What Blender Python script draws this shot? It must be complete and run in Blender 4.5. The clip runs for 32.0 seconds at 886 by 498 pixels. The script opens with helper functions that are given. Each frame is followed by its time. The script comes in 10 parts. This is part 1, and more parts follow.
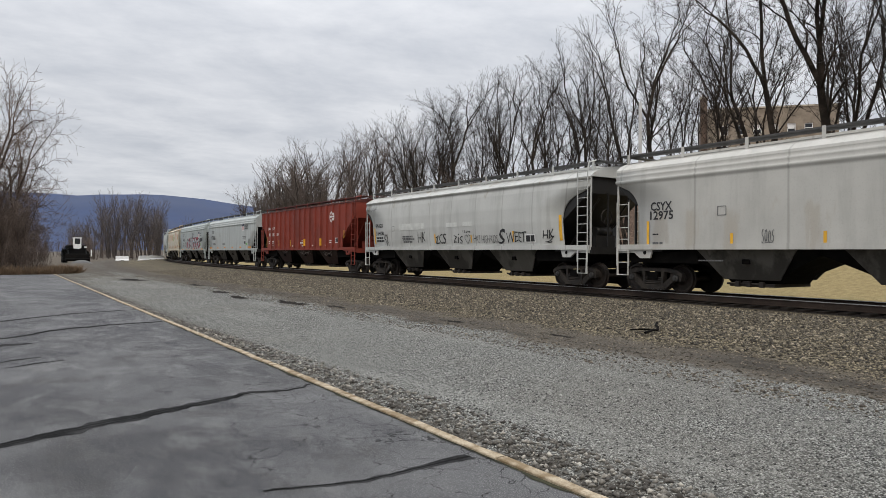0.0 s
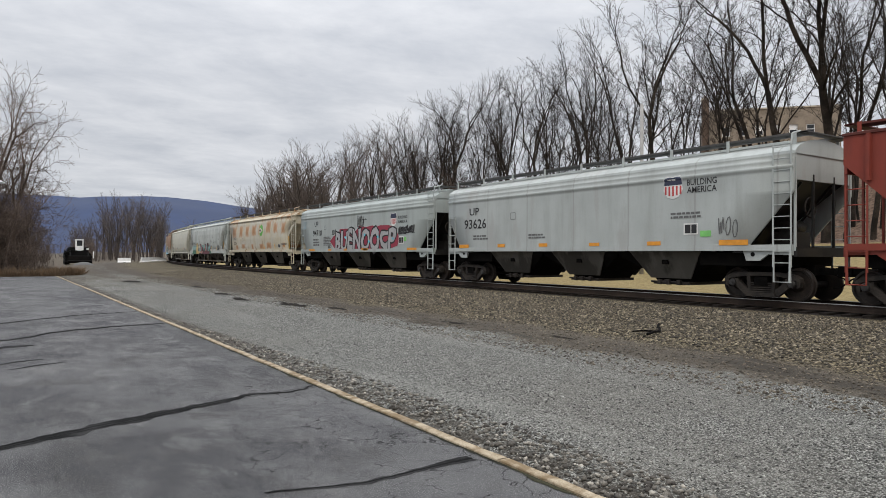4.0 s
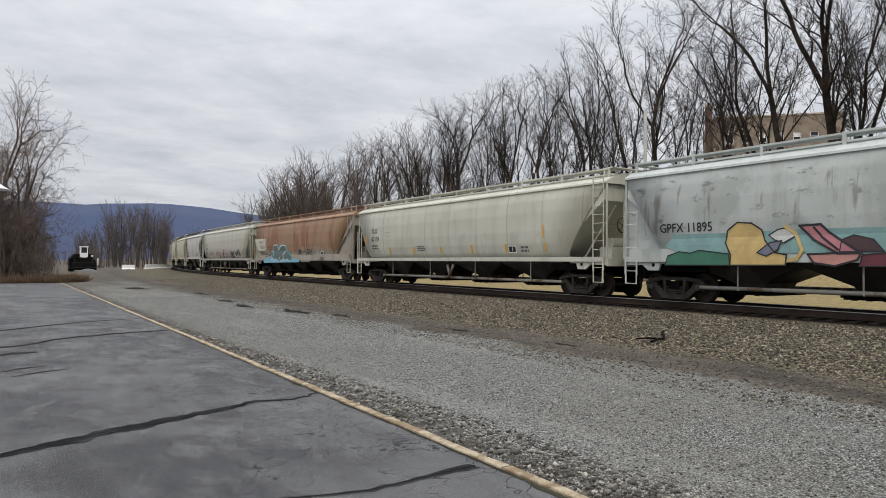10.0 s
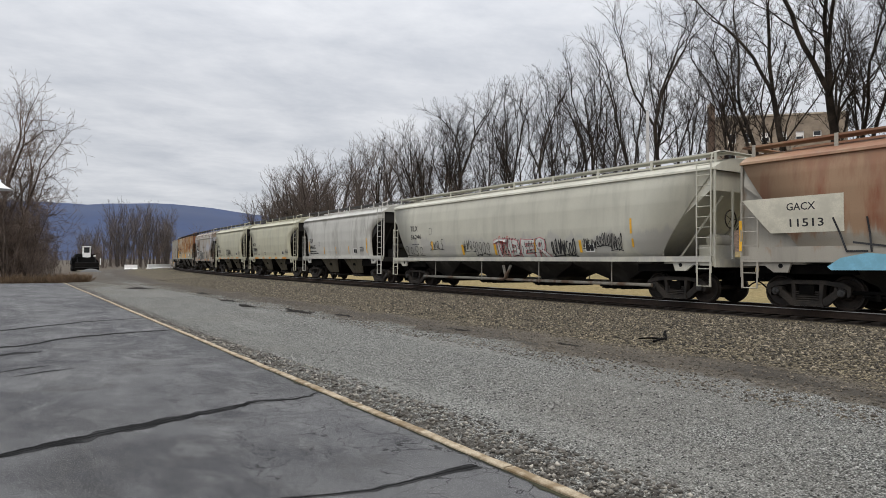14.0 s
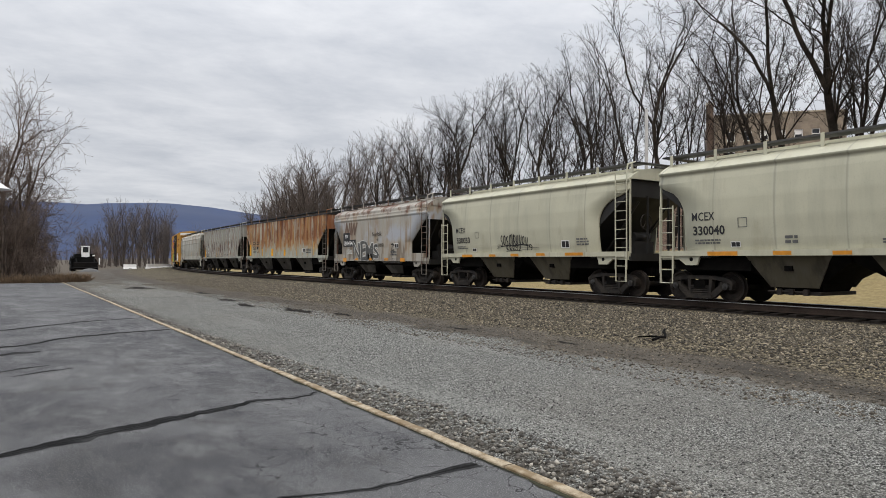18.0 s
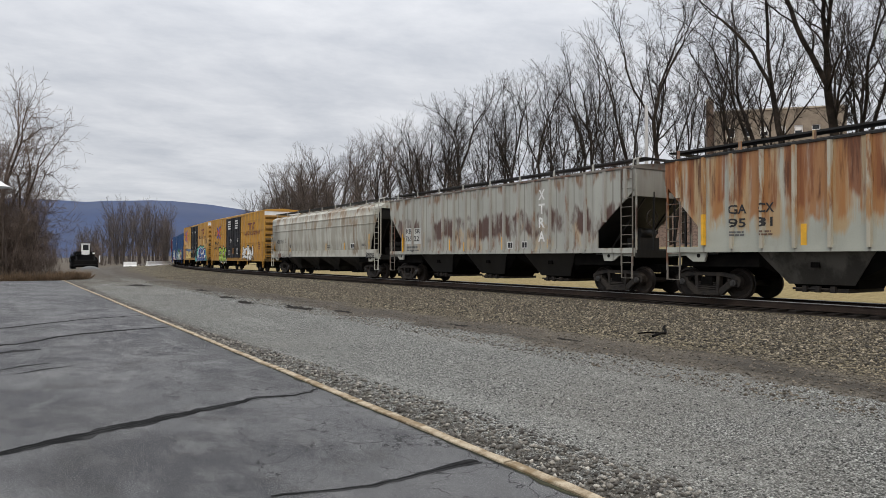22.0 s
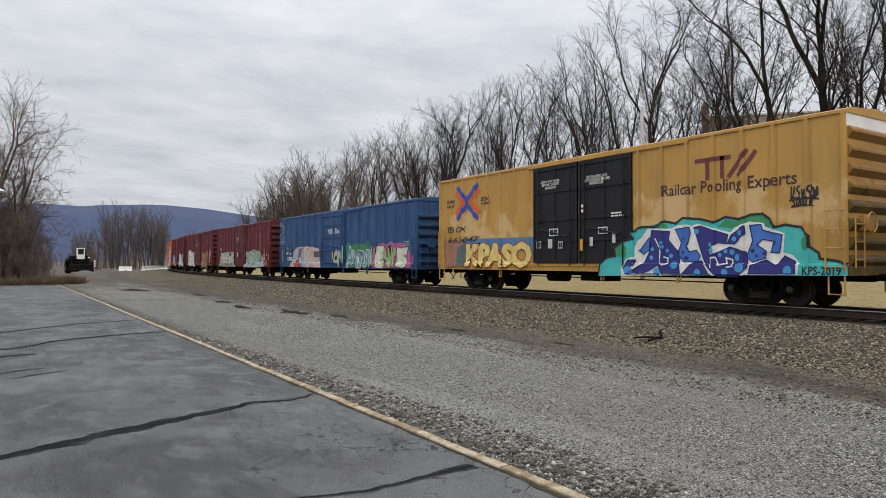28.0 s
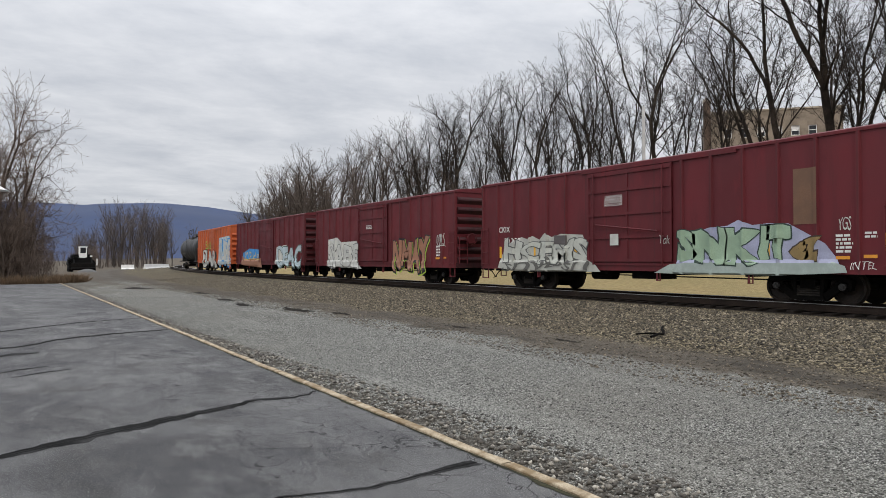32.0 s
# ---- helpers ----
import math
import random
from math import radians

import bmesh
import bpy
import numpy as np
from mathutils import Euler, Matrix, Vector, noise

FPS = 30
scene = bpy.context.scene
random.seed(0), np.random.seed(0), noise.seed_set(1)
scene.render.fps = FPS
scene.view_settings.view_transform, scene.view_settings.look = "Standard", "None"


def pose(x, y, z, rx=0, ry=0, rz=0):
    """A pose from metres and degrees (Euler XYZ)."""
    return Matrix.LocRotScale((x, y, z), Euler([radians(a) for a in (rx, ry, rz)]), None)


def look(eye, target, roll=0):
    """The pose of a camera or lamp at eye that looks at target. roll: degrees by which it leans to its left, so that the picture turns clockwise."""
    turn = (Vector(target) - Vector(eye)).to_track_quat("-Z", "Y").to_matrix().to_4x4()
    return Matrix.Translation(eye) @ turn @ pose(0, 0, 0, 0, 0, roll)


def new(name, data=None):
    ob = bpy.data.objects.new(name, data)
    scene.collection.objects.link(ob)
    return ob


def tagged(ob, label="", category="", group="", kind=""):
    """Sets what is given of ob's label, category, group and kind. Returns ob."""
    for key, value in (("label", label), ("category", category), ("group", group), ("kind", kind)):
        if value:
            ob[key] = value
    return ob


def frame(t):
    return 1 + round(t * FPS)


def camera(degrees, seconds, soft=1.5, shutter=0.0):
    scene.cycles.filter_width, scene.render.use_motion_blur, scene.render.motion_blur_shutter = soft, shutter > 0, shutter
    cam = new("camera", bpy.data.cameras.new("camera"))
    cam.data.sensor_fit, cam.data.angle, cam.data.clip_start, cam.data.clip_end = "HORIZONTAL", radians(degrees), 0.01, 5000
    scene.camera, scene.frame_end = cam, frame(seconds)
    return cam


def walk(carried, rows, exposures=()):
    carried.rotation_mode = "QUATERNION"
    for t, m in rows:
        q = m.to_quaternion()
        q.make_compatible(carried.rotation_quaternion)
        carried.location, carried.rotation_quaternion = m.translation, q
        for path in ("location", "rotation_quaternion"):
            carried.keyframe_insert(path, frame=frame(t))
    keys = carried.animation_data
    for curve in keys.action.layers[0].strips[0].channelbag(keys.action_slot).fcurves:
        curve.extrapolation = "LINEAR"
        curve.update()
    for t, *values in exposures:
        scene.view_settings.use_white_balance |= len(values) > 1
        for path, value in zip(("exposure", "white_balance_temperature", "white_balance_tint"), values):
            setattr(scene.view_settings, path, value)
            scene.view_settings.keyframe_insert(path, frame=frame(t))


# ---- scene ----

# ---- camera: handheld on the car park, about 1.7 m over the asphalt; world z = 0 is the rail top ----
EYE = (-19.21, 0.0, 1.224)
cam = camera(66.82, 32.0, soft=0.6)
TURNS = [
    (0, 90.392, -0.393, -33.583), (0.5, 90.409, -0.346, -33.546), (1, 90.423, -0.334, -33.478), (1.5, 90.417, -0.334, -33.425),
    (2, 90.408, -0.333, -33.420), (2.5, 90.417, -0.332, -33.432), (3, 90.443, -0.330, -33.437), (3.5, 90.469, -0.324, -33.442),
    (5.5, 90.778, -0.450, -33.397), (6, 90.806, -0.392, -33.354), (6.5, 90.838, -0.385, -33.317), (7, 90.890, -0.393, -33.290),
    (7.5, 90.940, -0.432, -33.273), (8, 90.967, -0.480, -33.261), (8.5, 90.996, -0.455, -33.245), (9, 91.043, -0.398, -33.207),
    (9.5, 91.090, -0.375, -33.163), (10, 91.126, -0.371, -33.144), (10.5, 91.162, -0.373, -33.141), (11, 91.169, -0.366, -33.122),
    (11.5, 91.152, -0.350, -33.065), (12, 91.138, -0.359, -32.994), (12.5, 91.125, -0.386, -32.949), (13, 91.116, -0.391, -32.941),
    (13.5, 91.113, -0.384, -32.955), (14, 91.114, -0.364, -32.968), (14.5, 91.122, -0.304, -32.965), (16.5, 91.106, -0.346, -33.016),
    (17, 91.113, -0.280, -33.029), (17.5, 91.081, -0.239, -33.028), (18, 91.012, -0.214, -33.038), (18.5, 90.952, -0.219, -33.057),
    (19, 90.912, -0.219, -33.059), (19.5, 90.872, -0.188, -33.046), (20, 90.839, -0.161, -33.031), (20.5, 90.803, -0.152, -33.014),
    (21, 90.751, -0.160, -33.006), (21.5, 90.712, -0.143, -33.003), (22, 90.745, -0.089, -33.032), (22.5, 90.824, -0.050, -33.113),
    (23, 90.868, -0.066, -33.165), (23.5, 90.882, -0.123, -33.169), (24, 90.907, -0.163, -33.177), (24.5, 90.952, -0.195, -33.203),
    (25, 91.007, -0.202, -33.243), (25.5, 91.051, -0.155, -33.305), (27.5, 91.114, -0.114, -33.353), (28, 91.123, -0.093, -33.351),
    (28.5, 91.103, -0.065, -33.281), (29, 91.069, -0.036, -33.198), (29.5, 91.040, -0.029, -33.163), (30, 91.012, -0.037, -33.158),
    (30.5, 90.988, -0.014, -33.156), (31, 90.957, 0.064, -33.162), (31.5, 90.916, 0.137, -33.178), (32, 90.877, 0.139, -33.203)
]
walk(cam, [(t, pose(*EYE, rx, ry, rz)) for t, rx, ry, rz in TURNS])

# ---- light: a bright overcast sky, brightest overhead, and a weak broad sun behind the cloud ----
SUN_UP, SUN_ROUND = radians(48), radians(215)


def make_world():
    w = bpy.data.worlds.new("overcast_sky")
    scene.world = w
    w.use_nodes = True
    nt = w.node_tree
    nt.nodes.clear()
    N = nt.nodes.new
    L = nt.links.new
    out, bg = N("ShaderNodeOutputWorld"), N("ShaderNodeBackground")
    sky = N("ShaderNodeTexSky")
    sky.sky_type, sky.sun_disc = "NISHITA", False
    sky.sun_elevation, sky.sun_rotation = SUN_UP, SUN_ROUND
    tc = N("ShaderNodeTexCoord")
    sep = N("ShaderNodeSeparateXYZ")
    L(tc.outputs["Generated"], sep.inputs[0])
    # cloud layer: direction projected on a flat deck
    mx = N("ShaderNodeMath"); mx.operation = "MAXIMUM"; mx.inputs[1].default_value = 0.0
    L(sep.outputs[2], mx.inputs[0])
    ad = N("ShaderNodeMath"); ad.inputs[1].default_value = 0.13
    L(mx.outputs[0], ad.inputs[0])
    dv = N("ShaderNodeVectorMath"); dv.operation = "DIVIDE"
    cmb = N("ShaderNodeCombineXYZ")
    for k in range(3):
        L(ad.outputs[0], cmb.inputs[k])
    L(tc.outputs["Generated"], dv.inputs[0])
    L(cmb.outputs[0], dv.inputs[1])
    mp = N("ShaderNodeMapping")
    mp.inputs["Rotation"].default_value = (0, 0, radians(33))
    mp.inputs["Scale"].default_value = (0.95, 1.25, 1)
    L(dv.outputs[0], mp.inputs[0])
    n1 = N("ShaderNodeTexNoise")
    n1.inputs["Scale"].default_value, n1.inputs["Detail"].default_value, n1.inputs["Roughness"].default_value = 2.3, 9, 0.6
    n1.inputs["Distortion"].default_value = 0.15
    L(mp.outputs[0], n1.inputs["Vector"])
    ramp = N("ShaderNodeValToRGB")
    e = ramp.color_ramp.elements
    e[0].position, e[0].color = 0.32, (0.36, 0.377, 0.411, 1)
    e[1].position, e[1].color = 0.66, (0.482, 0.492, 0.516, 1)
    L(n1.outputs[0], ramp.inputs[0])
    # overcast luminance: a few times brighter overhead than at the horizon
    up = N("ShaderNodeMath"); up.operation = "POWER"; up.inputs[1].default_value = 2.4
    L(mx.outputs[0], up.inputs[0])
    gain = N("ShaderNodeMath"); gain.operation = "MULTIPLY_ADD"
    gain.inputs[1].default_value, gain.inputs[2].default_value = 4.7, 1.52
    L(up.outputs[0], gain.inputs[0])
    mul = N("ShaderNodeVectorMath"); mul.operation = "SCALE"
    L(ramp.outputs[0], mul.inputs[0])
    L(gain.outputs[0], mul.inputs[3])
    mulsky = N("ShaderNodeVectorMath"); mulsky.operation = "SCALE"
    mulsky.inputs[3].default_value = 0.05
    L(sky.outputs[0], mulsky.inputs[0])
    mix = N("ShaderNodeMix"); mix.data_type = "RGBA"; mix.inputs[0].default_value = 0.93
    L(mulsky.outputs[0], mix.inputs[6])
    L(mul.outputs[0], mix.inputs[7])
    L(mix.outputs[2], bg.inputs[0])
    bg.inputs[1].default_value = 1.0
    L(bg.outputs[0], out.inputs[0])


make_world()
sun = new("sun", bpy.data.lights.new("sun", "SUN"))
sun.data.energy, sun.data.angle, sun.data.color = 0.85, radians(30), (1.0, 0.84, 0.62)
sun.matrix_world = look((0, 0, 0), (math.sin(SUN_ROUND) * -math.cos(SUN_UP), -math.cos(SUN_ROUND) * math.cos(SUN_UP), -math.sin(SUN_UP)))

# ---- materials ----
def nodes_of(name):
    m = bpy.data.materials.new(name)
    m.use_nodes = True
    nt = m.node_tree
    return m, nt, nt.nodes["Principled BSDF"]


def noise_node(nt, vec, scale, detail=4, rough=0.55):
    n = nt.nodes.new("ShaderNodeTexNoise")
    n.inputs["Scale"].default_value, n.inputs["Detail"].default_value, n.inputs["Roughness"].default_value = scale, detail, rough
    nt.links.new(vec, n.inputs["Vector"])
    return n.outputs[0]


def mapped(nt, scale=(1, 1, 1)):
    tc, mp = nt.nodes.new("ShaderNodeTexCoord"), nt.nodes.new("ShaderNodeMapping")
    mp.inputs["Scale"].default_value = scale
    nt.links.new(tc.outputs["Object"], mp.inputs[0])
    return mp.outputs[0]


def rng(nt, val, a, b, lo=0.0, hi=1.0, smooth=True):
    n = nt.nodes.new("ShaderNodeMapRange")
    n.interpolation_type = "SMOOTHSTEP" if smooth else "LINEAR"
    n.inputs[1].default_value, n.inputs[2].default_value, n.inputs[3].default_value, n.inputs[4].default_value = a, b, lo, hi
    nt.links.new(val, n.inputs[0])
    return n.outputs[0]


def calc(nt, op, a, b):
    n = nt.nodes.new("ShaderNodeMath")
    n.operation = op
    for k, v in enumerate((a, b)):
        if isinstance(v, (int, float)):
            n.inputs[k].default_value = v
        else:
            nt.links.new(v, n.inputs[k])
    return n.outputs[0]


def blend(nt, fac, a, b):
    n = nt.nodes.new("ShaderNodeMix")
    n.data_type = "RGBA"
    nt.links.new(fac, n.inputs[0])
    for k, v in ((6, a), (7, b)):
        if isinstance(v, tuple):
            n.inputs[k].default_value = (*v, 1)
        else:
            nt.links.new(v, n.inputs[k])
    return n.outputs[2]


def bump(nt, bsdf, height, strength, dist):
    b = nt.nodes.new("ShaderNodeBump")
    b.inputs["Strength"].default_value, b.inputs["Distance"].default_value = strength, dist
    nt.links.new(height, b.inputs["Height"])
    nt.links.new(b.outputs[0], bsdf.inputs["Normal"])


def shade(c, k):
    return tuple(min(1, v * k) for v in c)


def plain(name, col, rough=0.6, metal=0.0, var=0.2, scale=3.0, fine=40.0, relief=0.15, second=None, gloss=0.5):
    """One colour with variation at two scales and fine relief."""
    m, nt, b = nodes_of(name)
    v = mapped(nt)
    big, small = noise_node(nt, v, scale), noise_node(nt, v, fine, 3)
    c = blend(nt, rng(nt, big, 0.35, 0.65), shade(col, 1 - var), second or shade(col, 1 + var))
    c = blend(nt, rng(nt, small, 0.35, 0.7, 0, 0.5), c, shade(col, 1 - 1.2 * var))
    nt.links.new(c, b.inputs["Base Color"])
    nt.links.new(rng(nt, big, 0.3, 0.7, max(0, rough - 0.1), min(1, rough + 0.1)), b.inputs["Roughness"])
    b.inputs["Metallic"].default_value = metal
    b.inputs["Specular IOR Level"].default_value = gloss
    bump(nt, b, small, relief, 0.01)
    return m


def paint(name, col, stains=(), grime=(0.16, 0.15, 0.135), dirt=0.35, rough=0.55, panel=0.0, line_dark=0.28, patches=(), patch_col=(0.36, 0.165, 0.06)):
    """Weathered rolling-stock paint: streaked grime that runs down, and stains, each
    (colour, amount, streak width in 1/m along the car, in 1/m upwards, z from, z to, seed)."""
    m, nt, b = nodes_of(name)
    tc, sep = nt.nodes.new("ShaderNodeTexCoord"), nt.nodes.new("ShaderNodeSeparateXYZ")
    P = tc.outputs["Object"]
    nt.links.new(P, sep.inputs[0])
    soft = noise_node(nt, P, 0.7, 3)
    c = blend(nt, rng(nt, soft, 0.3, 0.7), shade(col, 0.93), shade(col, 1.06))
    run = noise_node(nt, mapped(nt, (2.4, 2.4, 0.25)), 1.0, 5, 0.6)
    c = blend(nt, rng(nt, run, 0.45, 0.75, 0, dirt), c, grime)
    blot = noise_node(nt, mapped(nt, (0.35, 0.35, 0.5)), 1.0, 4)
    c = blend(nt, rng(nt, blot, 0.5, 0.78, 0, dirt * 0.45), c, grime)
    for scol, amount, fy, fz, z0, z1, seed in stains:
        mp = nt.nodes.new("ShaderNodeMapping")
        mp.inputs["Scale"].default_value, mp.inputs["Location"].default_value = (fy, fy, fz), (seed * 3.7, seed * 1.9, seed * 2.3)
        nt.links.new(P, mp.inputs[0])
        n = noise_node(nt, mp.outputs[0], 1.0, 6, 0.62)
        # how ragged the upper and lower ends of the stain are
        rag = calc(nt, "ADD", sep.outputs[2], rng(nt, run, 0.25, 0.75, -0.35, 0.35, False))
        band = calc(nt, "MULTIPLY", rng(nt, rag, z0 - 0.12, z0 + 0.12), rng(nt, rag, z1 - 0.12, z1 + 0.12, 1, 0))
        k = calc(nt, "MULTIPLY", rng(nt, n, 0.62 - amount * 0.42, 0.72 - amount * 0.36), band)
        c = blend(nt, calc(nt, "MULTIPLY", k, 0.9), c, scol)
    if patches:
        # rust spots (y, z, half length, half height) with soft ragged edges, deeper in the middle
        rough_edge = noise_node(nt, mapped(nt, (3.5, 3.5, 1.6)), 1.0, 6, 0.65)
        near = None
        for py, pz, hy, hz in patches:
            mp = nt.nodes.new("ShaderNodeMapping")
            mp.vector_type = "TEXTURE"
            mp.inputs["Location"].default_value, mp.inputs["Scale"].default_value = (0, py, pz), (1000, hy, hz)
            nt.links.new(P, mp.inputs[0])
            ln = nt.nodes.new("ShaderNodeSeparateXYZ")
            nt.links.new(mp.outputs[0], ln.inputs[0])
            side = calc(nt, "MAXIMUM", calc(nt, "ABSOLUTE", ln.outputs[1], 0.0), calc(nt, "ABSOLUTE", ln.outputs[2], 0.0))
            near = side if near is None else calc(nt, "MINIMUM", near, side)
        near = calc(nt, "ADD", near, rng(nt, rough_edge, 0.25, 0.75, -0.35, 0.35, False))
        c = blend(nt, rng(nt, near, 0.75, 1.2, 0.6, 0.0), c, shade(patch_col, 1.35))
        c = blend(nt, rng(nt, near, 0.25, 0.95, 0.7, 0.0), c, patch_col)
    if panel:
        # weld seams between the side sheets; along ribs they paint in shadow lines
        w = nt.nodes.new("ShaderNodeMath"); w.operation = "PINGPONG"; w.inputs[1].default_value = panel / 2
        nt.links.new(sep.outputs[1], w.inputs[0])
        wob = calc(nt, "ADD", w.outputs[0], rng(nt, run, 0.2, 0.8, -0.03, 0.03, False))
        c = blend(nt, rng(nt, wob, 0.0, 0.05, min(0.75, line_dark * 1.5), 0.0), c, shade(grime, 1.2))
    fine = noise_node(nt, P, 30, 3)
    c = blend(nt, rng(nt, fine, 0.5, 0.8, 0, 0.18), c, grime)
    nt.links.new(c, b.inputs["Base Color"])
    nt.links.new(rng(nt, soft, 0.3, 0.7, rough - 0.1, rough + 0.15), b.inputs["Roughness"])
    bump(nt, b, soft, 0.12, 0.05)
    b.inputs["Specular IOR Level"].default_value = 0.3
    return m


def pebbles(nt, P, scale, dark, light, gap):
    """Stones of one size packed together: each its own tone, dark between them. Returns colour and height."""
    v = nt.nodes.new("ShaderNodeTexVoronoi")
    v.inputs["Scale"].default_value = scale
    nt.links.new(P, v.inputs["Vector"])
    sep = nt.nodes.new("ShaderNodeSeparateColor")
    nt.links.new(v.outputs["Color"], sep.inputs[0])
    c = blend(nt, rng(nt, sep.outputs[0], 0.0, 1.0, 0, 1, False), dark, light)
    c = blend(nt, rng(nt, v.outputs["Distance"], 0.38, 0.72, 0, gap), c, shade(dark, 0.35))
    return c, calc(nt, "SUBTRACT", 1.0, v.outputs["Distance"])


def ground_material():
    """Grey gravel by the kerb, brown dirt, brown-grey ballast, dry grass, leaf litter on the bank; told apart by the distance from the track."""
    m, nt, b = nodes_of("ground_cover")
    tc, sep = nt.nodes.new("ShaderNodeTexCoord"), nt.nodes.new("ShaderNodeSeparateXYZ")
    P = tc.outputs["Object"]
    nt.links.new(P, sep.inputs[0])
    far = calc(nt, "MAXIMUM", calc(nt, "SUBTRACT", sep.outputs[1], 52.0), 0.0)
    u = calc(nt, "SUBTRACT", sep.outputs[0], calc(nt, "DIVIDE", calc(nt, "MULTIPLY", far, far), 800.0))
    wob = noise_node(nt, P, 0.35, 4)
    u2 = calc(nt, "ADD", u, rng(nt, wob, 0.2, 0.8, -0.9, 0.9, False))
    u2 = calc(nt, "ADD", u2, rng(nt, noise_node(nt, P, 3.0, 5, 0.65), 0.2, 0.8, -0.35, 0.35, False))
    grain, mid, big = noise_node(nt, P, 26, 4, 0.7), noise_node(nt, P, 5, 4), noise_node(nt, P, 0.25, 4)
    gravel, hg = pebbles(nt, P, 62, (0.05, 0.051, 0.047), (0.485, 0.485, 0.445), 1.0)
    gravel = blend(nt, rng(nt, big, 0.42, 0.62, 0, 0.45), gravel, (0.14, 0.132, 0.116))
    clump = noise_node(nt, mapped(nt, (9, 5, 1)), 1.0, 6, 0.7)
    gravel = blend(nt, rng(nt, clump, 0.54, 0.68, 0, 0.62), gravel, (0.055, 0.055, 0.053))
    lane = noise_node(nt, mapped(nt, (1.1, 0.1, 1)), 1.0, 4, 0.6)
    gravel = blend(nt, rng(nt, lane, 0.52, 0.66, 0, 0.2), gravel, (0.31, 0.31, 0.284))
    dirt, _h = pebbles(nt, P, 48, (0.052, 0.045, 0.035), (0.235, 0.205, 0.158), 0.7)
    dirt = blend(nt, rng(nt, mid, 0.42, 0.66, 0, 0.55), dirt, (0.08, 0.069, 0.053))
    dirt = blend(nt, rng(nt, big, 0.5, 0.65, 0, 0.4), dirt, (0.07, 0.06, 0.048))
    rut = noise_node(nt, mapped(nt, (0.9, 0.22, 1)), 1.0, 6, 0.65)
    dirt = blend(nt, rng(nt, rut, 0.57, 0.64, 0, 0.7), dirt, (0.03, 0.026, 0.021))
    ballast, _h = pebbles(nt, P, 25, (0.015, 0.012, 0.008), (0.34, 0.285, 0.185), 1.0)
    ballast = blend(nt, rng(nt, big, 0.4, 0.62, 0, 0.35), ballast, (0.05, 0.043, 0.033))
    # Ballast between the rails: dirt plus the shade there, put in its colour.
    bed_dark = rng(nt, u, 1.2, 1.7, 1, 0)
    ballast = blend(nt, calc(nt, "MULTIPLY", rng(nt, u, -1.75, -1.35), bed_dark), ballast, (0.017, 0.014, 0.012))
    grass = blend(nt, rng(nt, mid, 0.3, 0.7), (0.22, 0.17, 0.08), (0.3, 0.236, 0.116))
    grass = blend(nt, rng(nt, big, 0.45, 0.65, 0, 0.5), grass, (0.21, 0.18, 0.085))
    litter = blend(nt, rng(nt, mid, 0.3, 0.7), (0.09, 0.06, 0.042), (0.22, 0.15, 0.11))
    thin = calc(nt, "MULTIPLY", rng(nt, sep.outputs[1], 26, 58, 0, 0.8), rng(nt, rut, 0.38, 0.56))
    gravel = blend(nt, thin, gravel, dirt)
    c = blend(nt, rng(nt, u2, -10.65, -10.15), gravel, dirt)
    damp = calc(nt, "MULTIPLY", rng(nt, u2, -10.6, -10.0), rng(nt, u2, -9.3, -8.7, 1, 0))
    c = blend(nt, calc(nt, "MULTIPLY", damp, rng(nt, lane, 0.36, 0.56, 0.15, 0.75)), c, (0.062, 0.055, 0.047))
    edge = calc(nt, "MULTIPLY", rng(nt, sep.outputs[0], -15.35, -15.0, 0.85, 0), rng(nt, mid, 0.35, 0.6))
    c = blend(nt, edge, c, (0.05, 0.043, 0.034))
    c = blend(nt, rng(nt, u2, -8.85, -8.35), c, ballast)
    c = blend(nt, rng(nt, u2, 3.0, 3.6), c, grass)
    c = blend(nt, rng(nt, u2, 18.5, 19.5), c, litter)
    lot = calc(nt, "MULTIPLY", rng(nt, sep.outputs[1], 62, 75), rng(nt, u2, -16, -12, 1, 0))
    c = blend(nt, lot, c, dirt)
    c = blend(nt, calc(nt, "MULTIPLY", rng(nt, sep.outputs[1], 60, 66), rng(nt, u2, -13, -11.5, 1, 0)), c, (0.15, 0.12, 0.085))
    worn = calc(nt, "MULTIPLY", rng(nt, sep.outputs[1], 48, 66, 0, 0.7), rng(nt, u2, -9.5, -6.5, 1, 0))
    c = blend(nt, worn, c, (0.07, 0.059, 0.048))
    nt.links.new(c, b.inputs["Base Color"])
    b.inputs["Roughness"].default_value, b.inputs["Specular IOR Level"].default_value = 0.95, 0.2
    bump(nt, b, hg, 0.7, 0.02)
    return m


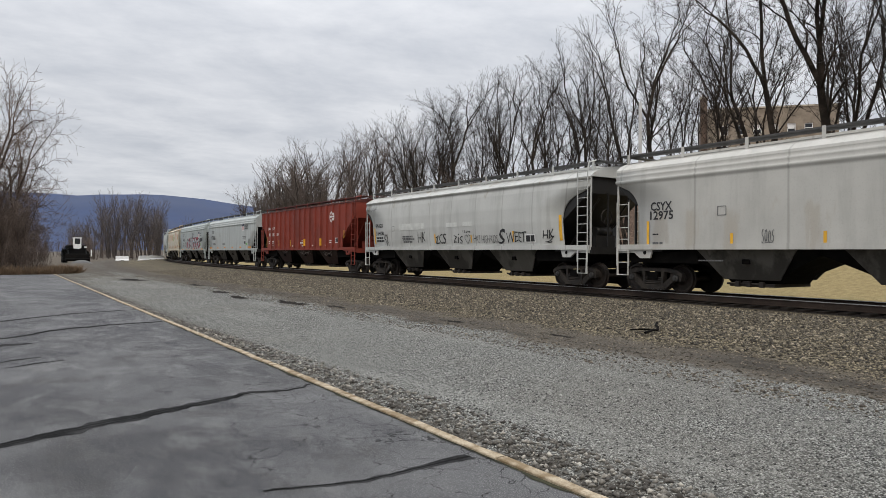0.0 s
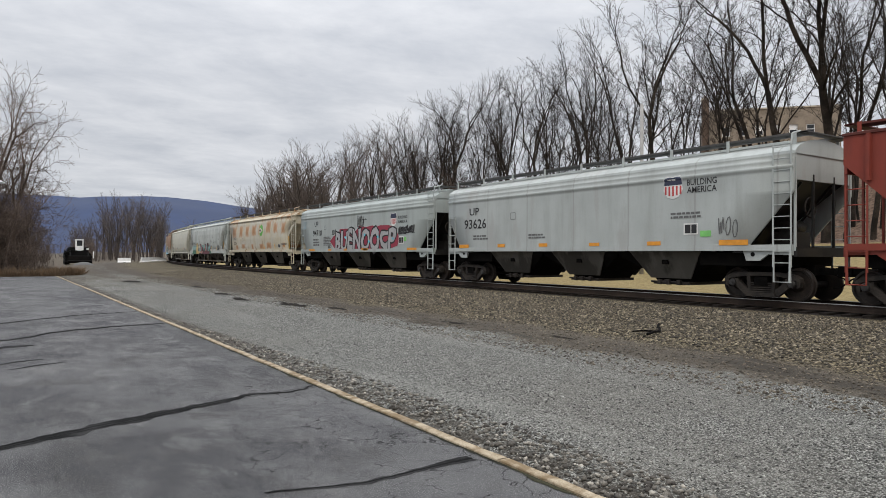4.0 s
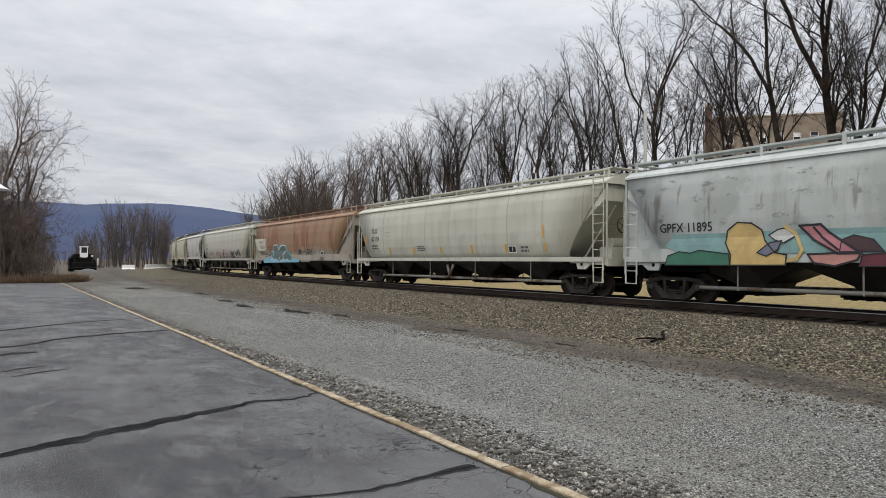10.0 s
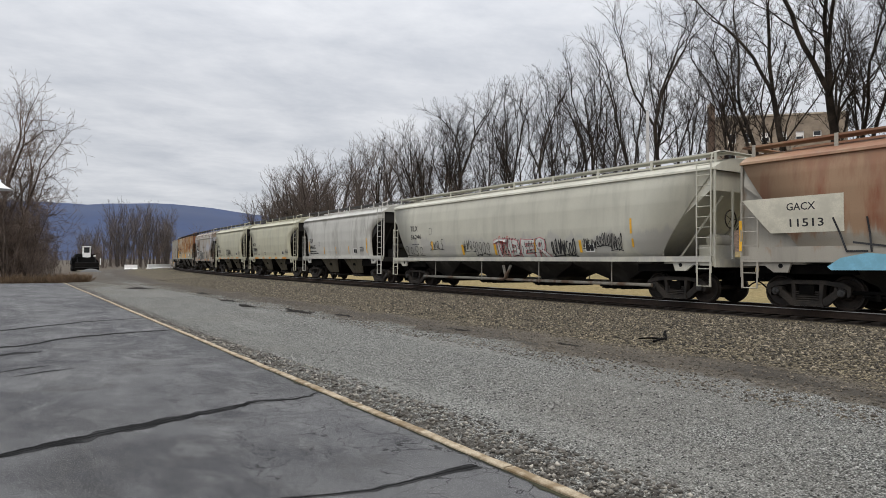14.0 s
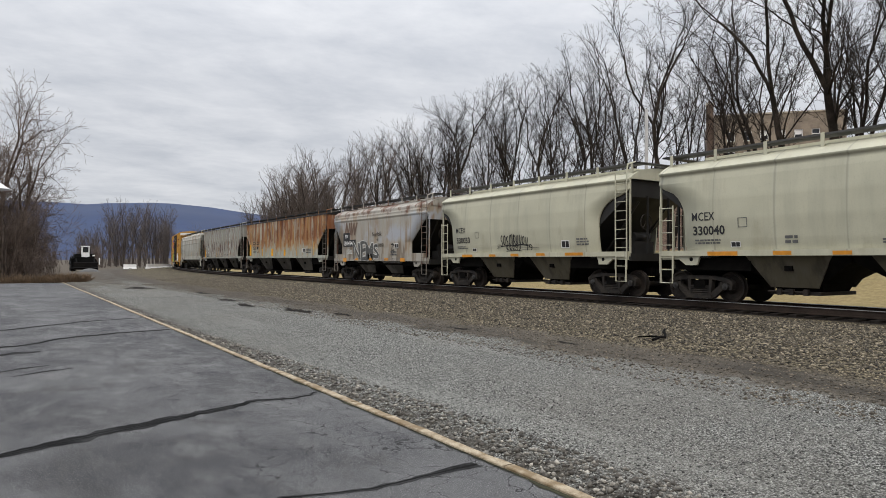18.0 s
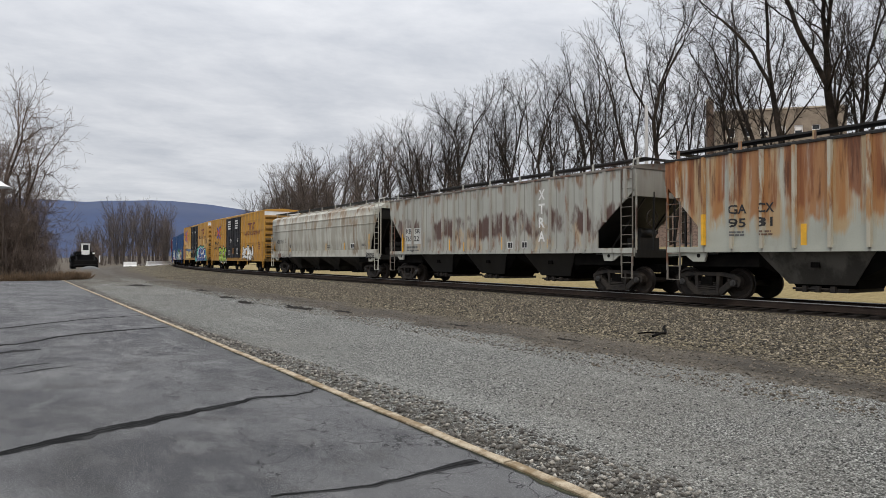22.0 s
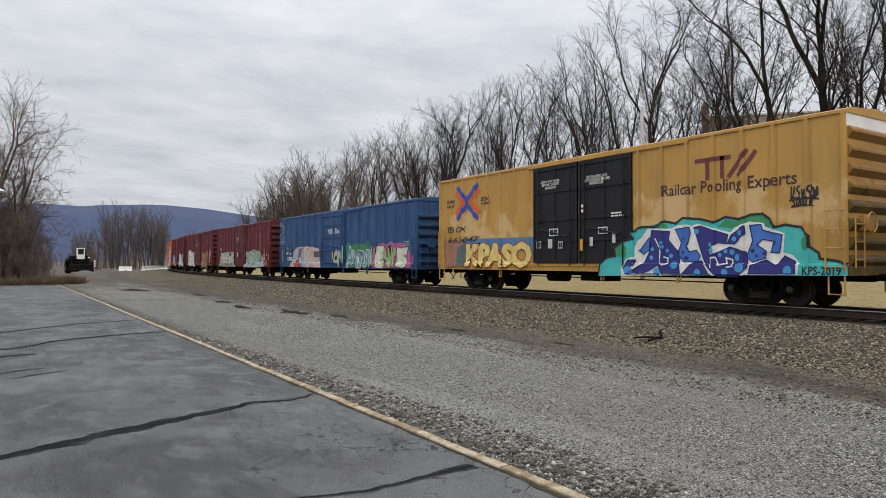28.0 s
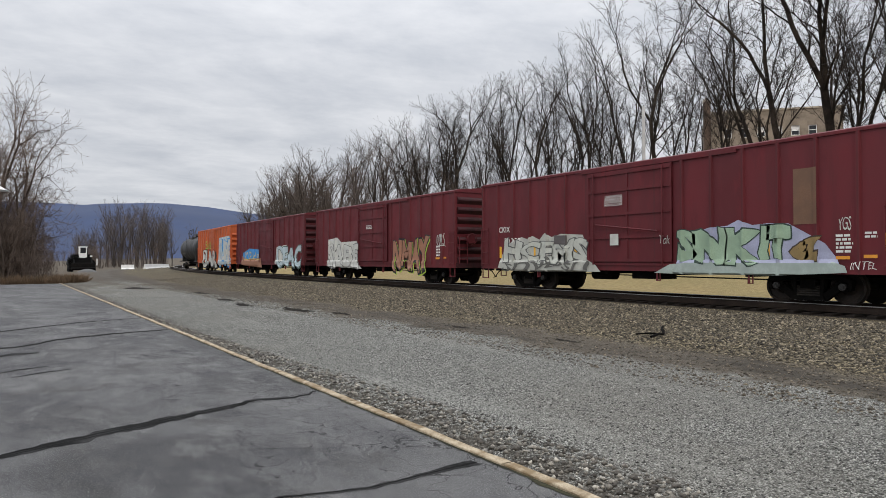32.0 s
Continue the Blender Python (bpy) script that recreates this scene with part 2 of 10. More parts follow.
def asphalt_material():
    m, nt, b = nodes_of("worn_asphalt")
    P = mapped(nt)
    grain, mid, big = noise_node(nt, P, 90, 4, 0.8), noise_node(nt, mapped(nt, (1.3, 0.8, 1)), 1.0, 7, 0.68), noise_node(nt, mapped(nt, (0.5, 0.26, 1)), 1.0, 6, 0.6)
    c = blend(nt, rng(nt, big, 0.42, 0.58), (0.036, 0.037, 0.043), (0.116, 0.119, 0.128))
    c = blend(nt, rng(nt, mid, 0.52, 0.66, 0, 0.6), c, (0.19, 0.19, 0.19))
    c = blend(nt, rng(nt, mid, 0.46, 0.34, 0, 0.8), c, (0.03, 0.03, 0.03))
    chips, _h = pebbles(nt, P, 120, (0.012, 0.012, 0.012), (0.25, 0.247, 0.24), 0.8)
    c = blend(nt, rng(nt, big, 0.3, 0.7, 0.38, 0.55), c, chips)
    blotch = noise_node(nt, mapped(nt, (0.62, 0.42, 1)), 1.0, 5, 0.6)
    c = blend(nt, rng(nt, blotch, 0.52, 0.64, 0, 0.4), c, (0.16, 0.16, 0.16))
    c = blend(nt, rng(nt, blotch, 0.5, 0.41, 0, 0.6), c, (0.034, 0.035, 0.04))
    scuff = noise_node(nt, mapped(nt, (2.2, 0.9, 1)), 1.0, 8, 0.75)
    c = blend(nt, rng(nt, scuff, 0.5, 0.68, 0, 0.5), c, (0.2, 0.2, 0.198))
    c = blend(nt, rng(nt, scuff, 0.47, 0.32, 0, 0.45), c, (0.026, 0.026, 0.029))
    c = blend(nt, rng(nt, grain, 0.55, 0.63, 0, 0.95), c, (0.42, 0.415, 0.405))
    c = blend(nt, rng(nt, grain, 0.45, 0.34, 0, 0.8), c, (0.016, 0.016, 0.018))
    v = nt.nodes.new("ShaderNodeTexVoronoi")
    v.feature = "DISTANCE_TO_EDGE"
    v.inputs["Scale"].default_value = 2.6
    warp = nt.nodes.new("ShaderNodeVectorMath")
    nz = nt.nodes.new("ShaderNodeTexNoise"); nz.inputs["Scale"].default_value = 1.4; nz.inputs["Detail"].default_value = 5
    nt.links.new(P, nz.inputs["Vector"])
    nt.links.new(P, warp.inputs[0]); nt.links.new(nz.outputs[1], warp.inputs[1])
    nt.links.new(warp.outputs[0], v.inputs["Vector"])
    sx = nt.nodes.new("ShaderNodeSeparateXYZ"); nt.links.new(P, sx.inputs[0])
    hair = calc(nt, "MULTIPLY", rng(nt, v.outputs["Distance"], 0.006, 0.02, 0.9, 0), calc(nt, "MULTIPLY", rng(nt, mid, 0.42, 0.5), rng(nt, sx.outputs[0], -18.2, -17.2)))
    c = blend(nt, hair, c, (0.02, 0.02, 0.02))
    nt.links.new(c, b.inputs["Base Color"])
    nt.links.new(rng(nt, big, 0.35, 0.65, 0.8, 0.95), b.inputs["Roughness"])
    b.inputs["Specular IOR Level"].default_value = 0.25
    bump(nt, b, grain, 1.0, 0.016)
    return m


def stone_material(name, dark, light):
    m, nt, b = nodes_of(name)
    g = nt.nodes.new("ShaderNodeNewGeometry")
    ramp = nt.nodes.new("ShaderNodeValToRGB")
    e = ramp.color_ramp.elements
    e[0].color, e[1].color = (*dark, 1), (*light, 1)
    step = ramp.color_ramp.elements.new(0.72)
    step.color = (*[0.62 * a + 0.38 * b for a, b in zip(dark, light)], 1)
    nt.links.new(g.outputs["Random Per Island"], ramp.inputs[0])
    c = blend(nt, rng(nt, noise_node(nt, mapped(nt), 45, 3), 0.35, 0.7, 0, 0.6), ramp.outputs[0], dark)
    nt.links.new(c, b.inputs["Base Color"])
    b.inputs["Roughness"].default_value = 0.88
    return m


M_GROUND, M_ASPHALT = ground_material(), asphalt_material()
M_CRACK = plain("tar_crack", (0.004, 0.004, 0.004), 0.9, 0, 0.3, 4, 60, 0.6, None, 0.15)
M_SEAL = plain("crack_sealant", (0.017, 0.017, 0.017), 0.95, 0, 0.5, 3, 50, 0.6, (0.05, 0.05, 0.05), 0.1)
M_DIRTLINE = plain("damp_dirt", (0.02, 0.019, 0.014), 0.95, 0, 0.4, 3, 40, 0.6, (0.045, 0.045, 0.025), 0.2)
M_KERB = plain("yellow_kerb", (0.4, 0.285, 0.15), 0.9, 0, 0.5, 7, 55, 1.2, (0.47, 0.4, 0.29))
M_RAIL = plain("rusty_rail", (0.046, 0.033, 0.026), 0.75, 0.0, 0.3, 2, 40, 0.3, None, 0.2)
M_RAILTOP = plain("polished_rail_head", (0.55, 0.54, 0.53), 0.42, 0.85, 0.1, 2, 60, 0.05)
M_TIE = plain("creosoted_tie", (0.018, 0.015, 0.013), 0.9, 0, 0.35, 3, 30, 0.6, None, 0.15)
# Near-black: the shade under the cars is put into the gear's colour.
M_STEEL = plain("shaded_near_black", (0.004, 0.0036, 0.0033), 0.9, 0.0, 0.35, 3, 30, 0.4, (0.009, 0.008, 0.007), 0.1)
M_FRAME = plain("grimy_cast_steel", (0.024, 0.02, 0.017), 0.75, 0.0, 0.4, 3, 30, 0.4, (0.052, 0.043, 0.035), 0.35)
M_WHEEL = plain("wheel_steel", (0.022, 0.017, 0.014), 0.7, 0.0, 0.3, 4, 30, 0.3, (0.04, 0.03, 0.024), 0.3)
M_HUB = plain("bearing_cap", (0.045, 0.043, 0.041), 0.5, 0.2, 0.25, 6, 40, 0.2)
M_GALV = plain("galvanised_grating", (0.075, 0.073, 0.07), 0.6, 0.3, 0.25, 4, 40, 0.2)
M_BLACKPAINT = plain("black_paint", (0.004, 0.004, 0.004), 0.75, 0, 0.3, 3, 30, 0.2, None, 0.15)
M_BARK = plain("grey_brown_bark", (0.022, 0.018, 0.015), 0.9, 0, 0.35, 1.5, 25, 0.6, (0.06, 0.048, 0.039), 0.15)
M_TWIG = plain("bare_twigs", (0.026, 0.021, 0.018), 0.9, 0, 0.25, 0.6, 8, 0.1, (0.05, 0.04, 0.034), 0.12)
# Far twigs and bark: paler copies with distance haze in the colour.
M_FARTWIG = plain("haze_pale_far_twigs", (0.095, 0.076, 0.065), 0.95, 0, 0.25, 0.3, 8, 0.1, (0.14, 0.115, 0.1), 0.2)
M_FARBARK = plain("haze_pale_far_bark", (0.06, 0.049, 0.043), 0.95, 0, 0.25, 0.8, 12, 0.3, (0.095, 0.08, 0.07), 0.2)
M_BRUSH = plain("dry_brush", (0.13, 0.096, 0.078), 0.9, 0, 0.3, 0.5, 8, 0.1, (0.22, 0.17, 0.14), 0.2)
M_BRUSHBARK = plain("brown_bark", (0.07, 0.054, 0.045), 0.9, 0, 0.3, 1.0, 20, 0.4, (0.16, 0.125, 0.105), 0.2)
# Distant clump: paled further, its haze given by colour alone.
M_HAZETWIG = plain("haze_pale_distant_twigs", (0.11, 0.092, 0.085), 0.95, 0, 0.2, 0.3, 8, 0.1, (0.16, 0.137, 0.128), 0.2)
M_HAZEBARK = plain("haze_pale_distant_bark", (0.085, 0.072, 0.066), 0.95, 0, 0.2, 0.8, 12, 0.3, (0.125, 0.107, 0.099), 0.2)
M_STRAW = plain("dead_grass", (0.17, 0.115, 0.07), 0.9, 0, 0.3, 0.8, 8, 0.1)
M_CEDAR = plain("cedar_needles", (0.035, 0.05, 0.022), 0.8, 0, 0.3, 0.8, 10, 0.2, (0.06, 0.07, 0.03), 0.2)
# Wooded ridge: distance haze is put into its blue base colour.
M_RIDGE = plain("haze_blue_ridge", (0.028, 0.047, 0.108), 0.95, 0, 0.12, 0.004, 0.03, 0.1)
M_BRICK = plain("tan_brick", (0.25, 0.205, 0.155), 0.85, 0, 0.25, 0.8, 12, 0.3, (0.31, 0.26, 0.2))
M_WHITE = plain("white_concrete", (0.78, 0.78, 0.77), 0.7, 0, 0.06, 2, 30, 0.1)
M_GLASS_DARK, _nt, _b = nodes_of("dark_pane")
_b.inputs["Base Color"].default_value, _b.inputs["Roughness"].default_value = (0.02, 0.022, 0.025, 1), 0.08

# ---- building helpers ----
def part(name, bm, material, parent, label=""):
    """Link a bmesh (freed) or a mesh as one object under parent."""
    if isinstance(bm, bmesh.types.BMesh):
        me = bpy.data.meshes.new(name)
        bm.to_mesh(me)
        bm.free()
    else:
        me = bm
    if material and not me.materials:
        me.materials.append(material)
    ob = new(name, me)
    ob.parent = parent
    return tagged(ob, label) if label else ob


def box(bm, x0, x1, y0, y1, z0, z1, m=None):
    v = [bm.verts.new((x, y, z)) for x in (x0, x1) for y in (y0, y1) for z in (z0, z1)]
    if m:
        for q in v:
            q.co = m @ q.co
    for f in ((0, 1, 3, 2), (4, 6, 7, 5), (0, 4, 5, 1), (2, 3, 7, 6), (0, 2, 6, 4), (1, 5, 7, 3)):
        bm.faces.new([v[i] for i in f])
    return bm


def rod(bm, a, b, r, n=6, r2=None):
    """A capped round bar from a to b."""
    a, b = Vector(a), Vector(b)
    q = (b - a).to_track_quat("Z", "Y").to_matrix()
    rings = []
    for p, rad in ((a, r), (b, r if r2 is None else r2)):
        rings.append([bm.verts.new(p + q @ Vector((rad * math.cos(2 * math.pi * i / n), rad * math.sin(2 * math.pi * i / n), 0))) for i in range(n)])
    for i in range(n):
        f = bm.faces.new((rings[0][i], rings[0][(i + 1) % n], rings[1][(i + 1) % n], rings[1][i]))
        f.smooth = n > 6
    bm.faces.new(rings[0][::-1])
    bm.faces.new(rings[1])
    return bm


def pipe(bm, pts, r, n=6):
    """A bent round bar through the points, capped."""
    P, prev = [Vector(p) for p in pts], None
    for i, p in enumerate(P):
        d = (P[min(i + 1, len(P) - 1)] - P[max(i - 1, 0)])
        if d.length < 1e-6:
            d = P[i] - P[i - 1]
        q = d.to_track_quat("Z", "Y").to_matrix()
        bend = 1.0
        if 0 < i < len(P) - 1:
            bend = 1 / max(0.5, (P[i] - P[i - 1]).normalized().dot(d.normalized()))
        ring = [bm.verts.new(p + q @ Vector((r * bend * math.cos(2 * math.pi * k / n), r * bend * math.sin(2 * math.pi * k / n), 0))) for k in range(n)]
        if prev:
            # join to the nearest vertex of the last ring, so that the bar does not twist
            o = min(range(n), key=lambda k: (ring[k].co - prev[0].co - (p - P[i - 1])).length)
            ring = ring[o:] + ring[:o]
            for k in range(n):
                bm.faces.new((prev[k], prev[(k + 1) % n], ring[(k + 1) % n], ring[k])).smooth = n > 6
        else:
            bm.faces.new(ring[::-1])
        prev = ring
    bm.faces.new(prev)
    return bm


def prism(bm, outline, axis, a, b):
    """A flat outline of (p, q) swept along an axis from a to b: axis x: (y, z), axis y: (x, z)."""
    put = {"x": lambda p, q, s: (s, p, q), "y": lambda p, q, s: (p, s, q)}[axis]
    lo = [bm.verts.new(put(p, q, a)) for p, q in outline]
    hi = [bm.verts.new(put(p, q, b)) for p, q in outline]
    k = len(outline)
    for i in range(k):
        bm.faces.new((lo[i], lo[(i + 1) % k], hi[(i + 1) % k], hi[i]))
    bm.faces.new(lo[::-1])
    bm.faces.new(hi)
    bmesh.ops.recalc_face_normals(bm, faces=bm.faces)
    return bm


def B():
    return bmesh.new()


def thing(name, label, category, group="", at=(0, 0, 0)):
    e = new(name)
    e.location = at
    return tagged(e, label, category, group)


def mesh_from(name, verts, faces, smooth=False):
    me = bpy.data.meshes.new(name)
    me.from_pydata(verts, [], faces)
    if smooth:
        me.polygons.foreach_set("use_smooth", [True] * len(me.polygons))
    me.update()
    return me


# ---- the track: straight past the camera, then bending away to the right ----
BEND_AT, BEND_R = 52.0, 400.0


def track_at(s):
    """Place and heading (clockwise from +y) of the track's centre at s metres along it."""
    if s < BEND_AT:
        return Vector((0, s, 0)), 0.0
    a = (s - BEND_AT) / BEND_R
    return Vector((BEND_R * (1 - math.cos(a)), BEND_AT + BEND_R * math.sin(a), 0)), a


def track_x(y):
    if y < BEND_AT:
        return 0.0
    d = min(y - BEND_AT, BEND_R * 0.98)
    return BEND_R - math.sqrt(BEND_R ** 2 - d * d)


def ease(v, a, b):
    k = min(1, max(0, (v - a) / (b - a)))
    return k * k * (3 - 2 * k)


def ground_z(x, y):
    u = x - (0 if y < BEND_AT else min((y - BEND_AT) ** 2 / 800, 150))
    if abs(u) < 40 and -380 < y < 470:
        u = x - track_x(y)
    z = -0.56 + 0.06 * ease(x, -15.6, -15.2)
    z += 0.23 * ease(u, -8.6, -2.6) - 0.25 * ease(u, 2.0, 3.6)
    hill = 1.0 - 0.55 * ease(y, 55, 170)
    z += hill * (2.5 * ease(u, 4, 20) + 7.0 * ease(u, 18.5, 33))
    if u > 18:
        z += hill * 0.5 * noise.noise((x * 0.12, y * 0.12, 3.1)) * ease(u, 18, 24)
    if -15 < u < -3:
        z += 0.035 * noise.noise((x * 0.5, y * 0.35, 0)) * ease(-u, 3, 5) * ease(u, -15, -14)
    return z


def spread(stops):
    out = []
    for (a, b, d) in stops:
        n = max(1, round((b - a) / d))
        out += [a + (b - a) * i / n for i in range(n)]
    return out + [stops[-1][1]]


def make_ground():
    xs = spread([(-4000, -400, 600), (-400, -60, 40), (-60, -17, 6), (-17, -15, 0.25), (-15, 4, 0.4), (4, 40, 1.2), (40, 120, 8), (120, 400, 40), (400, 4000, 600)])
    ys = spread([(-4000, -400, 600), (-400, -30, 30), (-30, 0, 2), (0, 40, 0.5), (40, 120, 1.5), (120, 220, 5), (220, 480, 20), (480, 4200, 500)])
    V = [(x, y, ground_z(x, y)) for y in ys for x in xs]
    n = len(xs)
    F = [(j * n + i, j * n + i + 1, (j + 1) * n + i + 1, (j + 1) * n + i) for j in range(len(ys) - 1) for i in range(n - 1)]
    me = mesh_from("ground", V, F, True)
    me.materials.append(M_GROUND)
    return tagged(new("ground", me), "gravel, dirt, ballast and dry yellow grass rising to a leafy bank", "ground", kind="structure")


make_ground()

# ---- asphalt car park with its flush yellow kerb ----
KERB_X = -15.68
LOT_END = 57.0


def make_pavement():
    bm = B()
    xs = [-60, -40, -30, -24, -20, -17.5, KERB_X - 0.058]
    ys = [-40, -20, -5] + [2 + 2.5 * i for i in range(23)]
    top = {}
    for x in xs:
        for y in ys:
            yy = y if y < 56 else LOT_END + 0.4 * noise.noise((x, 2, 1))
            top[x, y] = bm.verts.new((x, yy, -0.5))
    low = {k: bm.verts.new((v.co.x, v.co.y, -0.62)) for k, v in top.items()}
    for a, b in zip(xs, xs[1:]):
        for c, d in zip(ys, ys[1:]):
            bm.faces.new((top[a, c], top[b, c], top[b, d], top[a, d]))
    for c, d in zip(ys, ys[1:]):
        bm.faces.new((low[xs[-1], c], low[xs[-1], d], top[xs[-1], d], top[xs[-1], c]))
    for a, b in zip(xs, xs[1:]):
        bm.faces.new((top[a, ys[-1]], top[b, ys[-1]], low[b, ys[-1]], low[a, ys[-1]]))
    pav = tagged(part("pavement", bm, M_ASPHALT, None), "worn grey asphalt car park with sealed cracks", "pavement", kind="structure")

    def crack(pts, w, mat=M_CRACK, lift=0.0):
        bm = B()
        fine = []
        for (x0, y0, w0), (x1, y1, w1) in zip(pts, pts[1:]):
            k = max(2, int(abs(x1 - x0) / 0.04))
            fine += [(x0 + (x1 - x0) * i / k, y0 + (y1 - y0) * i / k, w0 + (w1 - w0) * i / k) for i in range(k)]
        fine.append(pts[-1])
        prev = None
        for i, (x, y, ww) in enumerate(fine):
            j = 0.6 * w * noise.noise((x * 2.2, y, 5)) + 0.35 * w * noise.noise((x * 9, y, 2))
            half = 0.5 * w * ww * (1 + 0.2 * noise.noise((x * 3, y, 8)) + 0.12 * noise.noise((x * 17, y, 4 + 9 * lift)))
            ring = [bm.verts.new((x, y + j + s * half * (1 + 0.12 * noise.noise((x * 14, s, 6))), -0.4965 + lift + (0.0008 if s == 0 else 0))) for s in (-1, 0, 1)]
            if prev:
                for q in (0, 1):
                    bm.faces.new((prev[q], ring[q], ring[q + 1], prev[q + 1]))
            prev = ring
        part("crack_filler", bm, mat, pav, "black tar-filled crack")

    main = [(-30, 4.5, 1.2), (-21, 6.3, 1.2), (-19.3, 7.05, 0.6), (-18.7, 7.33, 1.15), (-17.9, 7.6, 1.1), (-16.9, 8.05, 0.6), (-15.78, 8.2, 0.2)]
    crack(main, 0.24, M_SEAL)
    crack([(x, y + 0.035, w) for x, y, w in main], 0.05, M_CRACK, 0.003)
    crack([(x, y - 0.045, 0.8 * w) for x, y, w in main], 0.04, M_CRACK, 0.003)
    for pts in ([(-26, 15.2, 1), (-19.0, 19.7, 0.8), (-17.5, 21.0, 0.7), (-15.8, 21.6, 0.5)], [(-26, 13, 1), (-19.0, 15.8, 0.8), (-17.8, 17.1, 0.8), (-15.8, 17.6, 0.6)]):
        crack(pts, 0.3, M_SEAL)
        crack(pts, 0.1, M_CRACK, 0.003)
    tail = [(-17.6, 4.75, 0.4), (-16.9, 4.56, 0.8), (-16.4, 4.6, 0.9), (-15.85, 4.63, 1.6)]
    crack(tail, 0.09, M_SEAL)
    crack(tail, 0.025, M_CRACK, 0.003)
    for x, y, w in ((-18.95, 14.6, 0.3), (-18.9, 12.5, 0.14), (-18.6, 12.0, 0.1)):
        crack([(x - 0.5, y - 0.3, 0.4), (x - 0.1, y, 1.2), (x + 0.3, y + 0.1, 0.4)], w, M_SEAL)
    # dark dirt caught along the kerb
    for s in (-1, 1):
        bm, prev = B(), None
        for i in range(560):
            y = 0.1 * i
            a = KERB_X + s * 0.045
            b = KERB_X + s * (0.072 + 0.06 * max(-0.2, noise.noise((y * 1.7, s, 3))) + 0.03 * noise.noise((y * 7, s, 1)))
            ring = [bm.verts.new((p, y, -0.494)) for p in (a, b)]
            if prev:
                bm.faces.new((prev[0], prev[1], ring[1], ring[0]))
            prev = ring
        part("kerb_dirt", bm, M_DIRTLINE, pav, "dark dirt and moss along the kerb")
    kerb = new("kerb")
    tagged(kerb, "low yellow-painted concrete kerb along the asphalt edge", "kerb", kind="structure")
    cuts = [-40, -30, -20, -12, -6, -1.5, 1.5, 4.42, 7.4, 10.4, 13.5, 16.4, 19.5, 22.6, 25.7, 28.7, 31.8, 35, 38, 41, 44, 47, 50.2, 53.5, LOT_END + 0.2]
    rnd = random.Random(4)
    for a, b in zip(cuts, cuts[1:]):
        bm = B()
        n = max(2, int((b - a) / (0.1 if -2 < a < 22 else 0.4)))
        rings = []
        sh = rnd.uniform(-0.012, 0.012)
        for i in range(n + 1):
            y = a + 0.012 + (b - a - 0.024) * i / n
            o = sh + 0.012 * noise.noise((y * 0.9, 3, 1))
            w = 0.05 + 0.009 * noise.noise((y * 3, 7, 1)) + 0.007 * noise.noise((y * 9, 2, 1))
            zt = -0.475 + 0.006 * noise.noise((y * 2, 1, 9)) + 0.007 * noise.noise((y * 8, 5, 9))
            rings.append([bm.verts.new((KERB_X + o + p, y, q)) for p, q in ((-w, -0.6), (-w, zt - 0.008), (-w + 0.008, zt), (w - 0.01, zt), (w, zt - 0.01), (w, -0.6))])
        for p, q in zip(rings, rings[1:]):
            for k in range(5):
                bm.faces.new((p[k], p[k + 1], q[k + 1], q[k]))
        bm.faces.new(rings[0])
        bm.faces.new(rings[-1][::-1])
        bmesh.ops.recalc_face_normals(bm, faces=bm.faces)
        part("kerb_stone", bm, M_KERB, kerb)


make_pavement()


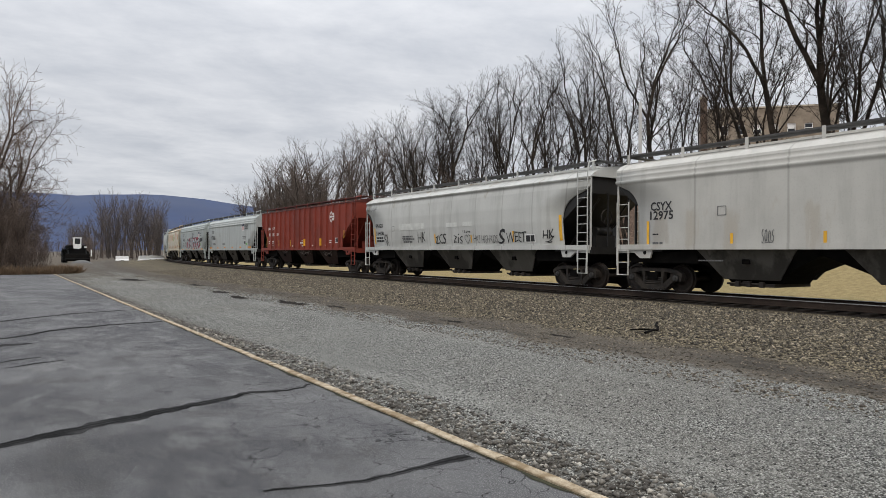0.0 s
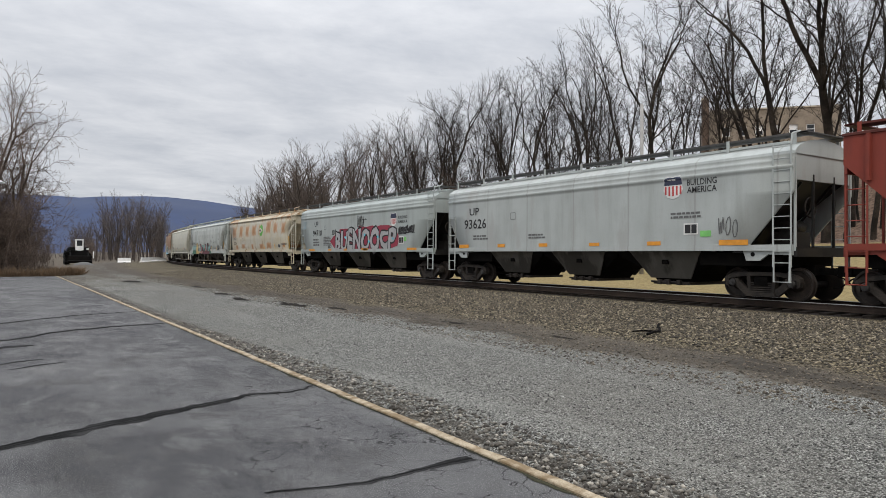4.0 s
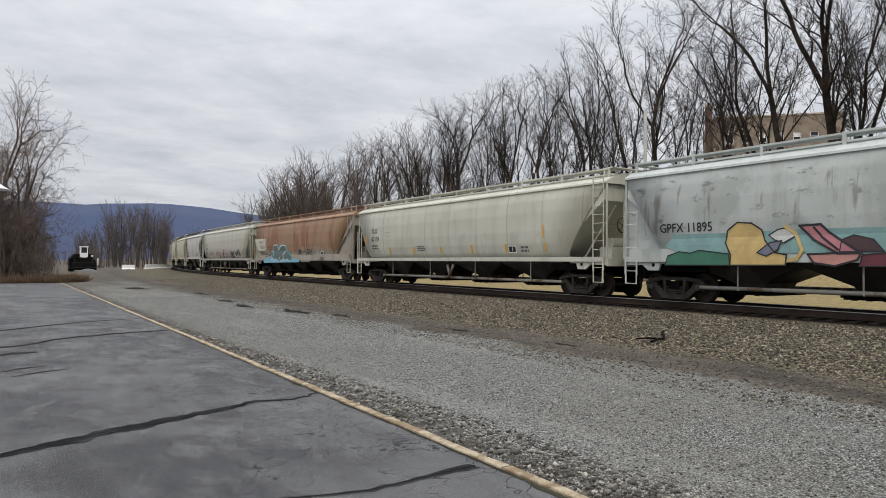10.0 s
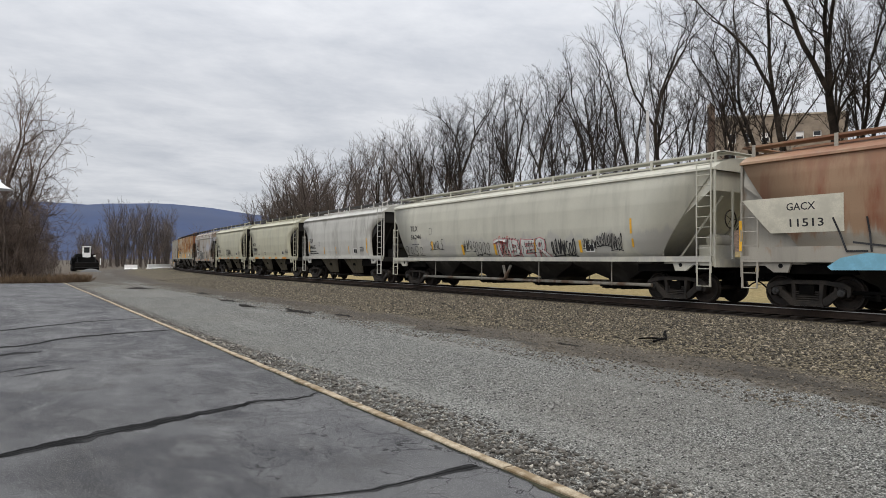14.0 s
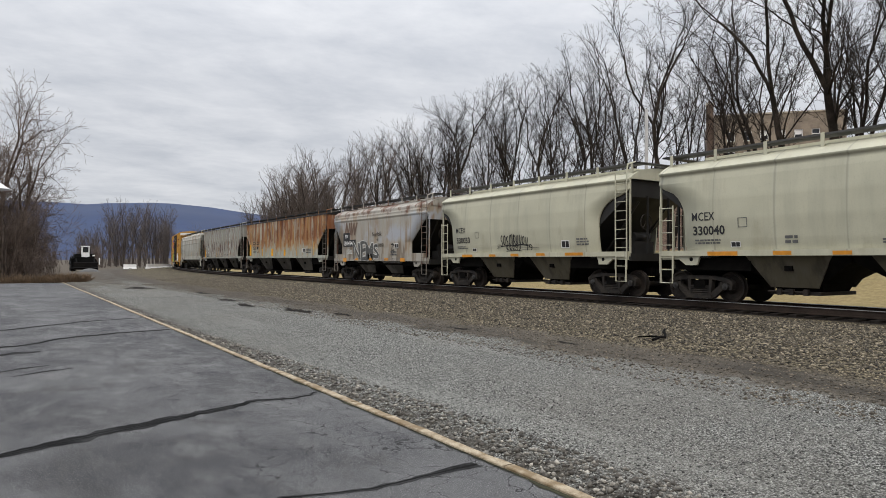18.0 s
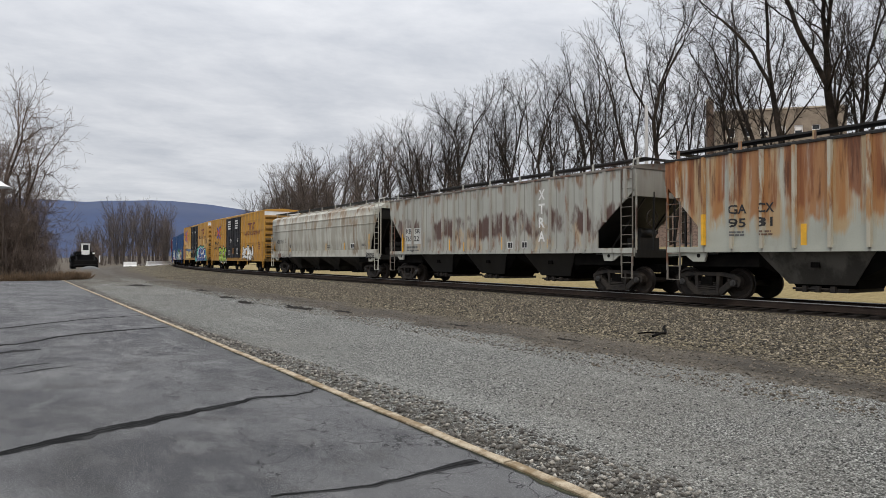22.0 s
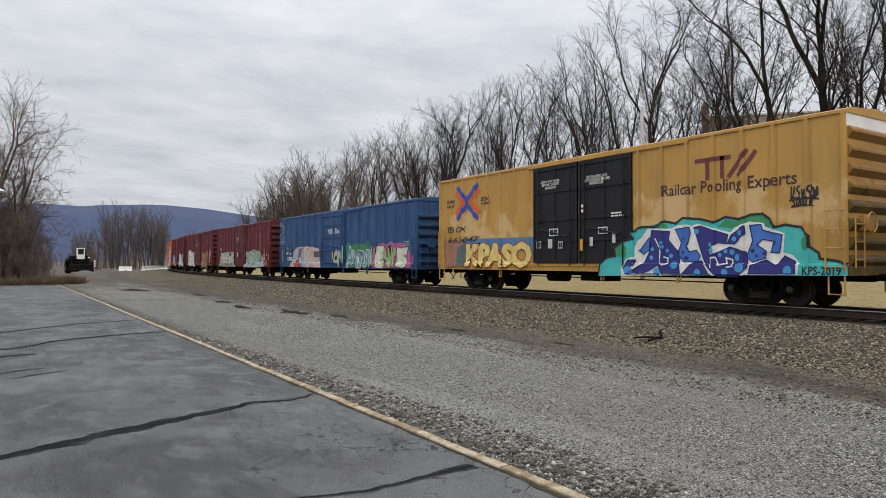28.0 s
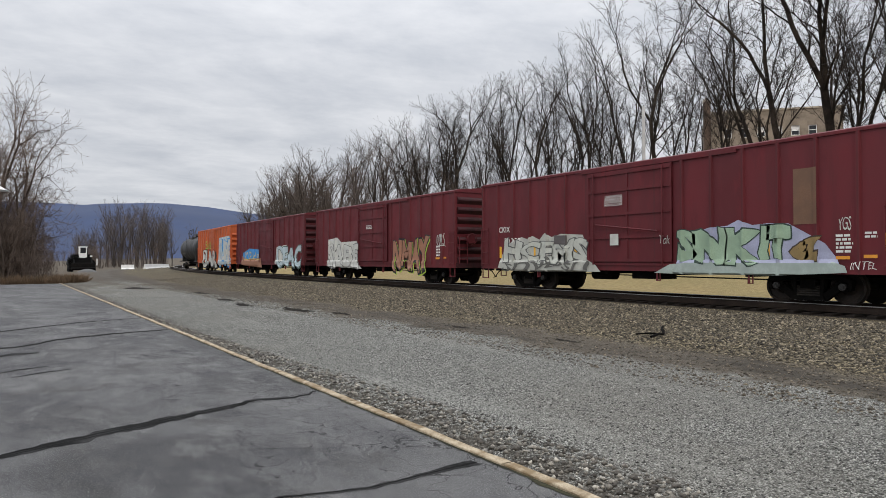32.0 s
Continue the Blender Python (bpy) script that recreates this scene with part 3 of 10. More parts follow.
def make_track():
    track = new("railway_track")
    tagged(track, "single railway track with dark wooden ties in ballast", "railway track", kind="structure")
    stops = [-380, -200, -100] + [-60 + 10 * i for i in range(12)] + [52 + 6 * i for i in range(71)]
    head = ((-0.0368, -0.017), (-0.0362, -0.007), (-0.026, 0.0), (0.026, 0.0), (0.0362, -0.007), (0.0368, -0.017))
    web = ((-0.036, -0.04), (-0.036, -0.0172), (0.036, -0.0172), (0.036, -0.04), (0.01, -0.055), (0.01, -0.165), (0.075, -0.185), (0.075, -0.2), (-0.075, -0.2), (-0.075, -0.185), (-0.01, -0.165), (-0.01, -0.055))
    for side in (-0.7525, 0.7525):
        for name, prof, mat, lab in (("rail", web, M_RAIL, ""), ("rail_head", head, M_RAILTOP, "shiny worn rail head")):
            bm, prev = B(), None
            for s in stops:
                p, a = track_at(s)
                ring = [bm.verts.new((p.x + (side + u) * math.cos(a), p.y - (side + u) * math.sin(a), z)) for u, z in prof]
                if prev:
                    k = len(ring)
                    for i in range(k):
                        bm.faces.new((prev[i], prev[(i + 1) % k], ring[(i + 1) % k], ring[i]))
                prev = ring
            bmesh.ops.recalc_face_normals(bm, faces=bm.faces)
            part(name, bm, mat, track, lab)
    # tie plates and spikes on the nearer rail are seen as small dark blocks
    tie = box(B(), -1.3, 1.3, -0.115, 0.115, -0.38, -0.206)
    bmesh.ops.bevel(tie, geom=tie.edges[:], offset=0.012, segments=1, affect="EDGES")
    me = bpy.data.meshes.new("tie")
    tie.to_mesh(me)
    tie.free()
    me.materials.append(M_TIE)
    rnd = random.Random(9)
    s = -30.0
    count = 0
    rest = B()
    while s < 330:
        p, a = track_at(s)
        m = Matrix.Translation(p + Vector((rnd.uniform(-0.05, 0.05), 0, rnd.uniform(-0.012, 0.008)))) @ Matrix.Rotation(-a + rnd.uniform(-0.02, 0.02), 4, "Z")
        if 0 < s < 120 and count < 230:
            ob = new("tie", me)
            ob.parent, ob.matrix_basis = track, m
            count += 1
        else:
            box(rest, -1.3, 1.3, -0.115, 0.115, -0.38, -0.206, m)
        s += 0.52 + rnd.uniform(-0.03, 0.03)
    tagged(part("distant_ties", rest, M_TIE, track), kind="stuff")


make_track()


# ---- loose stones ----
def make_stones(name, label, count, place, size, mat, seed):
    rs = np.random.RandomState(seed)
    base = np.array([(1, 0, 0), (-1, 0, 0), (0, 1, 0), (0, -1, 0), (0, 0, 1), (0, 0, -1)], float)
    tri = np.array([(0, 2, 4), (2, 1, 4), (1, 3, 4), (3, 0, 4), (2, 0, 5), (1, 2, 5), (3, 1, 5), (0, 3, 5)])
    pts = place(rs, count)
    z = np.array([ground_z(x, y) for x, y in pts])
    r = size[0] + (size[1] - size[0]) * rs.rand(len(pts)) ** 2
    ang = rs.rand(len(pts)) * 6.283
    co = base[None] * (0.75 + 0.5 * rs.rand(len(pts), 6, 1)) + rs.normal(0, 0.16, (len(pts), 6, 3))
    co *= np.stack([r * (0.9 + 0.5 * rs.rand(len(pts))), r, r * (0.5 + 0.35 * rs.rand(len(pts)))], 1)[:, None, :]
    c, s = np.cos(ang)[:, None], np.sin(ang)[:, None]
    x, y = co[..., 0] * c - co[..., 1] * s, co[..., 0] * s + co[..., 1] * c
    co = np.stack([x + pts[:, :1], y + pts[:, 1:], co[..., 2] + (z + 0.2 * r)[:, None]], -1).reshape(-1, 3)
    f = (tri[None] + 6 * np.arange(len(pts))[:, None, None]).reshape(-1)
    me = bpy.data.meshes.new(name)
    me.vertices.add(len(co))
    me.vertices.foreach_set("co", co.ravel())
    me.loops.add(len(f))
    me.loops.foreach_set("vertex_index", f)
    me.polygons.add(len(f) // 3)
    me.polygons.foreach_set("loop_start", np.arange(0, len(f), 3))
    me.update(calc_edges=True)
    me.materials.append(mat)
    tagged(new(name, me), label, "stones", kind="stuff")


def near_kerb(rs, n):
    y = 2.5 + 30 * rs.rand(n) ** 1.7
    w = 0.55 * np.exp(-((y - 5) / 9) ** 2) + 0.14
    return np.stack([KERB_X + 0.1 + w * rs.rand(n) ** 1.4 + 0.08 * rs.rand(n), y], 1)


def on_gravel(rs, n):
    y = 2.0 + 32 * rs.rand(n) ** 1.8
    return np.stack([-15.4 + 4.6 * rs.rand(n), y], 1)


def on_bed(rs, n):
    y = 2 + 62 * rs.rand(n) ** 1.5
    u = -8.7 + 0.9 * rs.rand(n) + 5.9 * rs.rand(n) ** 0.8
    return np.stack([u + np.array([track_x(v) for v in y]), y], 1)


make_stones("kerbside_stones", "loose brown-grey stones washed up along the kerb", 5200, near_kerb, (0.01, 0.036), stone_material("kerbside_stone", (0.025, 0.021, 0.017), (0.46, 0.43, 0.37)), 1)
make_stones("gravel", "fine crushed grey gravel", 42000, on_gravel, (0.005, 0.016), stone_material("gravel_stone", (0.022, 0.022, 0.02), (0.53, 0.53, 0.485)), 2)
make_stones("ballast", "coarse brown-grey ballast stones beside the track", 85000, on_bed, (0.014, 0.044), stone_material("ballast_stone", (0.015, 0.0125, 0.009), (0.39, 0.33, 0.232)), 3)


def on_dirt(rs, n):
    y = 2 + 50 * rs.rand(n) ** 1.5
    return np.stack([-11.4 + 3.2 * rs.rand(n) + np.array([track_x(v) for v in y]), y], 1)


make_stones("scattered_stones", "brown-grey stones scattered over the dirt", 16000, on_dirt, (0.008, 0.03), stone_material("scattered_stone", (0.035, 0.029, 0.022), (0.28, 0.235, 0.175)), 5)

# ---- the train ----
SPEED = 11.1        # metres a second, towards -y
M_ORANGE = plain("reflector_orange", (0.72, 0.3, 0.03), 0.45, 0, 0.12, 5, 40, 0.05)
M_YELLOW = plain("reflector_yellow", (0.78, 0.42, 0.03), 0.45, 0, 0.12, 5, 40, 0.05)
INK = {}


def ink(col):
    """Flat sign paint or spray paint of one colour."""
    if col not in INK:
        INK[col] = plain("sign_paint", col, 0.6, 0, 0.12, 2.5, 25, 0.05)
    return INK[col]


def shared(store, key, make):
    if key not in store:
        store[key] = make()
    return store[key]


GEAR = {}


def to_mesh(name, bm, mat):
    me = bpy.data.meshes.new(name)
    bm.to_mesh(me)
    bm.free()
    me.materials.append(mat)
    return me


def disc_rings(bm, rings, n=24):
    """A turned shape round the x axis from (x, radius) pairs."""
    prev = None
    for x, r in rings:
        ring = [bm.verts.new((x, r * math.cos(2 * math.pi * i / n), r * math.sin(2 * math.pi * i / n))) for i in range(n)]
        if prev:
            for i in range(n):
                bm.faces.new((prev[i], prev[(i + 1) % n], ring[(i + 1) % n], ring[i]))
        else:
            bm.faces.new(ring[::-1])
        prev = ring
    bm.faces.new(prev)
    bmesh.ops.recalc_face_normals(bm, faces=bm.faces)


WHEEL_R = 0.457
AXLES = (-0.89, 0.89)


def wheelset_mesh():
    bm = B()
    for s in (-1, 1):
        disc_rings(bm, [(s * 0.68, 0.1), (s * 0.685, 0.40), (s * 0.675, 0.483), (s * 0.705, 0.483), (s * 0.715, WHEEL_R), (s * 0.815, WHEEL_R - 0.006), (s * 0.82, 0.40), (s * 0.775, 0.37), (s * 0.755, 0.2), (s * 0.82, 0.15), (s * 0.83, 0.085), (s * 0.95, 0.08)], 28)
    rod(bm, (-0.7, 0, 0), (0.7, 0, 0), 0.09, 12)
    return to_mesh("wheelset", bm, M_WHEEL)


def side_frame_mesh(mat=M_FRAME):
    """Cast three-piece truck side frame, with its window and pedestals."""
    bm = B()
    prism(bm, [(-1.13, 0.52), (-1.13, 0.63), (-0.95, 0.74), (-0.45, 0.8), (0.45, 0.8), (0.95, 0.74), (1.13, 0.63), (1.13, 0.52), (0.9, 0.62), (0.45, 0.69), (-0.45, 0.69), (-0.9, 0.62)], "x", -0.1, 0.1)
    prism(bm, [(-0.46, 0.1), (-0.4, 0.22), (0.4, 0.22), (0.46, 0.1)], "x", -0.13, 0.13)
    for s in (-1, 1):
        prism(bm, [(s * 1.0, 0.55), (s * 0.84, 0.64), (s * 0.36, 0.27), (s * 0.38, 0.11), (s * 0.5, 0.13)], "x", -0.075, 0.075)
        prism(bm, [(s * 0.3, 0.2), (s * 0.39, 0.2), (s * 0.44, 0.7), (s * 0.33, 0.7)], "x", -0.095, 0.095)
        prism(bm, [(s * 1.02, 0.36), (s * 1.1, 0.4), (s * 1.13, 0.6), (s * 1.02, 0.6)], "x", -0.085, 0.085)
        prism(bm, [(s * 0.7, 0.42), (s * 0.77, 0.38), (s * 0.78, 0.6), (s * 0.7, 0.62)], "x", -0.085, 0.085)
    bmesh.ops.recalc_face_normals(bm, faces=bm.faces)
    return to_mesh("side_frame", bm, mat)


def spring_mesh():
    bm = B()
    coil = [(s * (0.085 if k % 2 else 0.055), 0.2 + 0.3 * k / 10) for s in (-1, 1) for k in (range(11) if s < 0 else range(10, -1, -1))]
    prism(bm, coil, "y", -0.31, 0.31)
    return to_mesh("spring_nest", bm, M_FRAME)


def cap_mesh():
    bm = B()
    disc_rings(bm, [(-0.09, 0.11), (0.05, 0.105), (0.07, 0.09), (0.075, 0.05), (0.09, 0.045)], 12)
    return to_mesh("bearing_cap", bm, M_HUB)


def bolster_mesh():
    bm = B()
    box(bm, -1.12, 1.12, -0.2, 0.2, 0.42, 0.66)
    box(bm, -0.25, 0.25, -0.28, 0.28, 0.6, 0.78)
    for s in (-1, 1):
        box(bm, -0.9, 0.9, s * 0.42, s * 0.5, 0.34, 0.44)
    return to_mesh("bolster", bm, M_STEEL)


WHEELSETS = {k: [] for k in (0, 1)}


def add_bogie(car, y, darkened=False):
    bogie = part("bogie", shared(GEAR, "bolster", bolster_mesh), None, car, "near-black cast-steel truck")
    bogie.location = (0, y, 0)
    for k, a in enumerate(AXLES):
        w = part("wheelset", shared(GEAR, "wheelset", wheelset_mesh), None, bogie)
        w.location = (0, a, WHEEL_R)
        WHEELSETS[k].append(w)
        for s in (-1, 1):
            c = part("bearing_cap", shared(GEAR, "cap", cap_mesh), None, bogie)
            c.location, c.rotation_euler = (s * 1.06, a, WHEEL_R + 0.02), (0, 0, math.pi if s < 0 else 0)
    for s in (-1, 1):
        # boxcar trucks take the near-black copy of the frame
        f = part("side_frame", shared(GEAR, "near_black_frame", lambda: side_frame_mesh(M_STEEL)) if darkened else shared(GEAR, "frame", side_frame_mesh), None, bogie)
        f.location = (s * 1.0, 0, 0)
        f = part("spring_nest", shared(GEAR, "spring", spring_mesh), None, bogie)
        f.location = (s * 1.02, 0, 0)
    return bogie


def coupler_mesh():
    bm = B()
    box(bm, -0.09, 0.09, -0.05, 0.62, -0.09, 0.09)
    prism(bm, [(-0.16, 0.55), (0.16, 0.55), (0.2, 0.72), (0.12, 0.86), (0.02, 0.78), (-0.05, 0.9), (-0.17, 0.86)], "y", -0.14, 0.14)
    for v in bm.verts[8:]:
        v.co = (v.co.x, v.co.z, v.co.y)
    pipe(bm, [(-0.35, 0.1, -0.05), (-0.36, 0.45, -0.2), (-0.3, 0.75, -0.42), (-0.22, 0.98, -0.45)], 0.022, 6)
    bmesh.ops.recalc_face_normals(bm, faces=bm.faces)
    return to_mesh("coupler", bm, M_STEEL)


def add_couplers(car, half):
    for s in (-1, 1):
        c = part("coupler", shared(GEAR, "coupler", coupler_mesh), None, car)
        c.location, c.rotation_euler = (0, s * (half - 0.15), 0.84), (0, 0, 0 if s > 0 else math.pi)


def ladder(car, x, y0, y1, z0, z1, rungs, mat, out=0.0, name="ladder", r=0.014):
    bm = B()
    for y in (y0, y1):
        box(bm, x - 0.012, x + 0.012, y - 0.02, y + 0.02, z0, z1)
    for k in range(rungs):
        z = z0 + 0.12 + (z1 - z0 - 0.2) * k / max(1, rungs - 1)
        rod(bm, (x - out, y0, z), (x - out, y1, z), r, 5)
    return part(name, bm, mat, car)


def stirrup(car, x, y0, y1, z0, z1, mat):
    part("stirrup_step", pipe(B(), [(x, y0, z1), (x, y0, z0), (x, y1, z0), (x, y1, z1)], 0.022, 5), mat, car)


def side_x(profile, z):
    """Half width of a body at height z."""
    for (w0, z0), (w1, z1) in zip(profile, profile[1:]):
        if z0 <= z <= z1:
            return w0 + (w1 - w0) * (z - z0) / max(1e-6, z1 - z0)
    return profile[-1][0] if z > profile[-1][1] else profile[0][0]


class Car:
    """A freight car: its root, half length and the outline of its near side, for lettering."""
    def __init__(self, name, label, rear, front, profile):
        self.mid, self.half = (rear + front) / 2, (rear - front) / 2
        self.root = thing(name, label, "freight car", "cars of the freight train")
        self.profile = profile
        self.ribs, self.belts, self.leaves = [], [], []

    def y(self, mark):
        return mark - self.mid

    def skin(self, bm, mat, name, lift=0.012, label=""):
        """Wrap flat work, drawn as (0, along, height), on the near side."""
        zs = [v.co.z for v in bm.verts]
        if not zs:
            return
        z = math.floor(min(zs) / 0.2) * 0.2 + 0.2
        while z < max(zs):
            bmesh.ops.bisect_plane(bm, geom=bm.verts[:] + bm.edges[:] + bm.faces[:], plane_co=(0, 0, z), plane_no=(0, 0, 1))
            z += 0.2
        ys = [v.co.y for v in bm.verts]
        y0, y1, z0, z1 = min(ys), max(ys), min(zs), max(zs)

        def slit(axis, at):
            no = (0, 1, 0) if axis == 1 else (0, 0, 1)
            co = (0, at, 0) if axis == 1 else (0, 0, at)
            bmesh.ops.bisect_plane(bm, geom=bm.verts[:] + bm.edges[:] + bm.faces[:], plane_co=co, plane_no=no)
        for y, flat, foot, h in self.ribs:
            for d in (-foot, -flat, flat, foot):
                if y0 < y + d < y1:
                    slit(1, y + d)
        for zb, half, h in self.belts:
            for d in (-half - 0.01, half + 0.01):
                if z0 < zb + d < z1:
                    slit(2, zb + d)
        for a, b, h in self.leaves:
            for at in (a - 0.02, a, b, b + 0.02):
                if y0 < at < y1:
                    slit(1, at)
        for v in bm.verts:
            up = 0.0
            for y, flat, foot, h in self.ribs:
                d = abs(v.co.y - y)
                if d < foot:
                    up = max(up, h * min(1, (foot - d) / (foot - flat)))
            for zb, half, h in self.belts:
                if abs(v.co.z - zb) <= half + 0.011:
                    up = max(up, h)
            for a, b, h in self.leaves:
                if a - 0.001 <= v.co.y <= b + 0.001:
                    up = h
            v.co.x = -side_x(self.profile, v.co.z) - lift - up - v.co.x
        return part(name, bm, mat, self.root, label)

    def text(self, words, mark, z, height, col, width=1.0, bold=0.0, slant=0.0, lift=0.012, name="lettering", space=1.0, spin=0.0, wild=0.0, seed=0):
        """Words whose lower left corner is at the car mark and height z."""
        cu = bpy.data.curves.new("lettering", "FONT")
        cu.body, cu.size, cu.offset, cu.resolution_u, cu.space_character, cu.shear = words, height * 1.38, bold, 2, space, slant
        ob = bpy.data.objects.new("lettering", cu)
        me = bpy.data.meshes.new_from_object(ob)
        bm = B()
        bm.from_mesh(me)
        bpy.data.objects.remove(ob)
        bpy.data.meshes.remove(me)
        bpy.data.curves.remove(cu)
        c, s = math.cos(spin), math.sin(spin)
        if wild:
            # hand-drawn letters: swell, lean and wave along the word
            bmesh.ops.subdivide_edges(bm, edges=[e for e in bm.edges if e.calc_length() > 0.12 * height], cuts=2)
            for v in bm.verts:
                u, w = v.co.x / height, v.co.y / height
                k = noise.noise((u * 0.9 + seed, 2.2, 0.3))
                v.co.x += height * wild * (0.55 * noise.noise((u * 1.1, w * 1.6, seed + 4.0)) + 0.5 * (w - 0.5) * noise.noise((u * 0.8, 9.0, seed)))
                v.co.y += height * wild * (0.75 * noise.noise((u * 1.2, w * 1.5, seed)) + 0.6 * k * (w - 0.4))
        for v in bm.verts:
            u, w = v.co.x * width, v.co.y
            v.co = (0, self.y(mark) - (u * c - w * s), z + u * s + w * c)
        return tagged(self.skin(bm, ink(col), name, lift), kind="stuff")

    def bars(self, mark, z, rows, width, height, col, gap=1.7, name="stencil", seed=1):
        """Small unreadable stencils: rows of short bars."""
        bm, r = B(), random.Random(seed)
        for k in range(rows):
            u, zz = 0.0, z - k * height * gap
            end = width * r.uniform(0.75, 1.0)
            while u < end:
                w = min(end - u, r.uniform(1.0, 3.2) * height)
                y = self.y(mark) - u
                bm.faces.new([bm.verts.new(p) for p in ((0, y, zz), (0, y - w, zz), (0, y - w, zz + height), (0, y, zz + height))])
                u += w + 0.5 * height
        tagged(self.skin(bm, ink(col), name), kind="stuff")

    def patch(self, m0, m1, z0, z1, col, name="painted_panel", lift=0.008, mat=None):
        bm = B()
        ys = (self.y(m0), self.y(m1))
        bm.faces.new([bm.verts.new(p) for p in ((0, ys[0], z0), (0, ys[1], z0), (0, ys[1], z1), (0, ys[0], z1))])
        return self.skin(bm, mat or ink(col), name, lift)

    def blob(self, pts, col, name="spray_paint", lift=0.01):
        """A painted area from its outline of (mark, z)."""
        bm = B()
        bm.faces.new([bm.verts.new((0, self.y(m), z)) for m, z in pts]).normal_update()
        bmesh.ops.triangulate(bm, faces=bm.faces[:])
        return self.skin(bm, ink(col), name, lift)

    def stroke(self, pts, w, col, name="spray_line", lift=0.016):
        """A sprayed or chalked line through (mark, z) points."""
        bm = B()
        P = [Vector((self.y(m), z, 0)) for m, z in pts]
        for k, (a, b) in enumerate(zip(P, P[1:])):
            d = (b - a)
            if d.length < 1e-6:
                continue
            d.normalize()
            n = Vector((-d.y, d.x, 0)) * (w / 2)
            a2, b2 = a - d * w * 0.4, b + d * w * 0.4
            bm.faces.new([bm.verts.new((0.0012 * (k % 10), p.x, p.y)) for p in (a2 + n, b2 + n, b2 - n, a2 - n)])
        return self.skin(bm, ink(col), name, lift)

    def scribble(self, m0, m1, z0, z1, n, w, col, seed, name="graffiti_tag"):
        """A sprayed tag: a run of quick slanted strokes, hooks and loops that fills the area."""
        r = random.Random(seed * 31 + n)
        def loop(a, b, cx, cy, rx, ry, m=9):
            return [(cx + rx * math.cos(a + (b - a) * i / m), cy + ry * math.sin(a + (b - a) * i / m)) for i in range(m + 1)]
        forms = (loop(0.6, 7.4, 0.45, 0.5, 0.42, 0.5), loop(1.0, 4.2, 0.5, 0.75, 0.35, 0.25, 5) + loop(1.6, -2.4, 0.4, 0.25, 0.4, 0.27, 6),
                 [(0.0, 0.9), (0.25, 0.05), (0.45, 0.7), (0.6, 0.1), (0.8, 0.95), (1.05, 0.3)], loop(3.6, 9.2, 0.35, 0.6, 0.3, 0.4, 8) + [(0.7, 0.1), (1.1, 0.25)],
                 [(0.1, 1.1), (0.2, 0.3), (0.3, 0.0), (0.55, 0.05), (0.8, 0.5), (0.85, 1.0)], loop(-1.2, 3.4, 0.45, 0.68, 0.4, 0.32, 6) + loop(0.4, -3.0, 0.4, 0.15, 0.45, 0.22, 5))
        bm_pts = []
        for k in range(n):
            f = forms[r.randrange(len(forms))]
            lean, tall = r.uniform(0.05, 0.3), r.uniform(0.75, 1.05)
            off = r.uniform(-0.08, 0.12)
            bm_pts.append([(m0 + (m1 - m0) * (k + 0.05 + 0.95 * (u + lean * v) / 1.2) / n, z0 + (z1 - z0) * min(1.05, max(-0.05, tall * v + off))) for u, v in f])
        if n > 3:
            bm_pts.append([(m0, z0 - 0.02), (m0 + 0.6 * (m1 - m0), z0 + 0.06 * (z1 - z0)), (m1, z0 - 0.02)])
        bm = B()
        for pts in bm_pts:
            P = [Vector((self.y(m), z, 0)) for m, z in pts]
            for k, (a, b) in enumerate(zip(P, P[1:])):
                d = b - a
                if d.length < 1e-6:
                    continue
                d.normalize()
                q = Vector((-d.y, d.x, 0)) * (w / 2) * r.uniform(0.8, 1.2)
                a2, b2 = a - d * w * 0.35, b + d * w * 0.35
                bm.faces.new([bm.verts.new((0.0012 * (k % 10), p.x, p.y)) for p in (a2 + q, b2 + q, b2 - q, a2 - q)])
        return tagged(self.skin(bm, ink(col), name, 0.016), kind="stuff")

    def letters(self, words, m0, m1, z0, z1, fill, edge, fat=0.05, rim=0.05, shadow=None, slant=0.0, wild=0.32):
        """Outlined block-letter graffiti stretched between two marks."""
        h = (z1 - z0)
        span = abs(m0 - m1)
        probe = bpy.data.curves.new("probe", "FONT")
        probe.body, probe.size, probe.offset, probe.shear = words, h * 1.38, fat * h, slant
        ob = bpy.data.objects.new("probe", probe)
        me = bpy.data.meshes.new_from_object(ob)
        wid = max(v.co.x for v in me.vertices) - min(v.co.x for v in me.vertices)
        bpy.data.objects.remove(ob)
        bpy.data.meshes.remove(me)
        bpy.data.curves.remove(probe)
        k = span / wid
        if shadow:
            self.text(words, m0 - 0.06, z0 - 0.05, h, shadow, k, (fat + rim) * h, slant, 0.012, "graffiti_shadow", wild=wild, seed=len(words))
        self.text(words, m0, z0, h, edge, k, (fat + rim) * h, slant, 0.016, "graffiti_outline", wild=wild, seed=len(words))
        self.text(words, m0, z0, h, fill, k, fat * h, slant, 0.021, "graffiti_letters", wild=wild, seed=len(words))


def add_common(c, truck, through_sill=True, darkened=False):
    """Trucks, couplers and the centre sill, or its stubs at the ends of a car that has none."""
    for s in (-1, 1):
        add_bogie(c.root, s * truck, darkened)
    add_couplers(c.root, c.half)
    spans = [(-c.half + 0.15, c.half - 0.15)] if through_sill else [(-c.half + 0.15, -c.half + 2.9), (c.half - 2.9, c.half - 0.15)]
    for a, b in spans:
        part("centre_sill", box(B(), -0.28, 0.28, a, b, 0.72, 1.0), M_STEEL, c.root)


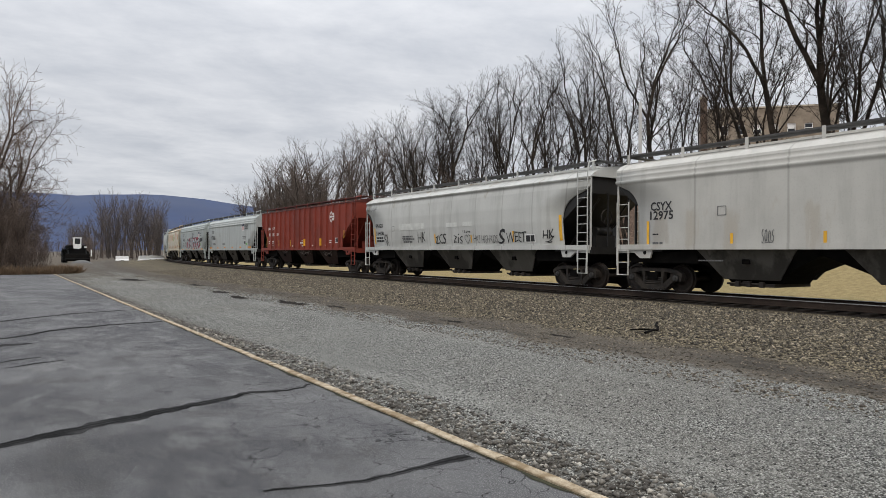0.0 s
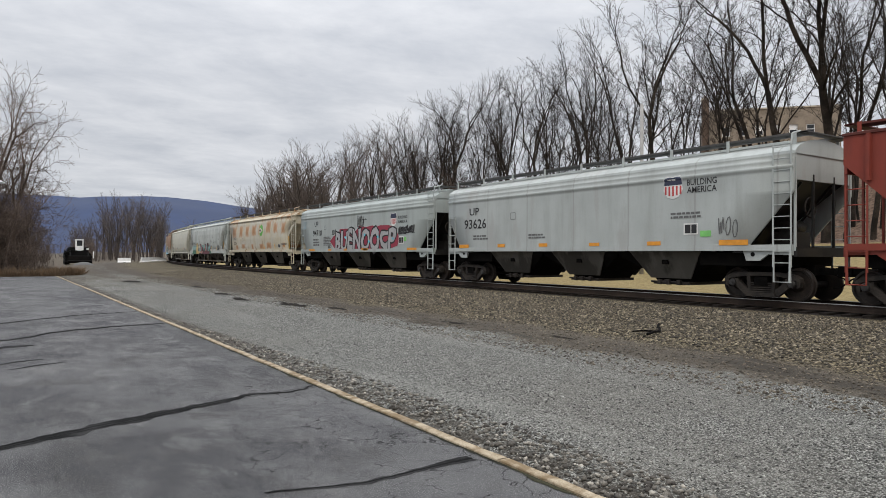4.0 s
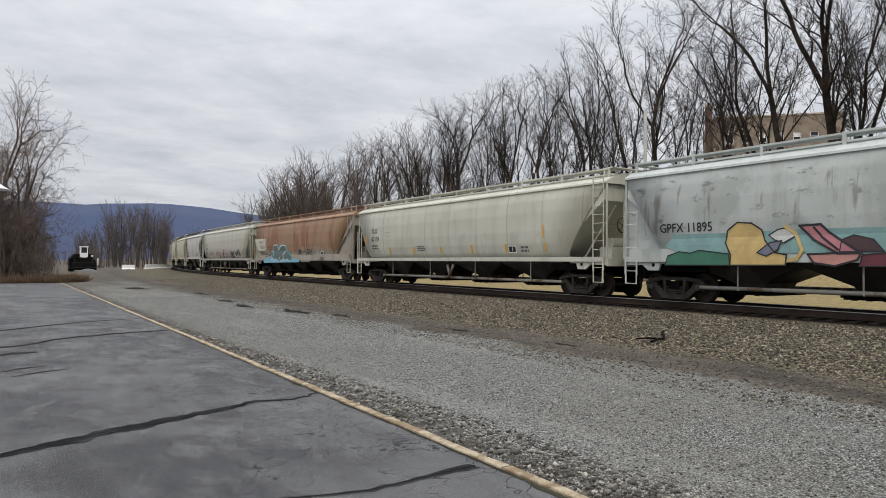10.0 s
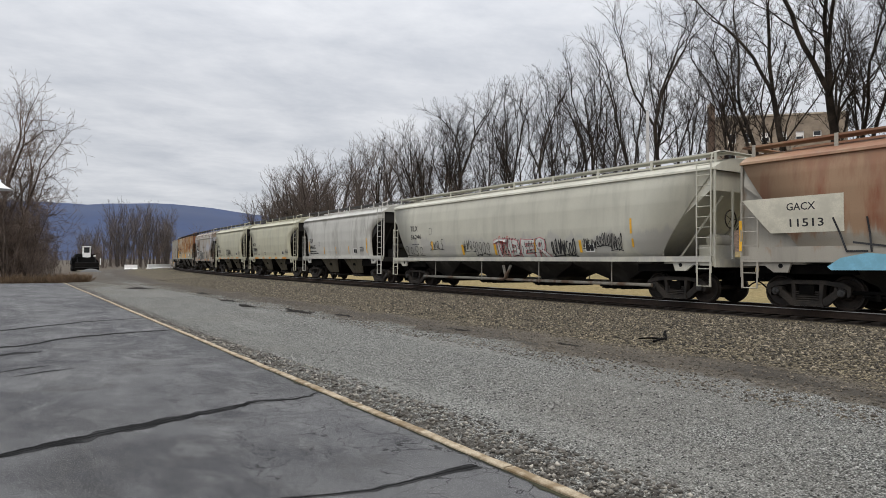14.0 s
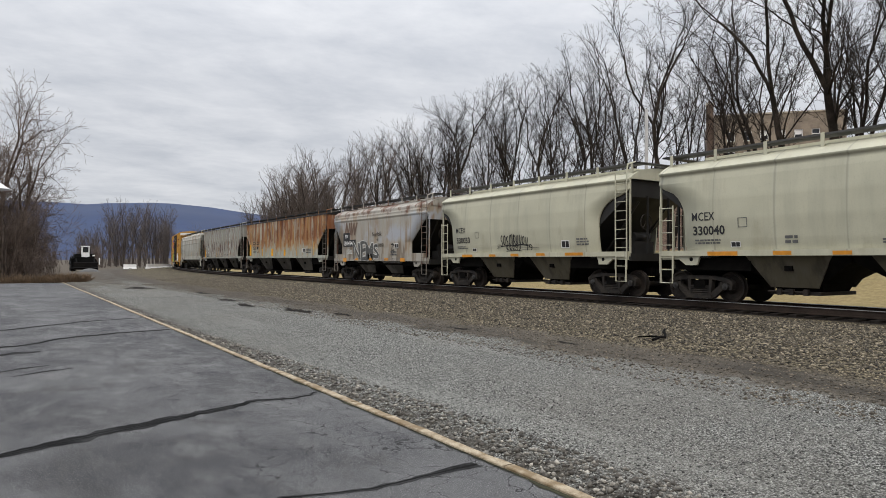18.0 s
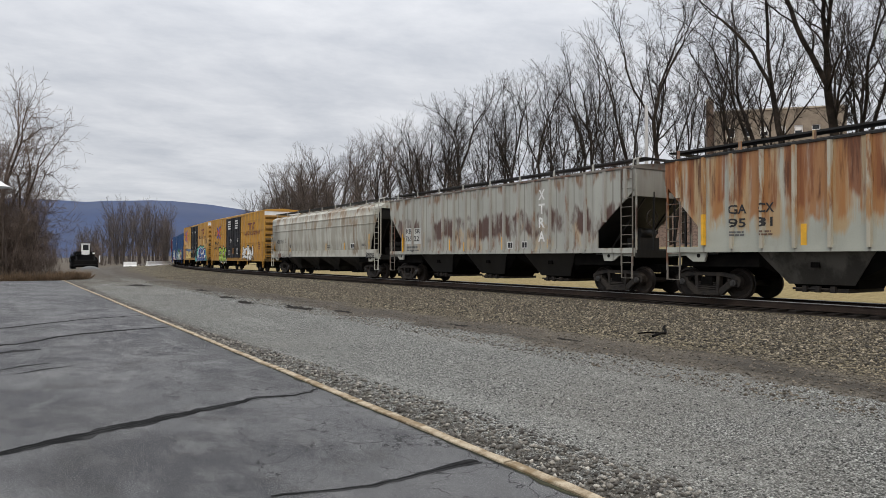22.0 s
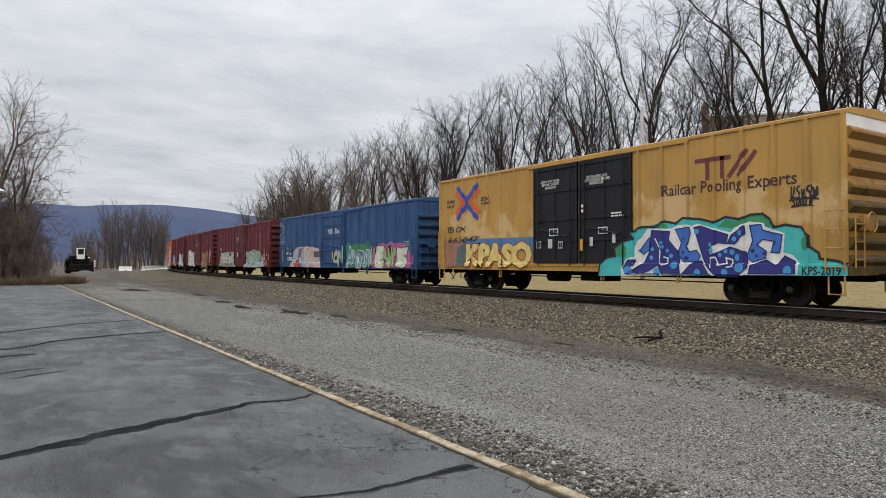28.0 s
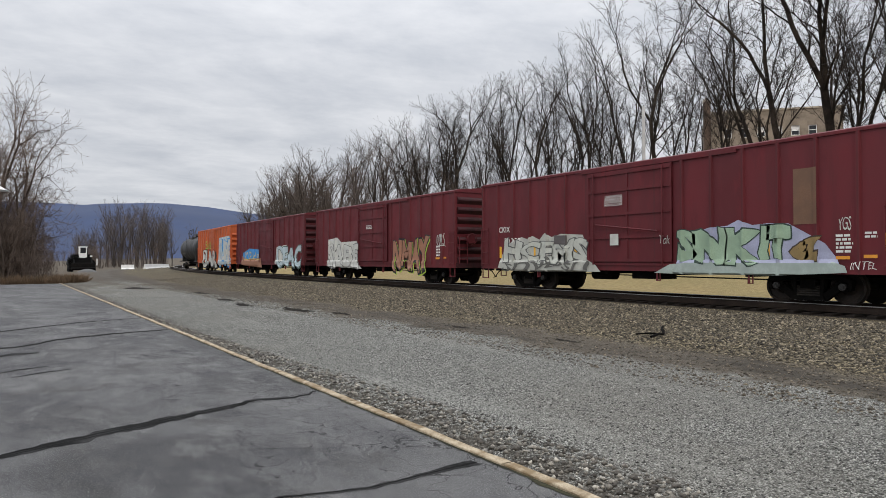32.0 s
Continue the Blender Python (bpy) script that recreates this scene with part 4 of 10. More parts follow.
PROFILES = {
    "round": [(1.44, 1.45), (1.52, 1.9), (1.57, 2.5), (1.57, 3.1), (1.52, 3.7), (1.46, 3.97), (1.515, 3.985), (1.515, 4.05), (1.3, 4.2), (0.95, 4.38), (0.5, 4.46), (0.0, 4.5)],
    "stripe": [(1.55, 1.45), (1.55, 3.62), (1.575, 3.64), (1.575, 3.72), (1.53, 3.74), (1.555, 3.84), (1.555, 3.9), (1.5, 3.92), (1.52, 4.02), (1.5, 4.1), (1.28, 4.26), (0.9, 4.4), (0.5, 4.47), (0.0, 4.5)],
    "rib": [(1.53, 1.5), (1.53, 4.26), (1.57, 4.27), (1.57, 4.33), (1.1, 4.42), (0.5, 4.48), (0.0, 4.5)],
    "pellet": [(1.3, 1.4), (1.45, 1.62), (1.54, 2.0), (1.58, 2.5), (1.58, 3.2), (1.53, 3.7), (1.44, 4.05), (1.5, 4.07), (1.48, 4.14), (1.2, 4.3), (0.7, 4.45), (0.0, 4.5)],
    "stave": [(1.4, 1.5), (1.5, 1.7), (1.57, 2.3), (1.58, 3.2), (1.6, 3.22), (1.57, 3.25), (1.54, 3.7), (1.56, 3.72), (1.52, 3.75), (1.47, 4.04), (1.45, 4.15), (1.2, 4.32), (0.6, 4.46), (0.0, 4.5)],
}


def cut_shape(kind, z, depth):
    """How far the side sheet stops short of the end at height z."""
    if kind == "omega":      # a tall rounded opening
        k = (z - 2.55) / 1.0
        return depth * (1 if k <= 0 else math.sqrt(max(0, 1 - k * k)) if k < 1 else 0)
    if kind == "bevel":      # straight down, then a sloping corner
        return depth * min(1, max(0, (3.55 - z) / 1.35))
    if kind == "corner":     # a short slope cut off the lower corner
        return depth * min(1, max(0, (3.0 - z) / 1.4))
    return depth * min(1, max(0, (4.1 - z) / 2.6))   # long slant


def hopper(name, label, rear, front, shape, body, dark=None, cut="omega", depth=1.35, bays=3, sill=None, grating=None, pipes=False, ribs=0, posts=9, deep=0.42, skirt=False, gusset=False, truck_in=1.25, bay_mat=None, rib_at=None, low=None, rib_mat=None, fittings=None, roof_mat=None, end_mat=None):
    prof = PROFILES[shape]
    c = Car(name, label, rear, front, prof)
    dark, sill, grating = dark or body, sill or body, grating or (body if pipes is True or skirt and pipes else M_GALV)
    fittings = fittings or sill
    H = c.half
    z0 = prof[0][1]
    eave = 4.05 if shape != "rib" else 4.28
    # side sheets with the end openings cut in them
    levels = sorted({z for w, z in prof if z <= eave} | ({3.55, 2.2} if cut == "bevel" else {3.0, 1.6} if cut == "corner" else set()) | {z0 + 0.16 * k for k in range(int((eave - z0) / 0.16))})
    for s in (-1, 1):
        bm, prev = B(), None
        for z in levels:
            w, e = side_x(prof, z), H - 0.05 - cut_shape(cut, z, depth)
            e2 = H - 0.05 - cut_shape(cut, z, depth * 0.75)
            n = 10
            ring = [bm.verts.new((s * w, -e + (e + e2) * k / n, z)) for k in range(n + 1)]
            ring2 = [bm.verts.new((s * (w - 0.05), -e + (e + e2) * k / n, z)) for k in (0, n)]
            if prev:
                for k in range(n):
                    f = bm.faces.new((prev[0][k], prev[0][k + 1], ring[k + 1], ring[k]))
                    f.smooth = shape not in ("rib",)
                for k, q in ((0, 0), (n, 1)):
                    bm.faces.new((prev[0][k], ring[k], ring2[q], prev[1][q]))
                bm.faces.new((prev[1][0], prev[1][1], ring2[1], ring2[0]))
            prev = (ring, ring2)
        bmesh.ops.recalc_face_normals(bm, faces=bm.faces)
        part("side_sheet", bm, body, c.root)
        if gusset:
            for e in (-1, 1):
                d = depth if e < 0 else depth * 0.75
                part("end_sheet", prism(B(), [(e * (H - 0.06), 1.42), (e * (H - 0.06), 4.08), (e * (H - 0.12), 4.08), (e * (H - 0.16 - d), 1.42)], "x", s * 1.36 - 0.02, s * 1.36 + 0.02), dark, c.root)
    # inner hold with its sloping end sheets; near-black dark paint carries the recess's shade
    bm, prev = B(), None
    for z in (z0 - 0.02, 1.9, 2.6, 3.3, 3.45, eave):
        w = side_x(prof, z) - 0.06
        e = H - 0.16 - (2.75 * min(1, max(0, (3.45 - z) / 2.1)))
        ring = [bm.verts.new(p) for p in ((-w, -e, z), (w, -e, z), (w, e, z), (-w, e, z))]
        if prev:
            for k in range(4):
                bm.faces.new((prev[k], prev[(k + 1) % 4], ring[(k + 1) % 4], ring[k]))
        prev = ring
    bmesh.ops.recalc_face_normals(bm, faces=bm.faces)
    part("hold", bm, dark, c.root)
    # roof
    bm, prev = B(), None
    arc = [(s * w, z) for s in (-1,) for w, z in prof if z >= eave - 0.06] + [(w, z) for w, z in reversed(prof) if z >= eave - 0.06 and w > 0]
    for y in (-H + 0.03, H - 0.03):
        ring = [bm.verts.new((x, y, z)) for x, z in arc]
        if prev:
            for k in range(len(arc) - 1):
                bm.faces.new((prev[k], prev[k + 1], ring[k + 1], ring[k]))
        prev = ring
        bm.faces.new(ring if y > 0 else ring[::-1])
    bmesh.ops.recalc_face_normals(bm, faces=bm.faces)
    part("roof", bm, roof_mat or body, c.root)
    # roof hatch trough and running boards
    part("hatch_cover", box(B(), -0.3, 0.3, -H + 0.9, H - 0.9, 4.46, 4.58), roof_mat or body, c.root)
    for s in (-1, 1):
        comb = [(1.14, 4.59), (1.14, 4.645)]
        for k in range(9):
            x = 1.11 - 0.058 * k
            comb += [(x, 4.645 if k in (0, 8) else 4.635), (x, 4.605), (x - 0.03, 4.605), (x - 0.03, 4.635)]
        comb += [(0.6, 4.645), (0.6, 4.59)]
        part("running_board", prism(B(), [(s * p, q) for p, q in comb], "y", -H - 0.1, H + 0.1), grating, c.root, "steel grating walkway")
    for k in range(posts):
        y = (-H + 0.25) + (2 * H - 0.5) * k / (posts - 1)
        for s in (-1, 1):
            part("board_bracket", box(B(), s * 1.14 - 0.012, s * 1.14 + 0.012, y - 0.05, y + 0.05, 4.24, 4.66), sill, c.root)
    for s in (-1, 1):
        part("end_running_board", box(B(), -1.14, 1.14, s * (H - 0.2), s * (H + 0.12), 4.6, 4.63), grating, c.root)
    # side sills
    low = low or (1.28 if shape in ("pellet", "stave") else 1.4)
    for s in (-1, 1):
        bm = B()
        box(bm, s * 1.52 - 0.05, s * 1.52 + 0.05, -H + 0.1, H - 0.1, low, low + 0.17)
        if skirt:
            box(bm, s * 1.52 - 0.047, s * 1.52 + 0.047, -H + 0.35, H - 0.35, low + 0.17, max(low + 0.42, z0 + 0.1))
            c.profile = [(1.575, low), (1.575, max(low + 0.42, z0 + 0.1))] + [q for q in prof if q[1] > max(low + 0.42, z0 + 0.1)]
        part("side_sill", bm, sill, c.root)
        for e in (-1, 1):
            bm = B()
            prism(bm, [(e * (H - 0.1), low), (e * (H - 1.55), low), (e * (H - 1.45), low - 0.28), (e * (H - 1.05), low - 0.28), (e * (H - 0.8), low - 0.1), (e * (H - 0.1), low - 0.12)], "x", s * 1.46 - 0.04, s * 1.46 + 0.04)
            part("bolster_plate", bm, sill, c.root)
            # black disc for the jacking hole, the hole's shade given by colour
            part("jacking_hole_disc", rod(B(), (s * 1.498, e * (H - 1.25), low - 0.1), (s * 1.505, e * (H - 1.25), low - 0.1), 0.065, 10), M_BLACKPAINT, c.root)
    # upper end sheets in the body's paint
    if end_mat:
        for e in (-1, 1):
            wt = side_x(prof, eave - 0.02) - 0.02
            part("end_sheet", prism(B(), [(-wt, eave), (-wt, 3.32), (wt, 3.32), (wt, eave)], "y", e * (H - 0.13), e * (H - 0.06)), end_mat, c.root)
    # end platforms, corner posts, braces
    for e in (-1, 1):
        bm = B()
        box(bm, -1.46, 1.46, e * (H - 0.1), e * (H - 1.9), low - 0.06, low + 0.02)
        box(bm, -1.46, 1.46, e * (H - 0.1), e * (H - 0.02), low - 0.16, low + 0.1)
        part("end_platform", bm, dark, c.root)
        # dark box added to close the bright gap above the truck
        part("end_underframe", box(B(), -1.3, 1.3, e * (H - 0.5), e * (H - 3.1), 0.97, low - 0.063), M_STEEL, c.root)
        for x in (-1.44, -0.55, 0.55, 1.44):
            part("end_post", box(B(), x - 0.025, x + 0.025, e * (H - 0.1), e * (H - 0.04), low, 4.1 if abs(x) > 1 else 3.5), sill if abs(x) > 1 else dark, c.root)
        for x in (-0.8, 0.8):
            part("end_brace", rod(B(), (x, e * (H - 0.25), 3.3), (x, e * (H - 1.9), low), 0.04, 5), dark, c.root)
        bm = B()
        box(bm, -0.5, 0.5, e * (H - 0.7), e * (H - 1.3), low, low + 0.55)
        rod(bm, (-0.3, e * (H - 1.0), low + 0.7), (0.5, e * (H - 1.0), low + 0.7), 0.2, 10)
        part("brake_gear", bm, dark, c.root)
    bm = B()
    ring = [(-0.55 + 0.28 * math.cos(a), -H + 0.14, 2.6 + 0.28 * math.sin(a)) for a in [2 * math.pi * k / 14 for k in range(15)]]
    pipe(bm, ring, 0.022, 5)
    for k in range(0, 14, 3):
        rod(bm, (-0.55, -H + 0.14, 2.6), ring[k], 0.014, 4)
    part("brake_wheel", bm, M_FRAME, c.root)
    # ladders at the corners
    for s in (-1, 1):
        for e in (-1, 1):
            if s == e:
                ladder(c.root, s * 1.56, e * (H - 0.62), e * (H - 0.12), 0.95, 4.3, 11, fittings)
            else:
                ladder(c.root, s * 1.56, e * (H - 0.62), e * (H - 0.12), 0.85, 3.0, 6, fittings)
            stirrup(c.root, s * 1.56, e * (H - 0.6), e * (H - 0.15), 0.55, low, fittings)
            if s == e:
                part("grab_rail", pipe(B(), [(s * 1.56, e * (H - 0.12), 4.25), (s * 1.5, e * (H - 0.12), 4.55), (s * 1.12, e * (H - 0.12), 4.66)], 0.025, 5), sill, c.root)
    # ribs of ribbed cars
    for k in range(ribs):
        step = (2 * H - 1.1) / (ribs - 1)
        y = -H + 0.55 + step * k + (0 if rib_at is None else (c.y(rib_at) + H - 0.55 + step / 2) % step - step / 2)
        short = max(0, (depth - (H - abs(y))) / depth)
        zb = z0 if short <= 0 else 3.55 - 1.35 * (1 - short) + 0.02
        for s in (-1, 1):
            bm = B()
            prism(bm, [(s * 1.53, y - 0.055), (s * 1.635, y - 0.042), (s * 1.635, y + 0.042), (s * 1.53, y + 0.055)], "y", zb, 4.26)
            for v in bm.verts:
                v.co = (v.co.x, v.co.z, v.co.y)
            bmesh.ops.recalc_face_normals(bm, faces=bm.faces)
            part("side_rib", bm, rib_mat or body, c.root)
        c.ribs.append((y, 0.042, 0.055, 0.105))
    # outlet bays under the car
    span = 2 * (H - 2.5)
    for k in range(bays):
        y = -span / 2 + span * (k + 0.5) / bays
        w = span / bays * 0.5
        bm = B()
        prev = None
        vee = shape in ("pellet", "stave")
        drop = 0.1 if vee else 0.18
        for z, hw, hy in ((low + 0.02, 1.32, w), (low - drop, 1.28, w * 0.97), (0.66, 0.85, 0.48 if vee else 0.42 * w), (deep, 0.7, 0.4 if vee else 0.38 * w)):
            ring = [bm.verts.new(p) for p in ((-hw, y - hy, z), (hw, y - hy, z), (hw, y + hy, z), (-hw, y + hy, z))]
            if prev:
                for i in range(4):
                    bm.faces.new((prev[i], prev[(i + 1) % 4], ring[(i + 1) % 4], ring[i]))
            prev = ring
        bm.faces.new(prev)
        bmesh.ops.recalc_face_normals(bm, faces=bm.faces)
        # near-black puts the shade between the side plates into the colour
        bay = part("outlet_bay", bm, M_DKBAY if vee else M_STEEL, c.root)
        if not vee:
            for s in (-1, 1):
                bm = B()
                outer = [bm.verts.new(p) for p in ((s * 1.36, y - 0.72 * w, low), (s * 1.36, y + 0.72 * w, low), (s * 0.98, y + 0.4 * w, 0.52), (s * 0.98, y - 0.4 * w, 0.52))]
                inner = [bm.verts.new((v.co.x - s * 0.04, v.co.y, v.co.z)) for v in outer]
                bm.faces.new(outer)
                bm.faces.new(inner[::-1])
                for i in range(4):
                    bm.faces.new((outer[i], outer[(i + 1) % 4], inner[(i + 1) % 4], inner[i]))
                bmesh.ops.recalc_face_normals(bm, faces=bm.faces)
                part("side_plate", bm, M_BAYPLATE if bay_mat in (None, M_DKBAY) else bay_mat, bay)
                part("vibrator_bracket", box(B(), s * 1.21 - 0.06, s * 1.21 + 0.06, y - 0.11, y + 0.11, 0.98, 1.12), M_STEEL, bay)
        bm = B()
        box(bm, -0.95, 0.95, y - 0.7, y + 0.7, deep - 0.1, deep - 0.003)
        for q in (-0.35, 0.05, 0.4):
            box(bm, -1.06, -0.95, y + q - 0.06, y + q + 0.06, deep - 0.11, deep + 0.06)
        rod(bm, (-0.98, y - 0.34, deep - 0.02), (-0.98, y + 0.75, deep - 0.02), 0.035, 6)
        rod(bm, (-1.0, y + 0.2, deep - 0.02), (-0.8, y + 0.2, deep - 0.02), 0.08, 8)
        part("outlet_gate", bm, M_STEEL if vee else M_FRAME, bay)
    if pipes == "low":
        for s in (-1, 1):
            part("discharge_pipe", rod(B(), (s * 1.0, -H + 2.6, 0.5), (s * 1.0, H - 2.6, 0.5), 0.05, 8), M_STEEL, c.root)
    elif pipes:
        for s in (-1, 1):
            part("discharge_pipe", pipe(B(), [(s * 1.2, -H + 2.6, 0.5), (s * 1.2, 0.4, 0.5), (s * 1.3, 0.2, 0.75), (s * 1.3, 0, 1.1)], 0.06, 8), P_PIPE, c.root)
            part("discharge_pipe", pipe(B(), [(s * 1.3, 0.5, 1.1), (s * 1.3, 0.3, 0.62), (s * 1.2, 0.6, 0.5), (s * 1.2, H - 2.8, 0.5)], 0.06, 8), P_PIPE, c.root)
            for k in range(4):
                y = -H + 4.2 + (2 * H - 8.4) * k / 3
                part("pipe_hanger", rod(B(), (s * 1.4, y, 0.45), (s * 1.4, y, 1.3), 0.025, 5), P_PIPE, c.root)
    add_common(c, H - truck_in, False)
    return c


def boxcar(name, label, rear, front, eave, body, doors, door_mat, end_mat=None, gear=None, ribs=18, sill=0.9, cap=None, bars=(), roof_mat=None, belts=()):
    """doors: (mark, mark) of each leaf, from the rear."""
    prof = [(1.5, sill), (1.5, eave), (1.3, eave + 0.06), (0, eave + 0.16)]
    c = Car(name, label, rear, front, prof)
    H, root = c.half, c.root
    end_mat, gear, roof_mat = end_mat or body, gear or body, roof_mat or body
    bm = B()
    box(bm, -1.5, 1.5, -H + 0.06, H - 0.06, sill + 0.12, eave)
    part("body", bm, body, root)
    bm = B()
    prism(bm, [(-1.54, eave), (-1.3, eave + 0.07), (0, eave + 0.17), (1.3, eave + 0.07), (1.54, eave), (1.54, eave - 0.08), (-1.54, eave - 0.08)], "y", -H + 0.02, H - 0.02)
    part("roof", bm, roof_mat, root)
    lo, hi = min(c.y(d) for p in doors for d in p), max(c.y(d) for p in doors for d in p)
    for s in (-1, 1):
        part("side_sill", box(B(), s * 1.5 - 0.03, s * 1.5 + 0.03, -H + 0.06, H - 0.06, sill, sill + 0.2), body, root)
        for k in range(ribs):
            y = -H + 0.12 + (2 * H - 0.24) * k / (ribs - 1)
            if lo - 0.15 < y < hi + 0.15:
                continue
            bm = B()
            prism(bm, [(s * 1.5, y - 0.07), (s * 1.565, y - 0.04), (s * 1.565, y + 0.04), (s * 1.5, y + 0.07)], "y", sill + 0.15, eave - 0.08)
            for v in bm.verts:
                v.co = (v.co.x, v.co.z, v.co.y)
            bmesh.ops.recalc_face_normals(bm, faces=bm.faces)
            part("side_post", bm, body, root)
            if s < 0:
                c.ribs.append((y, 0.04, 0.07, 0.065))
        for z in belts:
            if s < 0:
                c.belts.append((z, 0.035, 0.047))
            for a, b in ((-H + 0.1, lo - 0.1), (hi + 0.1, H - 0.1)):
                part("belt_rail", box(B(), s * 1.5 - 0.045, s * 1.5 + 0.045, a, b, z - 0.035, z + 0.035), body, root)
    c.belts.append((sill + 0.13, 0.14, 0.063))
    # plug doors with frames, bars and handles
    for s in (-1, 1):
        for a, b in doors:
            ya, yb = sorted((c.y(a), c.y(b)))
            bm = B()
            box(bm, s * 1.5 - 0.05, s * 1.5 + 0.05, ya + 0.02, yb - 0.02, sill + 0.3, eave - 0.18)
            door = part("plug_door", bm, door_mat, root)
            if s < 0:
                c.leaves.append((ya, yb, 0.092))
            bm = B()
            for z in (sill + 0.36, sill + 1.15, sill + 1.95, (sill + eave) / 2 + 0.95, eave - 0.28):
                box(bm, s * 1.55 - 0.04, s * 1.55 + 0.04, ya + 0.04, yb - 0.04, z - 0.05, z + 0.05)
            for y in (ya + 0.06, yb - 0.06, (ya + yb) / 2):
                box(bm, s * 1.55 - 0.03, s * 1.55 + 0.03, y - 0.04, y + 0.04, sill + 0.32, eave - 0.2)
            part("door_frame", bm, door_mat, door)
            bm = B()
            for y in (ya + 0.35, yb - 0.35):
                rod(bm, (s * 1.63, y, sill + 0.2), (s * 1.63, y, eave - 0.2), 0.025, 6)
            rod(bm, (s * 1.64, ya + 0.5, sill + 1.3), (s * 1.64, yb - 0.5, sill + 1.6), 0.03, 6)
            part("lock_rod", bm, door_mat, door)
        for z in (sill + 0.22, eave - 0.12):
            part("door_track", box(B(), s * 1.53 - 0.03, s * 1.53 + 0.03, lo - 2.2, hi + 0.3, z - 0.04, z + 0.04), body, root)
    # corrugated ends
    for e in (-1, 1):
        k = 0
        z = sill + 0.35
        while z < eave - 0.45:
            bm = B()
            prism(bm, [(e * (H - 0.06), z - 0.17), (e * (H + 0.06), z), (e * (H + 0.05), z + 0.07), (e * (H - 0.06), z + 0.17)], "x", -1.42, 1.42)
            part("end_rib", bm, end_mat, root)
            z += 0.47
        if cap:
            part("end_panel", box(B(), -1.5, 1.5, e * (H - 0.06), e * (H - 0.045), eave - 0.42, eave), cap, root, "white end panel")
        part("end_sill", box(B(), -1.5, 1.5, e * (H - 0.08), e * (H + 0.05), sill, sill + 0.24), end_mat, root)
        for s in (-1, 1):
            ladder(root, s * 1.58, e * (H - 0.55), e * (H - 0.08), sill + 0.1, sill + 1.75, 4, gear, 0.03)
            stirrup(root, s * 1.53, e * (H - 0.5), e * (H - 0.1), 0.42, sill, gear)
            bm = B()
            for z in (sill + 0.4, sill + 0.85, sill + 1.3):
                rod(bm, (s * 1.4, e * (H + 0.1), z), (s * 0.95, e * (H + 0.1), z), 0.02, 5)
            for x in (1.4, 0.95):
                rod(bm, (s * x, e * (H + 0.1), sill + 0.2), (s * x, e * (H + 0.1), sill + 1.5), 0.02, 5)
            part("end_ladder", bm, gear, root)
    bm = B()
    ring = [(-0.75 + 0.26 * math.cos(a), -H - 0.2, sill + 1.35 + 0.26 * math.sin(a)) for a in [2 * math.pi * k / 14 for k in range(15)]]
    pipe(bm, ring, 0.02, 5)
    box(bm, -0.95, -0.55, -H - 0.16, -H + 0.05, sill + 1.15, sill + 1.55)
    part("brake_wheel", bm, gear, root)
    # underframe
    bm = B()
    for y in (-4.2, -1.6, 1.2, 3.8):
        box(bm, -1.4, 1.4, y - 0.08, y + 0.08, sill - 0.12, sill + 0.1)
    box(bm, -1.2, -0.4, -1.0, 0.2, 0.55, 0.9)
    rod(bm, (-0.9, 1.2, 0.68), (-0.9, 2.2, 0.68), 0.2, 10)
    rod(bm, (-1.1, -6, 0.62), (-1.1, 6, 0.7), 0.02, 4)
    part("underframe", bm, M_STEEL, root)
    for y in (-4.4, -1.2, 4.6):
        stirrup(root, -1.48, y, y + 0.12, sill - 0.3, sill, gear)
    add_common(c, H - 2.65, darkened=True)
    return c

RUST, RUST2 = (0.2, 0.075, 0.03), (0.13, 0.055, 0.03)
P_PALEGREY = paint("grey_car_paint", (0.490, 0.482, 0.447), [((0.42, 0.39, 0.34), 0.25, 1.2, 0.25, 1.4, 2.6, 1)], dirt=0.22, panel=2.9)
P_HOPB = paint("pale_grey_car_paint", (0.491, 0.497, 0.475), [((0.3, 0.26, 0.2), 0.15, 0.9, 0.4, 3.6, 4.6, 2)], dirt=0.26, panel=1.9)
P_RED = paint("boxcar_red_paint", (0.225, 0.043, 0.028), [((0.165, 0.038, 0.027), 0.3, 0.9, 0.3, 1.4, 4.5, 3)], grime=(0.12, 0.036, 0.027), dirt=0.24, panel=1.88, line_dark=0.2)
P_HOPH = paint("blue_grey_car_paint", (0.426, 0.458, 0.448), [((0.38, 0.39, 0.38), 0.2, 1.2, 0.3, 1.4, 4.3, 4)], dirt=0.25, panel=2.6)
P_HOPI = paint("light_grey_car_paint", (0.375, 0.416, 0.406), [((0.36, 0.38, 0.37), 0.15, 1.0, 0.3, 1.4, 4.3, 5)], dirt=0.25)
TAN_MID = (107.5 + 90.45) / 2
TAN_RUST = ((103.57, 3.18, 0.5, 0.48), (101.8, 3.15, 0.48, 0.42), (99.9, 3.2, 0.6, 0.45), (98.3, 3.2, 0.4, 0.42), (96.25, 3.4, 0.55, 0.5), (94.55, 3.26, 0.48, 0.4), (92.8, 3.18, 0.42, 0.4), (105.5, 3.15, 0.6, 0.46), (96.2, 1.9, 0.6, 0.24), (92.8, 1.9, 0.3, 0.18), (102.95, 1.9, 0.5, 0.2), (100.4, 1.85, 0.25, 0.22), (98.0, 1.84, 0.5, 0.2), (104.9, 1.8, 0.35, 0.2))
